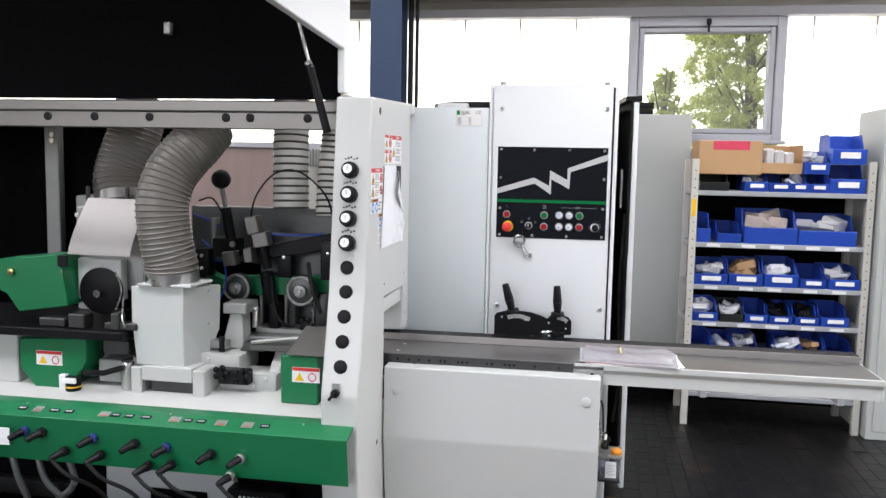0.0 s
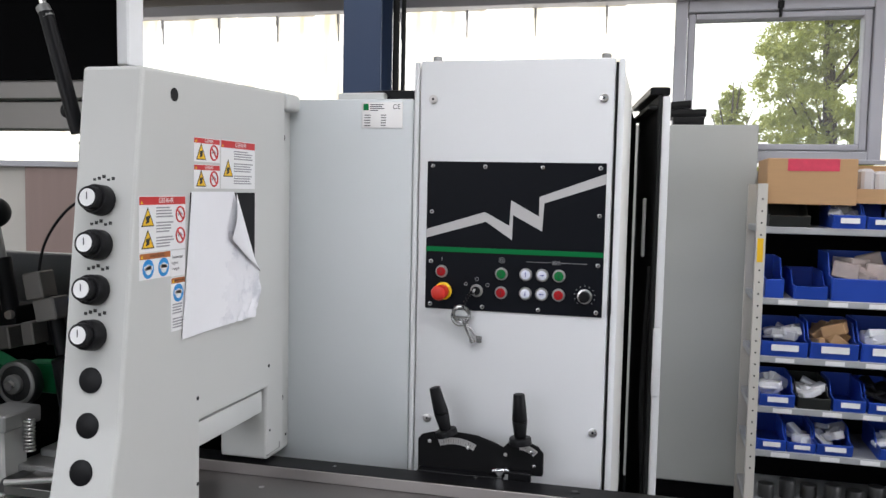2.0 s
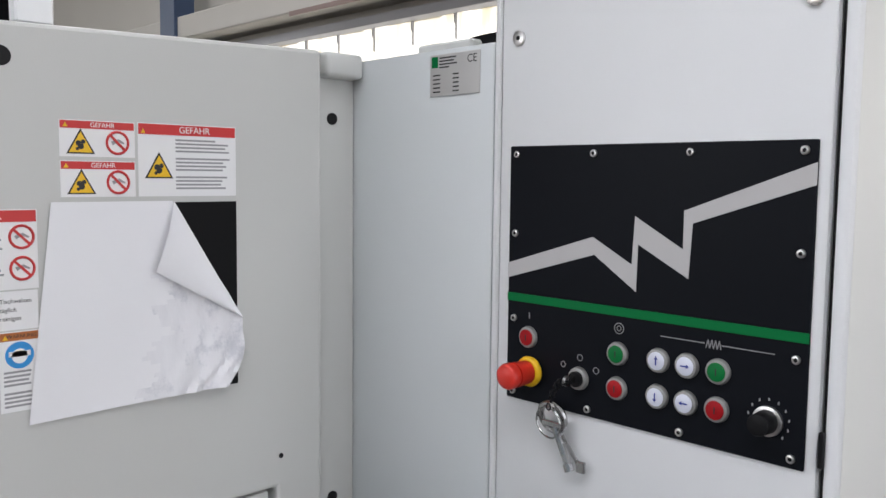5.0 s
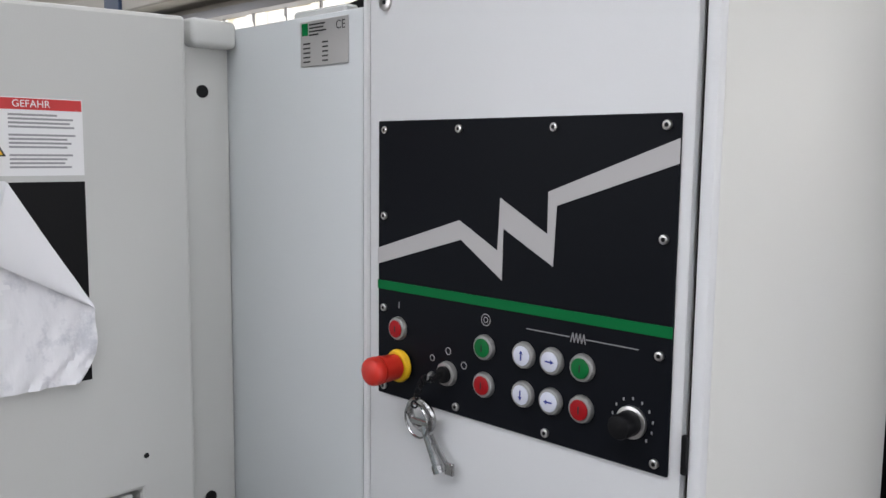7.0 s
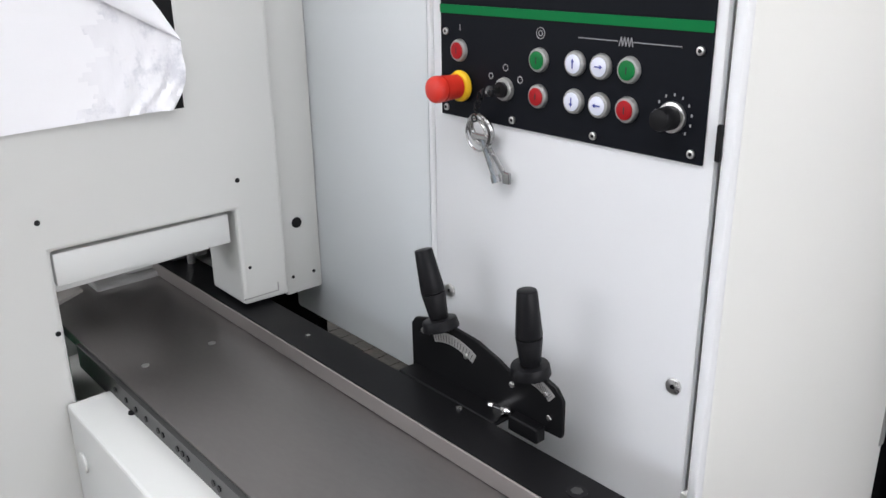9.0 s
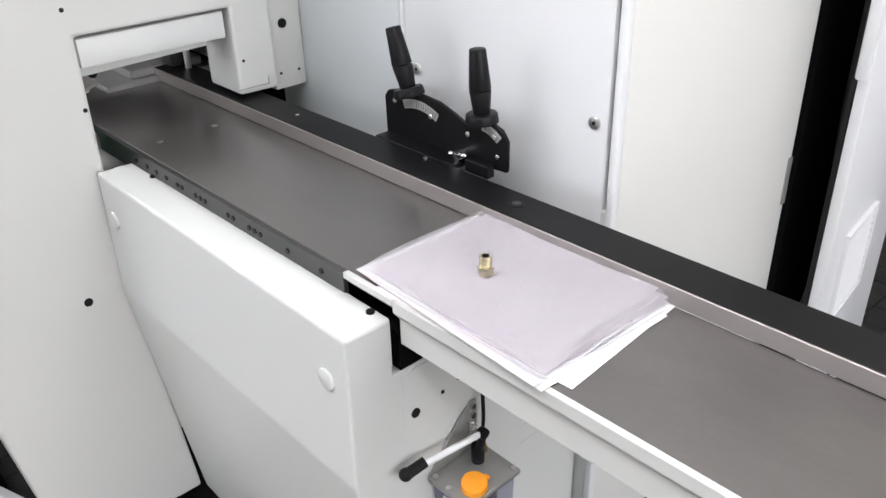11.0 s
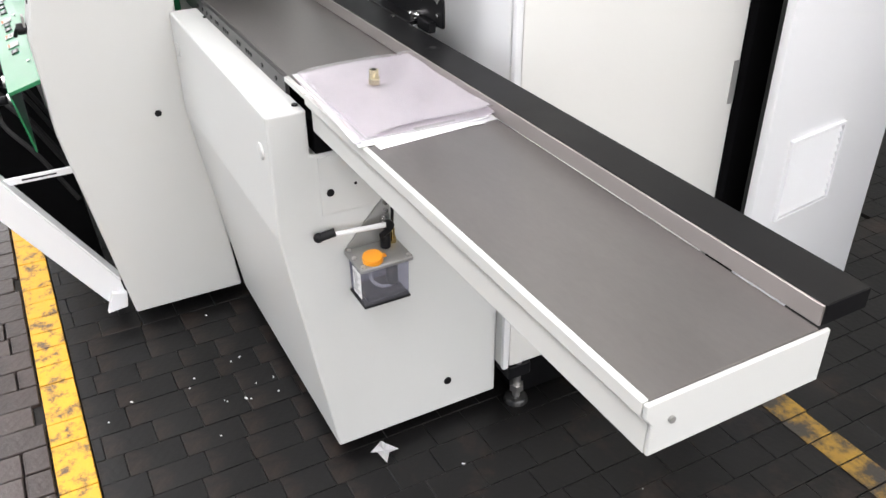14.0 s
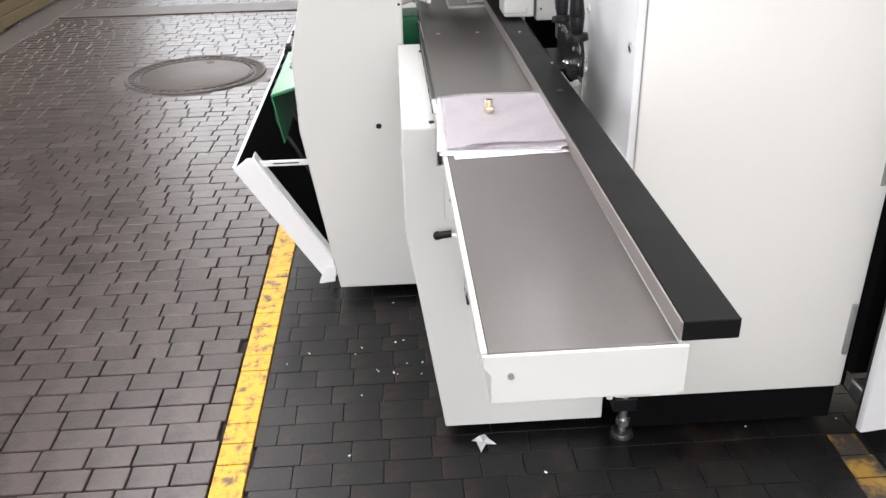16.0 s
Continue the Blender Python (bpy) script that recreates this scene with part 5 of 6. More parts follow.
for k, (x, w, dark) in enumerate(((-1.60, 0.030, 1), (-1.545, 0.032, 0), (-1.487, 0.034, 1), (-1.436, 0.030, 1), (-1.313, 0.036, 0), (-1.274, 0.028, 1), (-1.228, 0.030, 1), (-1.172, 0.034, 1), (-1.074, 0.036, 0), (-1.031, 0.028, 1), (-0.987, 0.030, 1), (-0.921, 0.036, 0), (-0.835, 0.036, 0), (-0.779, 0.030, 1))):
    h = 0.018 if dark else 0.028
    p = part("name_plate", moved(box(B(), x - w / 2, x + w / 2, -h / 2, h / 2, 0.0, 0.0022, 0.0005), TOPN), BLACKP if dark else DULL, gp)
    part("plate_bar", moved(box(B(), x - w * 0.36, x + w * 0.36, -h * (0.22 if dark else 0.42), h * (0.22 if dark else -0.26), 0.0022, 0.0027), TOPN), GREYINK if dark else BROWNP, p)
for x in (-1.60, -1.10, -0.665):
    part("panel_screw", moved(cyl(B(), (x, 0.024, 0.0), (x, 0.024, 0.003), 0.004, seg=10), TOPN), BRIGHT, gp)
part("side_sign", box(B(), -1.74, -1.618, 2.498, 2.503, 0.592, 0.648, 0.001), STICKER, gp, "white sign with unreadable marks")

# space below the switch panel
ub = thing("machine_lower_bay", (-1.5, 2.7, 0.1), "open lower bay of the machine with cables and a terminal strip", "machine bay")
# near-black back and opening block paint the shade of the open bay
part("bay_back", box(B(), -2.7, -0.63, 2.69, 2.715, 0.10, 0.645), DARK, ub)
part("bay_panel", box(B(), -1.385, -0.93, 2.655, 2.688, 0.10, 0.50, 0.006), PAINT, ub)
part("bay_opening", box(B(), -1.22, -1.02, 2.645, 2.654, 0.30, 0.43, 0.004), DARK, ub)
part("bay_rail", box(B(), -2.7, -1.50, 2.62, 2.66, 0.375, 0.43, 0.004), DARKSTEEL, ub)
ts = part("terminal_strip", box(B(), -0.93, -0.74, 2.60, 2.66, 0.405, 0.47, 0.003), BLACKP, ub, "black terminal strip with pale pins")
for r in range(2):
    for k in range(9):
        part("terminal_pin", cyl(B(), (-0.885 + 0.0145 * k, 2.5995, 0.447 - 0.018 * r), (-0.885 + 0.0145 * k, 2.593, 0.447 - 0.018 * r), 0.0042, seg=10), STICKER, ts)
for x0, x1 in ((-1.70, -1.62), (-1.50, -1.56), (-1.60, -1.45)):
    part("cable", tube(B(), smooth_path([(x0, 2.60, 0.56), (x0 + 0.05, 2.58, 0.45), (x1, 2.60, 0.33), (x1 + 0.02, 2.62, 0.12)], 6), 0.011, 10), MIDGREY, ub, "grey flexible conduit")
# drop-down front cover, open
fc = thing("drop_down_cover", (-1.6, 2.6, 0.04), "white sheet steel front cover folded open", "machine cover")
part("cover_sheet", prism(B(), [(2.612, 0.052), (2.362, 0.452), (2.366, 0.455), (2.616, 0.056)], "x", -2.6, -0.532), PAINT_W, fc)
part("end_flange", prism(B(), [(2.612, 0.052), (2.362, 0.452), (2.408, 0.488), (2.424, 0.487), (2.640, 0.128), (2.648, 0.066)], "x", -0.535, -0.531, 0.001, 1), PAINT_W, fc)
part("flange_return", prism(B(), [(2.424, 0.487), (2.640, 0.128), (2.643, 0.130), (2.427, 0.489)], "x", -0.585, -0.535), PAINT_W, fc)
part("corner_block", prism(B(), [(2.590, 0.050), (2.642, 0.056), (2.648, 0.098), (2.612, 0.106)], "x", -0.53, -0.512, 0.001, 1), PAINT_W, fc)
part("stay_arm", box(B(), -0.565, -0.559, 2.43, 2.70, 0.448, 0.466, 0.001), PAINT_W, fc, "white slotted stay arm")
# thin black strip stands for the shaded slot
part("arm_slot", box(B(), -0.5588, -0.5582, 2.48, 2.56, 0.455, 0.459), BLACKP, fc)
part("top_lip", box(B(), -2.6, -0.537, 2.360, 2.370, 0.4555, 0.459), PAINT_W, fc)
part("inner_lining", prism(B(), [(2.622, 0.062), (2.372, 0.462), (2.375, 0.464), (2.625, 0.064)], "x", -2.6, -0.537), DARK, fc, "near-black sheet along the inside of the cover")


def ribbed_hose(name, pts, r, mat, label, pitch=0.016, ring=True):
    t = thing(name, pts[-1], label, "hose")
    ps = smooth_path(pts, 24)
    part("hose_wall", tube(B(), ps, r, 28), mat, t)
    bm = B(); acc, last = 0.0, ps[0]
    for a, b in zip(ps, ps[1:]):
        acc += (b - a).length
        if acc >= pitch:
            acc = 0.0
            torus(bm, b, b - a, r * 1.0, 0.0042, 28, 5)
    tagged(part("wire_spiral", bm, WIRE if mat is HOSEW else mat, t), kind="stuff")
    if ring:
        d = (ps[-1] - ps[-3]).normalized()
        part("hose_clamp", cyl(B(), ps[-1] - d * 0.035, ps[-1] + d * 0.004, r * 1.05, seg=28), BRIGHT, t, "bright steel hose clamp")


ribbed_hose("suction_hose", [(-1.175, 3.03, 1.63), (-1.205, 2.96, 1.555), (-1.262, 2.90, 1.46), (-1.282, 2.87, 1.35), (-1.270, 2.872, 1.22), (-1.258, 2.88, 1.15), (-1.256, 2.885, 1.085)], 0.088, HOSE, "grey ribbed suction hose bent down to a chip hood")
ribbed_hose("suction_hose", [(-1.56, 3.25, 1.74), (-1.585, 3.22, 1.60), (-1.62, 3.18, 1.45), (-1.60, 3.15, 1.335)], 0.098, HOSE, "grey ribbed suction hose in the dark rear")
ribbed_hose("suction_hose", [(-0.962, 3.28, 1.76), (-0.960, 3.26, 1.55), (-0.955, 3.25, 1.33)], 0.066, HOSEW, "pale ribbed suction hose with dark wire spiral", 0.021, False)
ribbed_hose("suction_hose", [(-0.775, 3.30, 1.76), (-0.795, 3.28, 1.50), (-0.80, 3.25, 1.30)], 0.055, HOSEW, "pale ribbed suction hose beside the housing", 0.021, False)
# chip hood under the front hose
ch = thing("chip_hood", (-1.25, 2.9, 0.72), "light grey tapered sheet metal chip hood", "chip hood")
bm = B()
top = [bm.verts.new(p) for p in ((-1.374, 2.815, 1.070), (-1.180, 2.815, 1.072), (-1.122, 2.985, 1.062), (-1.350, 2.985, 1.062))]
mid = [bm.verts.new(p) for p in ((-1.372, 2.812, 0.95), (-1.182, 2.812, 0.95), (-1.128, 2.985, 0.90), (-1.350, 2.985, 0.90))]
low = [bm.verts.new(p) for p in ((-1.358, 2.815, 0.798), (-1.180, 2.815, 0.790), (-1.155, 2.93, 0.795), (-1.340, 2.95, 0.800))]
for a, b in ((top, mid), (mid, low)):
    for k in range(4):
        bm.faces.new((a[k], b[k], b[(k + 1) % 4], a[(k + 1) % 4]))
bm.faces.new(top[::-1]); bm.faces.new(low)
bmesh.ops.recalc_face_normals(bm, faces=bm.faces)
bmesh.ops.bevel(bm, geom=list(bm.edges), offset=0.003, segments=1, affect="EDGES")
part("hood_body", bm, PAINT, ch, smooth=False)
part("hood_flange", box(B(), -1.345, -1.145, 2.80, 2.97, 1.0725, 1.082, 0.003), PAINT, ch)
for z in (1.045, 0.93, 0.82):
    part("rivet", cyl(B(), (-1.145, 2.93, z), (-1.137, 2.925, z), 0.005, seg=10), BRIGHT, ch)
part("pedestal", box(B(), -1.333, -1.145, 2.80, 2.96, 0.745, 0.796, 0.003), CAST, ch)
# solid dark block paints the shade inside the outlet
part("pedestal_mouth", box(B(), -1.31, -1.16, 2.83, 2.96, 0.692, 0.7445), DARKSTEEL, ch, "dark solid block standing for the shaded chip outlet")
part("pedestal_cheek", box(B(), -1.372, -1.334, 2.80, 2.99, 0.69, 0.79, 0.003), CAST, ch)
part("pedestal_cheek", box(B(), -1.144, -1.10, 2.80, 2.99, 0.69, 0.79, 0.003), CAST, ch)
# spindle head with curved guard and saw-like disc
sp = thing("spindle_head", (-1.55, 2.98, 0.92), "grey spindle head with curved bright guard and dark disc", "spindle head")
part("head_block", box(B(), -1.665, -1.40, 2.95, 3.15, 1.03, 1.33, 0.006), DULL, sp)
bm = B()
rows = []
for j in range(11):
    a = j / 10
    y = 2.955 - 0.085 * math.sin(a * 1.45)
    z = 1.362 - 0.198 * a
    sh = -0.032 * a
    rows.append([bm.verts.new((x + sh, y, z)) for x in (-1.618, -1.378)])
for a, b in zip(rows, rows[1:]):
    bm.faces.new((a[0], b[0], b[1], a[1]))
bmesh.ops.solidify(bm, geom=bm.faces, thickness=0.003)
part("curved_guard", bm, GUARDM, sp, "curved bright guard sheet")
part("face_plate", box(B(), -1.634, -1.464, 2.905, 2.949, 1.0, 1.147, 0.003), PAINT, sp)
part("disc", cyl(B(), (-1.535, 2.90, 1.035), (-1.535, 2.888, 1.035), 0.083, seg=40, bevel=0.002), BLACKM, sp, "dark round disc")
part("spindle_nut", cyl(B(), (-1.535, 2.888, 1.028), (-1.535, 2.862, 1.028), 0.015, seg=6), CHROME, sp)
bm = B(); tube(bm, smooth_path([(-1.478, 2.89, 1.11), (-1.452, 2.885, 1.04), (-1.475, 2.885, 0.97)], 6), 0.003, 6); part("disc_cover_wire", bm, BRIGHT, sp)
for x, z in ((-1.40, 1.13), (-1.40, 1.30), (-1.66, 1.30)):
    part("head_screw", cyl(B(), (x + 0.005, 2.949, z), (x + 0.005, 2.94, z), 0.009, seg=12), BRIGHT, sp)
part("vertical_slide", box(B(), -1.40, -1.352, 2.96, 3.06, 1.04, 1.25, 0.004), PAINT, sp)
part("rear_column", box(B(), -1.80, -1.70, 3.15, 3.28, 0.9, 1.36, 0.006), DULL, sp)
for x in (-1.68, -1.52):
    part("oil_nipple", cyl(B(), (x, 3.05, 1.33), (x, 3.05, 1.40), 0.008, seg=10), DARKSTEEL, sp)
g1 = thing("green_guard_box", (-1.76, 2.86, 0.95), "open green sheet metal guard box", "guard")
part("guard_sheet", prism(B(), [(-1.894, 1.142), (-1.655, 1.168), (-1.627, 0.985), (-1.818, 0.956), (-1.866, 1.02), (-1.895, 1.03)], "y", 2.83, 2.95, 0.003, 1), GREEN, g1)
part("guard_hinge", box(B(), -1.658, -1.620, 2.822, 2.832, 1.125, 1.165, 0.002), BLACKP, g1)
part("guard_bolt", cyl(B(), (-1.838, 2.829, 1.10), (-1.838, 2.815, 1.10), 0.012, seg=14, bevel=0.002), BRASS, g1)
part("dark_table", box(B(), -2.65, -1.38, 2.76, 3.2, 0.885, 0.915, 0.003), BLACKM, mc, "black oiled machine table")
part("bed_block", box(B(), -2.65, -1.82, 2.82, 3.2, 0.70, 0.884, 0.004), CAST, mc)
g2 = thing("green_guard_box", (-1.66, 2.8, 0.665), "tapered green guard box with a danger label", "guard")
part("guard_sheet", prism(B(), [(-1.797, 0.866), (-1.538, 0.880), (-1.540, 0.798), (-1.613, 0.694), (-1.735, 0.690), (-1.798, 0.762)], "y", 2.80, 2.92, 0.003, 1), GREEN, g2)
g3 = thing("green_guard_box", (-0.76, 2.8, 0.70), "green guard box beside the end housing", "guard")
part("guard_sheet", box(B(), -0.826, -0.697, 2.80, 2.95, 0.70, 0.862, 0.003), GREEN, g3)
part("chute_sheet", prism(B(), [(2.79, 0.868), (2.98, 0.925), (2.98, 0.930), (2.79, 0.873)], "x", -0.80, -0.66), ALU, g3, "bright sloping sheet")
for x0, x1, z0, z1 in ((-1.732, -1.632, 0.777, 0.828), (-0.786, -0.690, 0.775, 0.826)):
    st = thing("danger_sticker", ((x0 + x1) / 2, 2.799, z0), "small white danger sticker with red heading on green metal", "label")
    part("sheet", box(B(), x0, x1, 2.7985, 2.7998, z0, z1), STICKER, st)
    part("heading_band", box(B(), x0 + 0.001, x1 - 0.001, 2.7978, 2.7986, z1 - 0.012, z1 - 0.001), REDP, st)
    part("yellow_sign", prism(B(), [(x0 + 0.010, z0 + 0.005), (x0 + 0.042, z0 + 0.005), (x0 + 0.026, z0 + 0.034)], "y", 2.7978, 2.7986), YELLOW, st)
    bm = B(); torus(bm, (x1 - 0.026, 2.798, z0 + 0.019), (0, 1, 0), 0.013, 0.0018, 20, 5); part("ban_ring", bm, REDP, st)
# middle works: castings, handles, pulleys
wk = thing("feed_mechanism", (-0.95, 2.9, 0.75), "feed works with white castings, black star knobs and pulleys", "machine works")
part("casting", box(B(), -1.10, -0.955, 2.76, 2.93, 0.795, 0.862, 0.008, 2), CAST, wk)
part("casting_column", prism(B(), [(-1.065, 0.862), (-0.985, 0.862), (-0.988, 1.01), (-1.025, 1.01)], "y", 2.86, 2.93, 0.004, 1), CAST, wk)
part("column_cap", box(B(), -1.05, -0.965, 2.84, 2.95, 0.985, 1.022, 0.004), DULL, wk)
part("slide_plate", box(B(), -1.00, -0.76, 2.90, 3.14, 0.868, 0.900, 0.003), DULL, wk)
part("bright_slide", box(B(), -0.98, -0.78, 2.96, 3.12, 0.9005, 0.918, 0.002), DULL, wk)
part("front_block", box(B(), -1.02, -0.825, 2.755, 2.87, 0.748, 0.806, 0.006, 2), CAST, wk)
# near-black block paints the shade under the front block
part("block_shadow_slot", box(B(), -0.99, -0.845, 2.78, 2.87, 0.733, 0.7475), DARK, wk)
part("tray_cheek", prism(B(), [(2.72, 0.700), (3.0, 0.725), (3.0, 0.862), (2.86, 0.862), (2.78, 0.79)], "x", -0.868, -0.830, 0.004, 1), CAST, wk)
part("tray_cheek", prism(B(), [(2.78, 0.700), (3.0, 0.722), (3.0, 0.84), (2.80, 0.80)], "x", -1.098, -1.03, 0.004, 1), CAST, wk)
for x, y, z in ((-1.115, 2.755, 0.815), (-1.000, 2.735, 0.812), (-0.765, 2.90, 0.955), (-0.93, 2.735, 0.805)):
    bm = B(); cyl(bm, (x, y, z), (x, y - 0.03, z), 0.012, seg=12)
    for k in range(5):
        a = 2 * math.pi * k / 5
        ball(bm, (x + 0.019 * math.cos(a), y - 0.022, z + 0.019 * math.sin(a)), 0.010, 10)
    part("star_knob", bm, BLACKP, wk, "black star knob")
part("clamp_block", box(B(), -1.01, -0.905, 2.715, 2.754, 0.775, 0.825, 0.004), BLACKP, wk)
for x, r in ((-1.064, 0.052), (-0.822, 0.056)):
    y0 = 2.985
    bm = B(); cyl(bm, (x, y0, 1.052), (x, y0 + 0.03, 1.052), r, seg=36, bevel=0.003); pu = part("pulley", bm, DARKSTEEL, wk, "dark grey pulley wheel")
    bm = B(); torus(bm, (x, y0, 1.052), (0, 1, 0), r * 0.88, 0.005, 32, 8); part("pulley_rim", bm, DULL, pu)
    part("pulley_hub", cyl(B(), (x, y0, 1.052), (x, y0 - 0.015, 1.052), 0.022, seg=20, bevel=0.002), DULL, pu)
    part("pulley_nut", cyl(B(), (x, y0 - 0.015, 1.052), (x, y0 - 0.024, 1.052), 0.011, seg=6), BRIGHT, pu)
part("green_arm", prism(B(), [(-1.21, 1.10), (-1.14, 1.072), (-1.10, 1.085), (-0.72, 1.105), (-0.70, 1.04), (-1.00, 1.02), (-1.20, 1.02)], "y", 3.04, 3.10, 0.003, 1), GREEN, wk, "green swing arm")
part("dark_carrier", box(B(), -1.02, -0.66, 3.10, 3.22, 0.93, 1.24, 0.006), MIDGREY, wk)
for x in (-1.00, -0.905, -0.80, -0.72):
    part("guide_rod", cyl(B(), (x, 3.06, 0.90), (x, 3.06, 1.10), 0.007, seg=10), BRIGHT, wk)
# near-black block paints the shade between the guide rods
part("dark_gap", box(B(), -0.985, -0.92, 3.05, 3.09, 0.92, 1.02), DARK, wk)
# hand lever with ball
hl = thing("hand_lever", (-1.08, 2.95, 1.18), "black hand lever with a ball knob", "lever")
part("ball_knob", ball(B(), (-1.100, 2.945, 1.441), 0.034, 24), BLACKP, hl)
part("lever_arm", tube(B(), [(-1.098, 2.947, 1.41), (-1.083, 2.95, 1.33)], 0.009, 12), DULL, hl)
part("lever_sleeve", tube(B(), [(-1.086, 2.95, 1.34), (-1.066, 2.95, 1.225)], 0.019, 14), BLACKP, hl)
part("lever_boss", box(B(), -1.135, -1.045, 2.94, 3.02, 1.165, 1.235, 0.008, 2), BLACKP, hl)
part("boss_bolt", cyl(B(), (-1.055, 2.94, 1.215), (-1.055, 2.928, 1.215), 0.010, seg=6), BRIGHT, hl)
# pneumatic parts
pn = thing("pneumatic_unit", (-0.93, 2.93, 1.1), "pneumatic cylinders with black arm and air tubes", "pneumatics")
part("black_arm", prism(B(), [(-0.95, 1.165), (-0.93, 1.215), (-0.64, 1.275), (-0.64, 1.225), (-0.80, 1.185)], "y", 2.97, 3.01, 0.004, 1), BLACKP, pn)
for x, z, w, h, tilt in ((-0.945, 1.235, 0.055, 0.05, 12), (-0.975, 1.285, 0.045, 0.06, 12), (-1.06, 1.165, 0.045, 0.05, 8), (-0.99, 1.18, 0.03, 0.05, 8)):
    m = Matrix.Translation((x, 2.93, z)) @ Matrix.Rotation(radians(-tilt), 4, "Y")
    part("cylinder_block", moved(box(B(), -w / 2, w / 2, -0.02, 0.03, -h / 2, h / 2, 0.003), m), ALU, pn)
part("black_cylinder", tube(B(), [(-0.965, 2.96, 1.25), (-0.935, 2.96, 1.13)], 0.017, 14), BLACKP, pn)
part("black_cylinder", tube(B(), [(-0.94, 2.96, 1.12), (-0.925, 2.97, 1.00)], 0.024, 14), BLACKP, pn)
part("valve", cyl(B(), (-1.15, 3.0, 1.18), (-1.15, 3.0, 1.30), 0.016, seg=14), DULL, pn)
part("valve", cyl(B(), (-0.70, 3.0, 1.19), (-0.70, 3.0, 1.27), 0.016, seg=14), DARKSTEEL, pn)
for pts, mat in (([(-1.00, 2.95, 1.26), (-0.98, 2.96, 1.38), (-0.91, 2.97, 1.465), (-0.82, 2.97, 1.47), (-0.73, 2.98, 1.39), (-0.70, 3.0, 1.27)], BLACKP), ([(-1.22, 3.02, 1.36), (-1.16, 3.0, 1.37), (-1.11, 2.99, 1.31)], BLACKP), ([(-1.24, 3.02, 1.31), (-1.17, 3.0, 1.29), (-1.12, 2.99, 1.27)], BLUEBIN), ([(-0.98, 2.95, 1.255), (-0.86, 2.97, 1.25), (-0.74, 2.99, 1.255)], BLUEBIN), ([(-1.22, 2.99, 1.19), (-1.13, 2.97, 1.15), (-1.06, 2.95, 1.16)], BLUEBIN), ([(-1.20, 3.0, 1.22), (-1.13, 2.96, 1.185), (-1.05, 2.94, 1.17)], BLUEBIN)):
    part("air_tube", tube(B(), smooth_path(pts, 8), 0.0032, 8), mat, pn)
# small clamp and sensor in the tray
cl = thing("proximity_sensor", (-1.56, 2.79, 0.69), "small black sensor block with white connector and yellow band", "sensor")
part("sensor_body", cyl(B(), (-1.585, 2.79, 0.69), (-1.585, 2.79, 0.745), 0.026, seg=20), BLACKP, cl)
part("yellow_band", cyl(B(), (-1.585, 2.79, 0.708), (-1.585, 2.79, 0.713), 0.0268, seg=20), YELLOW, cl)
part("connector", box(B(), -1.605, -1.555, 2.755, 2.765, 0.728, 0.746, 0.002), STICKER, cl)
part("bracket", box(B(), -1.635, -1.61, 2.78, 2.80, 0.69, 0.75, 0.002), PAINT_W, cl)
cm = thing("clamping_lever", (-1.42, 2.80, 0.74), "black clamping lever on a bright post", "lever")
part("post", cyl(B(), (-1.40, 2.83, 0.69), (-1.40, 2.83, 0.80), 0.022, seg=18, bevel=0.002), BRIGHT, cm)
part("lever", tube(B(), [(-1.40, 2.80, 0.785), (-1.45, 2.76, 0.772), (-1.51, 2.74, 0.775)], 0.010, 10), BLACKP, cm)
part("stop_block", box(B(), -1.52, -1.43, 2.84, 2.92, 0.72, 0.80, 0.004), DULL, cm)
part("stop_arm", box(B(), -1.50, -1.40, 2.84, 2.90, 0.82, 0.87, 0.004), DARKSTEEL, cm)
# more of the works: brackets, bolts, a spring, cables and hoses between hood and housing
for x, y, z, w, d, h, mat in ((-1.19, 2.98, 1.14, 0.05, 0.06, 0.10, BLACKP), (-1.22, 3.0, 1.03, 0.07, 0.05, 0.09, DARKSTEEL), (-0.915, 2.96, 0.96, 0.035, 0.05, 0.09, BLACKP), (-0.87, 3.02, 1.00, 0.03, 0.04, 0.16, DARKSTEEL), (-0.76, 3.03, 0.98, 0.05, 0.04, 0.12, DARKSTEEL), (-1.00, 3.04, 1.19, 0.06, 0.05, 0.11, DARKSTEEL), (-0.90, 3.03, 1.14, 0.05, 0.05, 0.10, BLACKP), (-1.13, 2.86, 0.90, 0.05, 0.05, 0.05, CAST), (-1.055, 2.80, 0.885, 0.07, 0.04, 0.03, DULL), (-0.72, 2.98, 1.16, 0.06, 0.05, 0.13, BLACKP)):
    part("bracket", box(B(), x - w / 2, x + w / 2, y, y + d, z - h / 2, z + h / 2, 0.004, 2), mat, wk)
for x, y, z in ((-1.19, 2.978, 1.165), (-1.19, 2.978, 1.12), (-1.225, 2.998, 1.05), (-1.06, 2.752, 0.845), (-0.985, 2.752, 0.80), (-0.86, 2.752, 0.79), (-1.01, 2.752, 0.765), (-0.90, 2.752, 0.765), (-0.72, 2.978, 1.19), (-0.90, 3.028, 1.165)):
    part("cap_bolt", cyl(B(), (x, y, z), (x, y - 0.008, z), 0.0065, seg=10, bevel=0.001), BRIGHT, wk)
bm = B()
for k in range(9):
    torus(bm, (-0.955, 2.90, 0.935 + 0.008 * k), (0, 0, 1), 0.011, 0.002, 14, 6)
part("spring", bm, BRIGHT, wk)
part("slide_post", cyl(B(), (-1.035, 2.80, 0.86), (-1.035, 2.80, 0.915), 0.010, seg=14, bevel=0.002), BLACKP, wk)
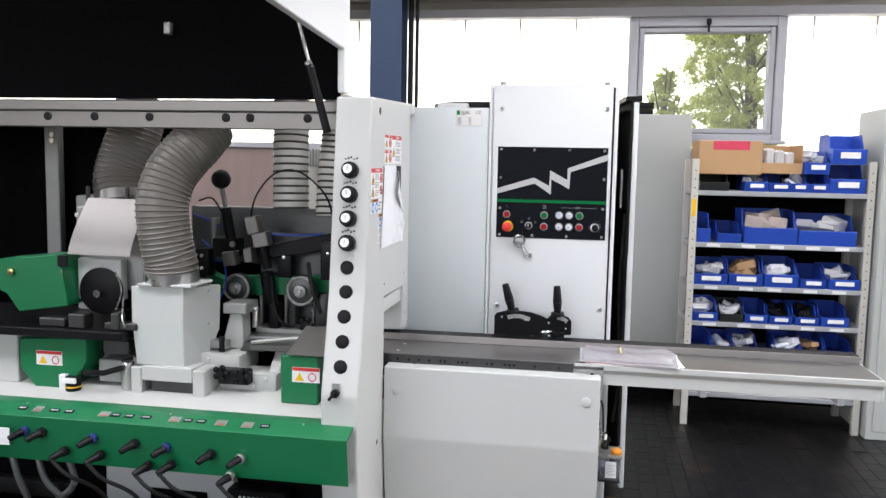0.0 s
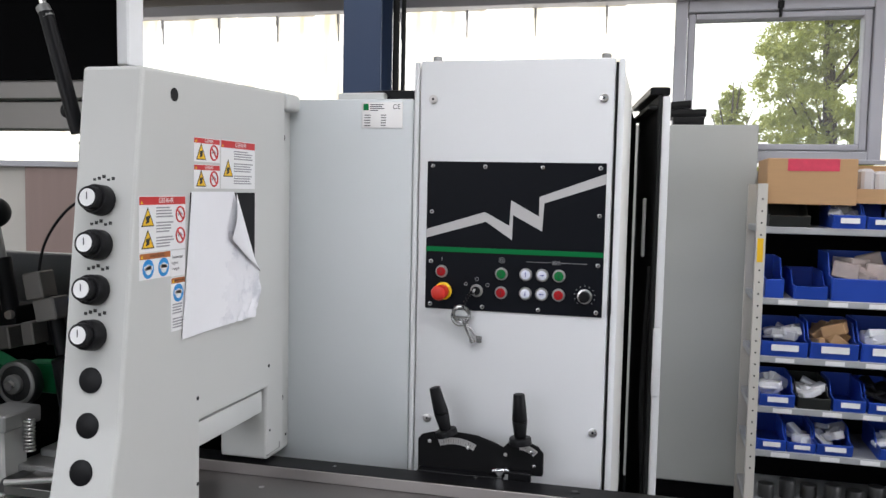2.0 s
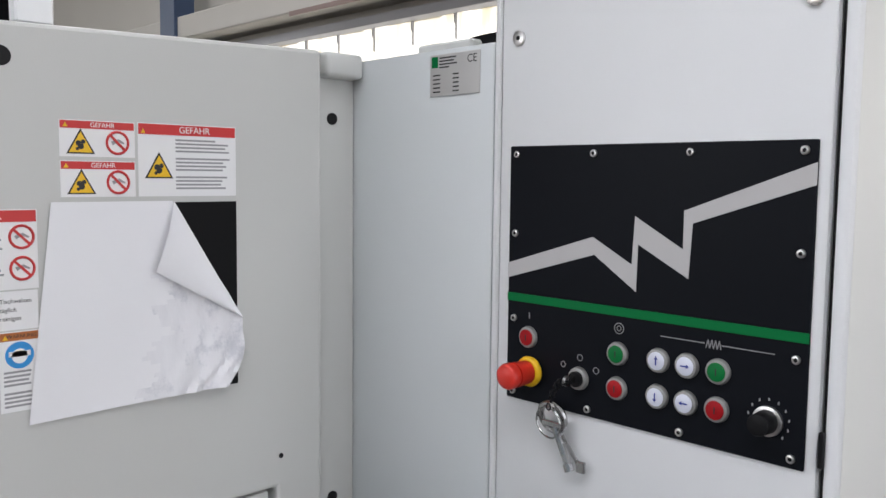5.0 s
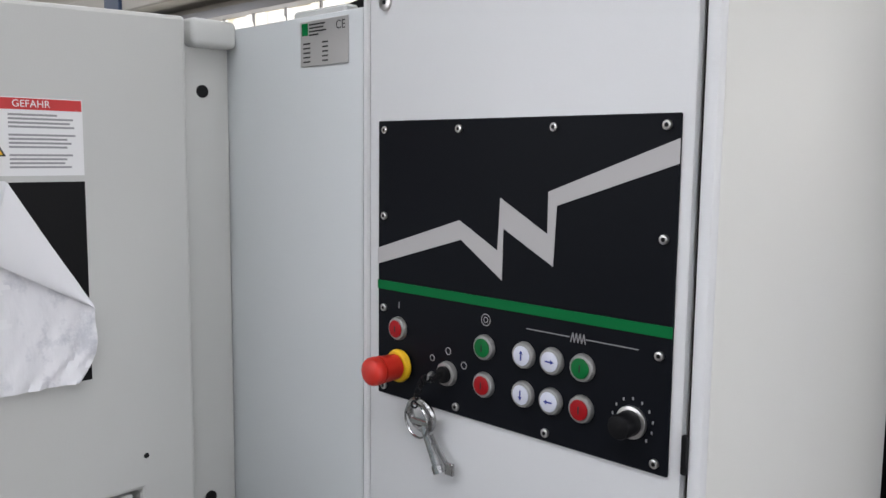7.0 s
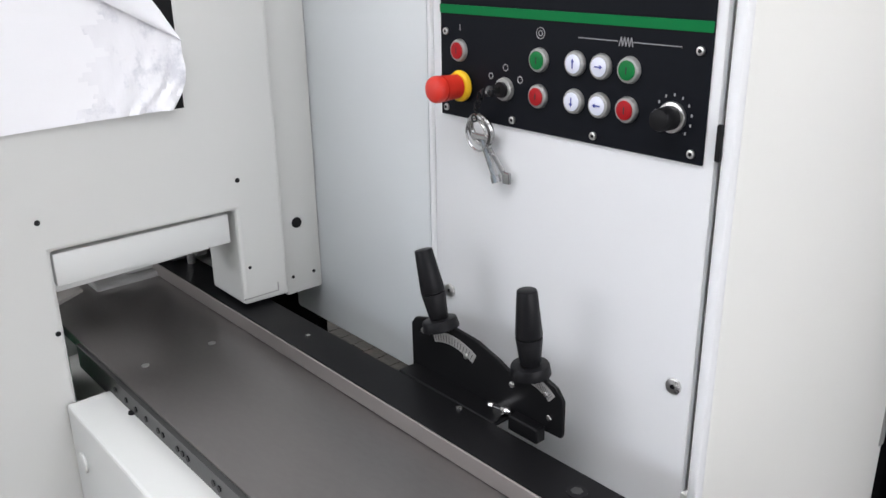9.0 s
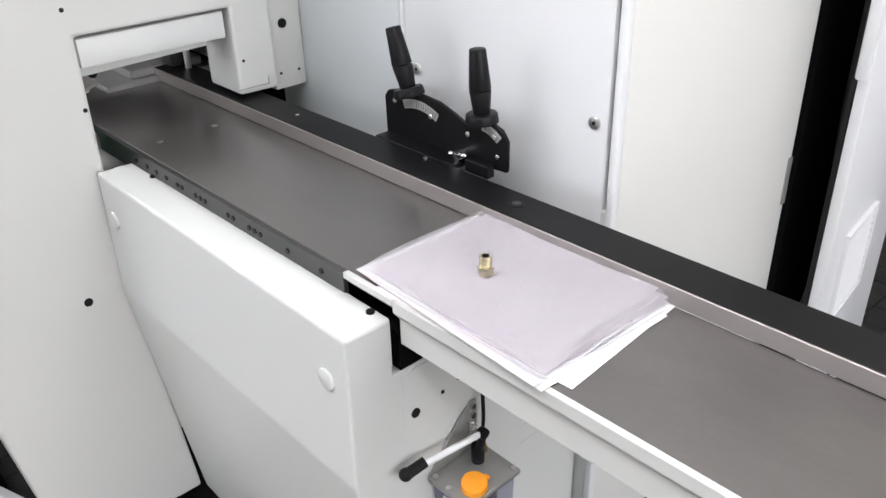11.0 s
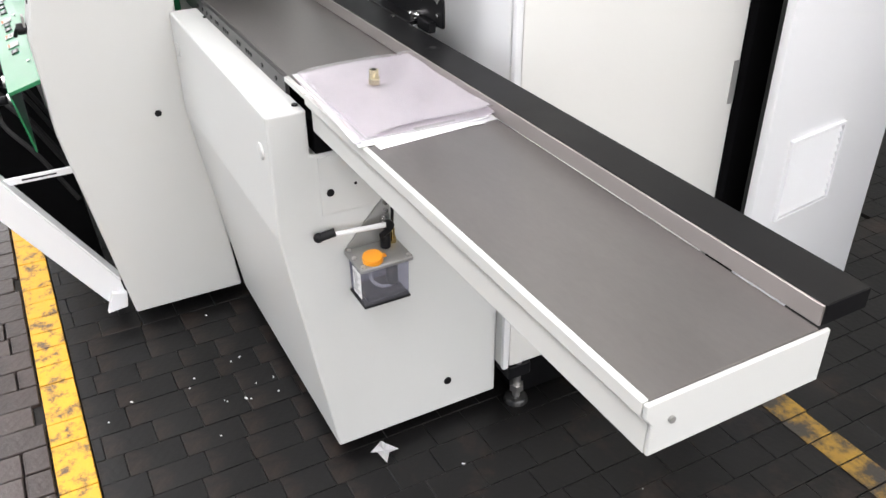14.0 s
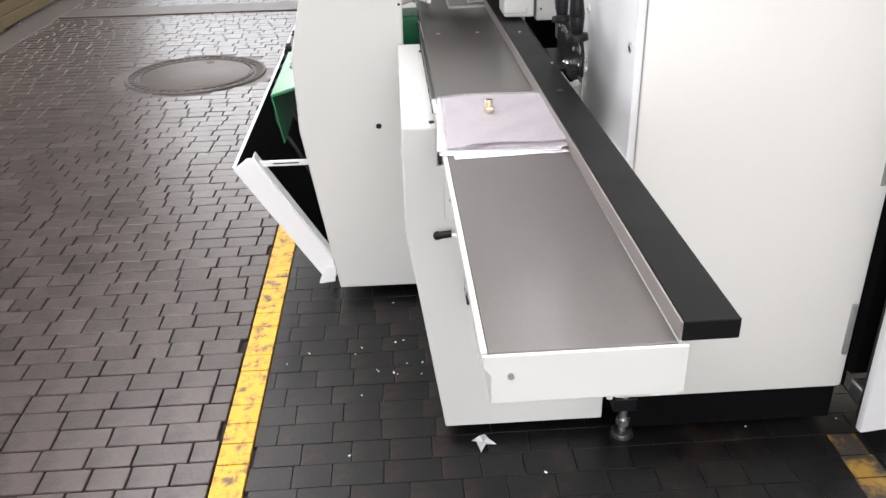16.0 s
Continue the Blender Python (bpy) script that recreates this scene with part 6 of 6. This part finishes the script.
part("adjusting_rod", tube(B(), [(-0.93, 2.80, 0.90), (-0.70, 2.84, 0.925)], 0.006, 10), BRIGHT, wk)
part("dust_scraper", prism(B(), [(-0.985, 0.862), (-0.90, 0.862), (-0.925, 0.89), (-0.965, 0.895)], "y", 2.83, 2.89, 0.003, 1), DARKSTEEL, wk)
for pts, mat, r in (([(-1.23, 3.0, 1.15), (-1.20, 2.94, 1.07), (-1.17, 2.93, 0.98), (-1.14, 2.95, 0.92)], BLACKP, 0.005), ([(-0.93, 2.98, 1.10), (-0.90, 2.94, 0.99), (-0.86, 2.93, 0.94), (-0.82, 2.98, 0.93)], BLACKP, 0.006), ([(-0.80, 3.0, 1.15), (-0.77, 2.95, 1.08), (-0.74, 2.96, 0.98)], RUBBER, 0.008), ([(-1.10, 2.97, 1.14), (-1.08, 2.93, 1.07), (-1.12, 2.93, 0.99)], BLUEBIN, 0.0032)):
    part("cable", tube(B(), smooth_path(pts, 6), r, 8), mat, wk)
# works scaled about the camera's start point: deeper, yet the same in that view
START_EYE = Vector((0.169, 0.194, 1.509))
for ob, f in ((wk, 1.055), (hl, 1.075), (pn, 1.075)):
    ob.matrix_basis = Matrix.Translation(START_EYE) @ Matrix.Scale(f, 4) @ Matrix.Translation(-START_EYE) @ ob.matrix_basis
# dark table clutter beside the spindle head
tk = thing("tool_clamp", (-1.62, 2.82, 0.915), "black clamping parts lying on the oiled machine table", "clamp")
for x, y, w, d, h in ((-1.72, 2.80, 0.10, 0.05, 0.03), (-1.60, 2.79, 0.06, 0.06, 0.05), (-1.47, 2.80, 0.12, 0.05, 0.025), (-1.44, 2.79, 0.03, 0.05, 0.06)):
    part("clamp_piece", box(B(), x, x + w, y, y + d, 0.9155, 0.9155 + h, 0.004), DARKSTEEL, tk)
part("pressure_wire", tube(B(), smooth_path([(-1.43, 2.86, 1.02), (-1.40, 2.80, 0.96), (-1.385, 2.79, 0.93)], 6), 0.0028, 6), BRIGHT, tk)
# brown board on the hall wall
bm = B(); box(bm, -3.6, -1.98, WY - 0.03, WY - 0.002, 0.4, 1.63, 0.004); structure("brown_wall_board", bm, BROWNW, "mauve-brown board on the hall wall")
wl = thing("wall_heater", (-1.75, 6.0, 1.5), "small grey finned heater on the hall wall", "heater")
part("heater_body", box(B(), -1.80, -1.66, 5.90, 6.04, 1.47, 1.60, 0.008), GREYCAB, wl)
for k in range(6):
    part("heater_fin", box(B(), -1.795 + 0.022 * k, -1.785 + 0.022 * k, 5.885, 5.8995, 1.475, 1.595), DULL, wl)

# ---- bin shelf ----
SX0, SX1, SY0, SY1 = 0.75, 1.74, 5.20, 5.62
sh = thing("bin_shelf", (1.25, 5.4, 0.0), "steel shelf rack with cream uprights full of small parts bins", "shelf rack")
for x in (SX0, SX1 - 0.038):
    for y in (SY0, SY1 - 0.038):
        u = part("upright", box(B(), x, x + 0.038, y, y + 0.004, 0.0, 1.565, 0.001), UPRIGHT, sh)
        part("upright_web", box(B(), x, x + 0.004, y + 0.0045, y + 0.038, 0.0, 1.565), UPRIGHT, sh)
        if y == SY0:
            # black discs stand for the shaded holes of the upright
            for k in range(24):
                part("upright_hole", cyl(B(), (x + 0.019, y + 0.0005, 0.35 + 0.05 * k), (x + 0.019, y - 0.0006, 0.35 + 0.05 * k), 0.004, seg=8), BLACKP, u)
part("shelf_label", box(B(), SX0 + 0.006, SX0 + 0.030, SY0 - 0.0012, SY0 - 0.0002, 1.235, 1.335), YELLOW, sh, "yellow load label")
part("side_panel", box(B(), SX1 - 0.003, SX1, SY0 + 0.04, SY1 - 0.04, 0.05, 1.56), UPRIGHT, sh)
# near-black back puts the shade inside the shelf into its colour
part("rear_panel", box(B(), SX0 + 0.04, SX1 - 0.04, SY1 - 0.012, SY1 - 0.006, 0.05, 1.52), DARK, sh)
LEV = (1.385, 1.085, 0.838, 0.622, 0.432, 0.20)
for z in LEV:
    b = part("shelf_board", box(B(), SX0 + 0.005, SX1 - 0.005, SY0 + 0.005, SY1 - 0.015, z - 0.028, z, 0.003), SHELFM, sh)
    if z < 1.3 and z > 0.3:
        for k in range(5):
            x = SX0 + 0.10 + 0.175 * k + 0.02 * ((k * 3) % 2)
            part("price_strip", box(B(), x, x + 0.075, SY0 + 0.0025, SY0 + 0.0045, z - 0.024, z - 0.006), STICKER, b)


def parts_bin(x, z, w, h, d, mat, fill=None, y=None, lab=True):
    """An open-fronted stacking bin with a low front lip."""
    y = SY0 + 0.012 if y is None else y
    bn = thing("parts_bin", (x + w / 2, y + d / 2, z), ("blue" if mat is BLUEBIN else "black") + " plastic open-fronted parts bin on the shelf", "parts bin", "bins on the shelf")
    t = 0.005
    bm = B(); box(bm, x + 0.004, x + w - 0.004, y, y + d, z, z + t); part("base", bm, mat, bn)
    for a in (x, x + w - t):
        bm = B(); prism(bm, [(y, z), (y + d, z), (y + d, z + h), (y + d * 0.36, z + h), (y + d * 0.20, z + h * 0.52), (y - 0.012, z + h * 0.50)], "x", a, a + t); part("side", bm, mat, bn)
    bm = B(); box(bm, x + t, x + w - t, y + d - t, y + d, z, z + h); part("back", bm, mat, bn)
    bm = B(); prism(bm, [(y, z), (y + t, z), (y - 0.005, z + h * 0.46), (y - 0.014, z + h * 0.50), (y - 0.017, z + h * 0.48)], "x", x + t, x + w - t); part("front_lip", bm, mat, bn)
    if lab:
        bm = B(); box(bm, x + w * 0.22, x + w * 0.80, y - 0.0185, y - 0.0165, z + h * 0.20, z + h * 0.40); part("bin_label", bm, STICKER, bn, "white bin label")
    if fill:
        rr = random.Random(int(x * 977 + z * 311))
        bm = B()
        for k in range(7):
            m = Matrix.Translation((x + w * rr.uniform(0.25, 0.75), y + d * rr.uniform(0.25, 0.7), z + h * rr.uniform(0.35, 0.8))) @ Matrix.Rotation(rr.uniform(0, 3), 4, "Z") @ Matrix.Rotation(rr.uniform(-0.7, 0.7), 4, "X")
            b2 = bmesh.ops.create_cube(bm, size=1.0)["verts"]
            bmesh.ops.transform(bm, matrix=m @ Matrix.Diagonal((w * rr.uniform(0.25, 0.5), d * 0.3, h * rr.uniform(0.1, 0.4), 1)), verts=b2)
        bmesh.ops.bevel(bm, geom=list(bm.edges), offset=0.004, segments=1, affect="EDGES")
        single("bin_contents", bm, fill, "small packed parts lying in a bin", "packed parts", "bin contents", kind="stuff")


for x, w, h, f, m_ in ((1.045, 0.125, 0.11, BAG, BLUEBIN), (1.175, 0.125, 0.10, None, BLUEBIN), (1.295, 0.095, 0.10, PAPER, BLUEBIN), (1.392, 0.105, 0.10, None, BLUEBIN), (1.500, 0.19, 0.16, None, BLUEBIN), (0.80, 0.16, 0.095, None, BLACKBIN)):
    parts_bin(x, LEV[0] + 0.001, w, h, 0.30, m_, f, None, m_ is BLUEBIN)
parts_bin(1.505, 1.548, 0.18, 0.17, 0.30, BLUEBIN)
parts_bin(1.365, 1.49, 0.13, 0.13, 0.30, BLUEBIN, BAG)
for x, w, h, f in ((0.795, 0.075, 0.16, None), (0.91, 0.13, 0.11, None), (1.055, 0.29, 0.19, TEXTILE), (1.35, 0.31, 0.17, BAG)):
    parts_bin(x, LEV[1] + 0.001, w, h, 0.34, BLUEBIN, f, None, False)
for x, w, h, f in ((0.79, 0.185, 0.13, BAG), (0.985, 0.185, 0.14, CARD), (1.18, 0.185, 0.15, PAPER), (1.375, 0.14, 0.11, None), (1.525, 0.17, 0.12, BAG)):
    parts_bin(x, LEV[2] + 0.001, w, h, 0.32, BLUEBIN, f)
for x, w, h, f, m_ in ((0.795, 0.14, 0.11, PAPER, BLUEBIN), (0.945, 0.13, 0.10, PAPER, BLACKBIN), (1.085, 0.125, 0.105, None, BLUEBIN), (1.22, 0.125, 0.10, BLACKP, BLUEBIN), (1.36, 0.13, 0.10, BLACKP, BLUEBIN), (1.50, 0.15, 0.11, None, BLUEBIN)):
    parts_bin(x, LEV[3] + 0.001, w, h, 0.30, m_, f, None, m_ is BLUEBIN)
for x, w, h, f in ((0.79, 0.12, 0.10, None), (0.915, 0.11, 0.09, PAPER), (1.03, 0.14, 0.10, BAG), (1.27, 0.13, 0.10, PAPER), (1.41, 0.13, 0.10, CARD), (1.55, 0.14, 0.10, None)):
    parts_bin(x, LEV[4] + 0.001, w, h, 0.30, BLUEBIN, f)
for k in range(9):
    part("loose_part", cyl(B(), (0.85 + 0.09 * k, 5.3 + 0.02 * (k % 3), LEV[5]), (0.85 + 0.09 * k, 5.3 + 0.02 * (k % 3), LEV[5] + 0.06 + 0.02 * (k % 2)), 0.035, seg=14, bevel=0.004), DARKSTEEL, sh)
for x0, x1, z0, z1, nm in ((0.785, 1.135, 1.520, 1.672, "closed"), (1.13, 1.36, 1.520, 1.655, "open")):
    cb = thing("cardboard_box", ((x0 + x1) / 2, 5.4, z0), nm + " brown cardboard box on top of the parts bins", "cardboard box")
    if nm == "closed":
        part("carton", box(B(), x0, x1, SY0 + 0.03, SY1 - 0.05, z0 - 0.04, z1, 0.003), CARD, cb)
        part("printed_band", box(B(), x0 + 0.08, x1 - 0.07, SY0 + 0.028, SY0 + 0.0298, z1 - 0.052, z1 - 0.002), PINK, cb, "pink printed tape")
    else:
        for a in ((x0, x0 + 0.004, SY0 + 0.05, SY1 - 0.08, z0 - 0.03, z1), (x1 - 0.004, x1, SY0 + 0.05, SY1 - 0.08, z0 - 0.03, z1), (x0 + 0.0045, x1 - 0.0045, SY1 - 0.084, SY1 - 0.08, z0 - 0.03, z1), (x0 + 0.0045, x1 - 0.0045, SY0 + 0.05, SY0 + 0.054, z0 - 0.03, z0 + 0.03), (x0 + 0.0045, x1 - 0.0045, SY0 + 0.055, SY1 - 0.085, z0 - 0.03, z0 - 0.026)):
            part("carton_wall", box(B(), *a), CARD, cb)
        for k in range(3):
            part("packed_bag", box(B(), x0 + 0.03 + 0.055 * k, x0 + 0.08 + 0.055 * k, SY0 + 0.08, SY0 + 0.20, z0, z1 - 0.02 - 0.01 * k, 0.012), BAG, cb)
# grey cabinets by the wall
gl = thing("grey_steel_cabinet", (0.5, 5.85, 0.0), "pale grey steel cabinet with dark plinth along the wall", "cabinet")
part("cabinet_body", box(B(), -0.215, 0.79, 5.662, 6.02, 0.105, 1.845, 0.005), GREYCAB, gl)
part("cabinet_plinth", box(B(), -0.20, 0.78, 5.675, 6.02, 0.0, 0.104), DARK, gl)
for k, (x0, x1, z0, tilt) in enumerate(((0.40, 0.545, 1.8455, 0), (0.38, 0.555, 1.885, 1.5), (0.36, 0.485, 1.925, 5))):
    bb = thing("black_rail", ((x0 + x1) / 2, 5.75, z0), "short black rubber-edged rail lying on the cabinet", "rail")
    m = Matrix.Translation(((x0 + x1) / 2, 5.78, z0)) @ Matrix.Rotation(radians(-tilt), 4, "Y")
    h = (x1 - x0) / 2
    part("rail_bar", moved(box(B(), -h, h, -0.10 + 0.02 * k, 0.12, 0.0, 0.020, 0.003), m), BLACKP, bb)
    part("rail_lip", moved(box(B(), -h, h, -0.104 + 0.02 * k, -0.10 + 0.02 * k, 0.012, 0.036, 0.002), m), RUBBER, bb)
gl2 = thing("grey_steel_cabinet", (-0.5, 5.85, 0.0), "pale grey steel cabinet with inset door panel", "cabinet")
part("cabinet_body", box(B(), -0.90, -0.24, 5.67, 6.02, 0.012, 1.845, 0.005), GREYCAB, gl2)
part("door_inset", box(B(), -0.84, -0.29, 5.664, 5.6695, 0.14, 1.78, 0.002), GREYCAB, gl2)
wc = thing("grey_steel_cabinet", (1.95, 5.5, 0.0), "tall pale grey steel cabinet beside the bin shelf", "cabinet")
part("cabinet_body", box(B(), 1.752, 2.55, 5.14, 5.62, 0.0, 1.86, 0.005), GREYCAB, wc)
part("door_inset", box(B(), 1.79, 2.50, 5.134, 5.1395, 0.05, 1.82, 0.002), GREYCAB, wc)

# ---- block paving, last ----
COURSE, GAP = 0.0785, 0.004
MH = (-3.35, 1.62, 0.475)


def courses(x0, x1, y0, y1, seed, start=0):
    """Blocks in courses across the gangway: rows step along x, blocks lie along y."""
    rd = random.Random(seed)
    n = int((x1 - x0) / COURSE)
    for i in range(n):
        a = x0 + i * COURSE
        y = y0 - rd.uniform(0, 0.11)
        while y < y1:
            ln = rd.choice((0.095, 0.105, 0.115, 0.125, 0.14))
            p, q = max(y, y0), min(y + ln, y1)
            if q - p > 0.02:
                yield a, p, q, rd.uniform(-0.0016, 0.0012)
            y += ln


def block_mesh(name, lx, ly, mat, c):
    bm = B()
    box(bm, -lx / 2, lx / 2, -ly / 2, ly / 2, -0.022, 0.0, c)
    me = bpy.data.meshes.new(name)
    bm.to_mesh(me)
    bm.free()
    me.materials.append(mat)
    return me


def pave(x0, x1, y0, y1, seed, mat, near, label, GAP=0.004, flat=1.0):
    own, rest, cache = 0, [], {}
    for a, p, q, dz in courses(x0, x1, y0, y1, seed):
        dz *= flat
        cx, cy = a + COURSE / 2, (p + q) / 2
        if math.hypot(cx - MH[0], cy - MH[1]) < MH[2]:
            continue
        if near(cx, cy) and own < 300:
            key = round(q - p, 3)
            if key not in cache:
                cache[key] = block_mesh("block", COURSE - GAP, q - p - GAP, mat, 0.0022 * flat)
            ob = new("block", cache[key])
            ob.matrix_basis = Matrix.Translation((cx, cy, dz)) @ Matrix.Rotation(dz * 4, 4, "X")
            ob.parent = floor
            own += 1
        else:
            rest.append((a + GAP / 2, a + COURSE - GAP / 2, p + GAP / 2, q - GAP / 2, dz))
    vs, fs = [], []
    c = 0.0022 * flat
    for u0, u1, w0, w1, dz in rest:
        k = len(vs)
        vs += [(u0, w0, dz - c), (u1, w0, dz - c), (u1, w1, dz - c), (u0, w1, dz - c), (u0 + c, w0 + c, dz), (u1 - c, w0 + c, dz), (u1 - c, w1 - c, dz), (u0 + c, w1 - c, dz), (u0, w0, -0.02), (u1, w0, -0.02), (u1, w1, -0.02), (u0, w1, -0.02)]
        fs += [(k + 4, k + 5, k + 6, k + 7)]
        for j in range(4):
            i2 = (j + 1) % 4
            fs += [(k + j, k + i2, k + 4 + i2, k + 4 + j), (k + 8 + j, k + 8 + i2, k + i2, k + j)]
    me = bpy.data.meshes.new("paving")
    me.from_pydata(vs, [], fs)
    me.materials.append(mat)
    ob = new("paving", me)
    ob.parent = floor
    tagged(ob, label, kind="stuff")


pave(-9.0, 3.2, -1.2, 2.385, 11, PAVER, lambda x, y: -1.2 < x < 0.6 and 1.78 < y, "brown-grey worn wood block paving of the gangway")
pave(-3.0, 3.2, 2.472, 4.9, 12, PAVERBLK, lambda x, y: -0.5 < x < 0.75 and y < 3.05, "oil-blackened block paving under the machine", 0.0014, 0.45)
pave(-3.0, 3.2, 4.9, 6.0, 13, PAVERBLK, lambda x, y: False, "oil-blackened block paving by the wall", 0.0014, 0.45)
# painted line: its own blocks
rd = random.Random(21)
x = -6.0
while x < 2.4:
    ln = COURSE * rd.choice((1, 1, 1, 2))
    bm = B(); box(bm, x + 0.0015, x + ln - 0.0015, 2.389, 2.468, -0.02, 0.0012 + rd.uniform(-0.0006, 0.0006), 0.0015)
    ob = finish(bm, "painted_block", LINE)
    ob.parent = floor
    x += ln
bm = B()
for k in range(14):
    a = 0.30 + 0.0785 * k
    box(bm, a + 0.002, a + 0.0765, 3.902 + rd.uniform(-0.006, 0.006), 3.978 + rd.uniform(-0.006, 0.006), 0.0008, 0.0022)
ob = structure("floor_marking", bm, LINEOLD, "worn remains of a yellow floor line")
# manhole
mhx, mhy, _ = MH
mh = thing("manhole_cover", (mhx, mhy, 0), "round cast iron manhole cover with a toothed rim", "manhole cover")
part("surround", cyl(B(), (mhx, mhy, -0.02), (mhx, mhy, -0.003), 0.515, seg=64), LIDM, mh)
part("lid", cyl(B(), (mhx, mhy, -0.02), (mhx, mhy, 0.002), 0.335, seg=64, bevel=0.003), LIDM, mh)
for a in (0.2, 3.0):
    part("lid_socket", cyl(B(), (mhx + 0.27 * math.cos(a), mhy + 0.27 * math.sin(a), 0.002), (mhx + 0.27 * math.cos(a), mhy + 0.27 * math.sin(a), 0.004), 0.028, seg=16), BARK, mh, "pale worn lifting socket")
bm = B(); torus(bm, (mhx, mhy, -0.004), (0, 0, 1), 0.420, 0.012, 64, 8); torus(bm, (mhx, mhy, -0.004), (0, 0, 1), 0.350, 0.010, 64, 8); part("frame_ring", bm, IRON, mh)
for k in range(48):
    a = 2 * math.pi * k / 48
    bm = B(); box(bm, -0.018, 0.018, -0.010, 0.010, -0.012, 0.003, 0.002); moved(bm, Matrix.Translation((mhx, mhy, 0)) @ Matrix.Rotation(a, 4, "Z") @ Matrix.Translation((0.386, 0, 0))); part("rim_tooth", bm, IRON, mh)
# far end of the gangway: timber crate, worn kerb strip and pale threshold
cr = thing("timber_crate", (-5.5, -0.5, 0.0), "olive-brown timber crate standing at the gangway's edge", "crate")
for k in range(4):
    part("plank", box(B(), -6.6, -4.55, -0.155, -0.13, 0.02 + 0.095 * k, 0.108 + 0.095 * k, 0.004), OLDWOOD, cr)
    part("plank", box(B(), -4.575, -4.55, -0.95, -0.157, 0.02 + 0.095 * k, 0.108 + 0.095 * k, 0.004), OLDWOOD, cr)
for k in range(5):
    part("top_plank", box(B(), -6.6, -4.577, -0.95 + 0.158 * k, -0.80 + 0.158 * k, 0.37, 0.39, 0.004), OLDWOOD, cr)
part("batten", box(B(), -4.75, -4.66, -0.129, -0.105, 0.012, 0.40, 0.004), OLDWOOD, cr)
bm = B(); box(bm, -9.0, -2.4, -0.10, 0.13, -0.01, 0.008, 0.003); structure("kerb_strip", bm, LIDM, "smooth worn strip beside the block paving")
bm = B(); box(bm, -5.55, -5.22, 0.132, 2.384, -0.01, 0.010, 0.003); structure("threshold", bm, LIDM, "pale threshold strip across the gangway")
# wood chips and dust specks
bm = B()
rd = random.Random(31)
for k in range(40):
    cx, cy = (rd.gauss(-0.15, 0.16), rd.gauss(2.78, 0.10)) if k < 12 else (rd.uniform(-0.9, 1.3), rd.uniform(2.5, 4.2))
    s = rd.uniform(0.0015, 0.0045)
    r = bmesh.ops.create_cube(bm, size=1.0)["verts"]
    m = Matrix.Translation((cx, cy, 0.003)) @ Matrix.Rotation(rd.uniform(0, 3), 4, "Z") @ Matrix.Diagonal((s * rd.uniform(1, 2.5), s, 0.002, 1))
    bmesh.ops.transform(bm, matrix=m, verts=r)
single("floor_chips", bm, PAPER, "scattered pale chips and dust specks on the floor", "debris", kind="stuff", smooth=False)
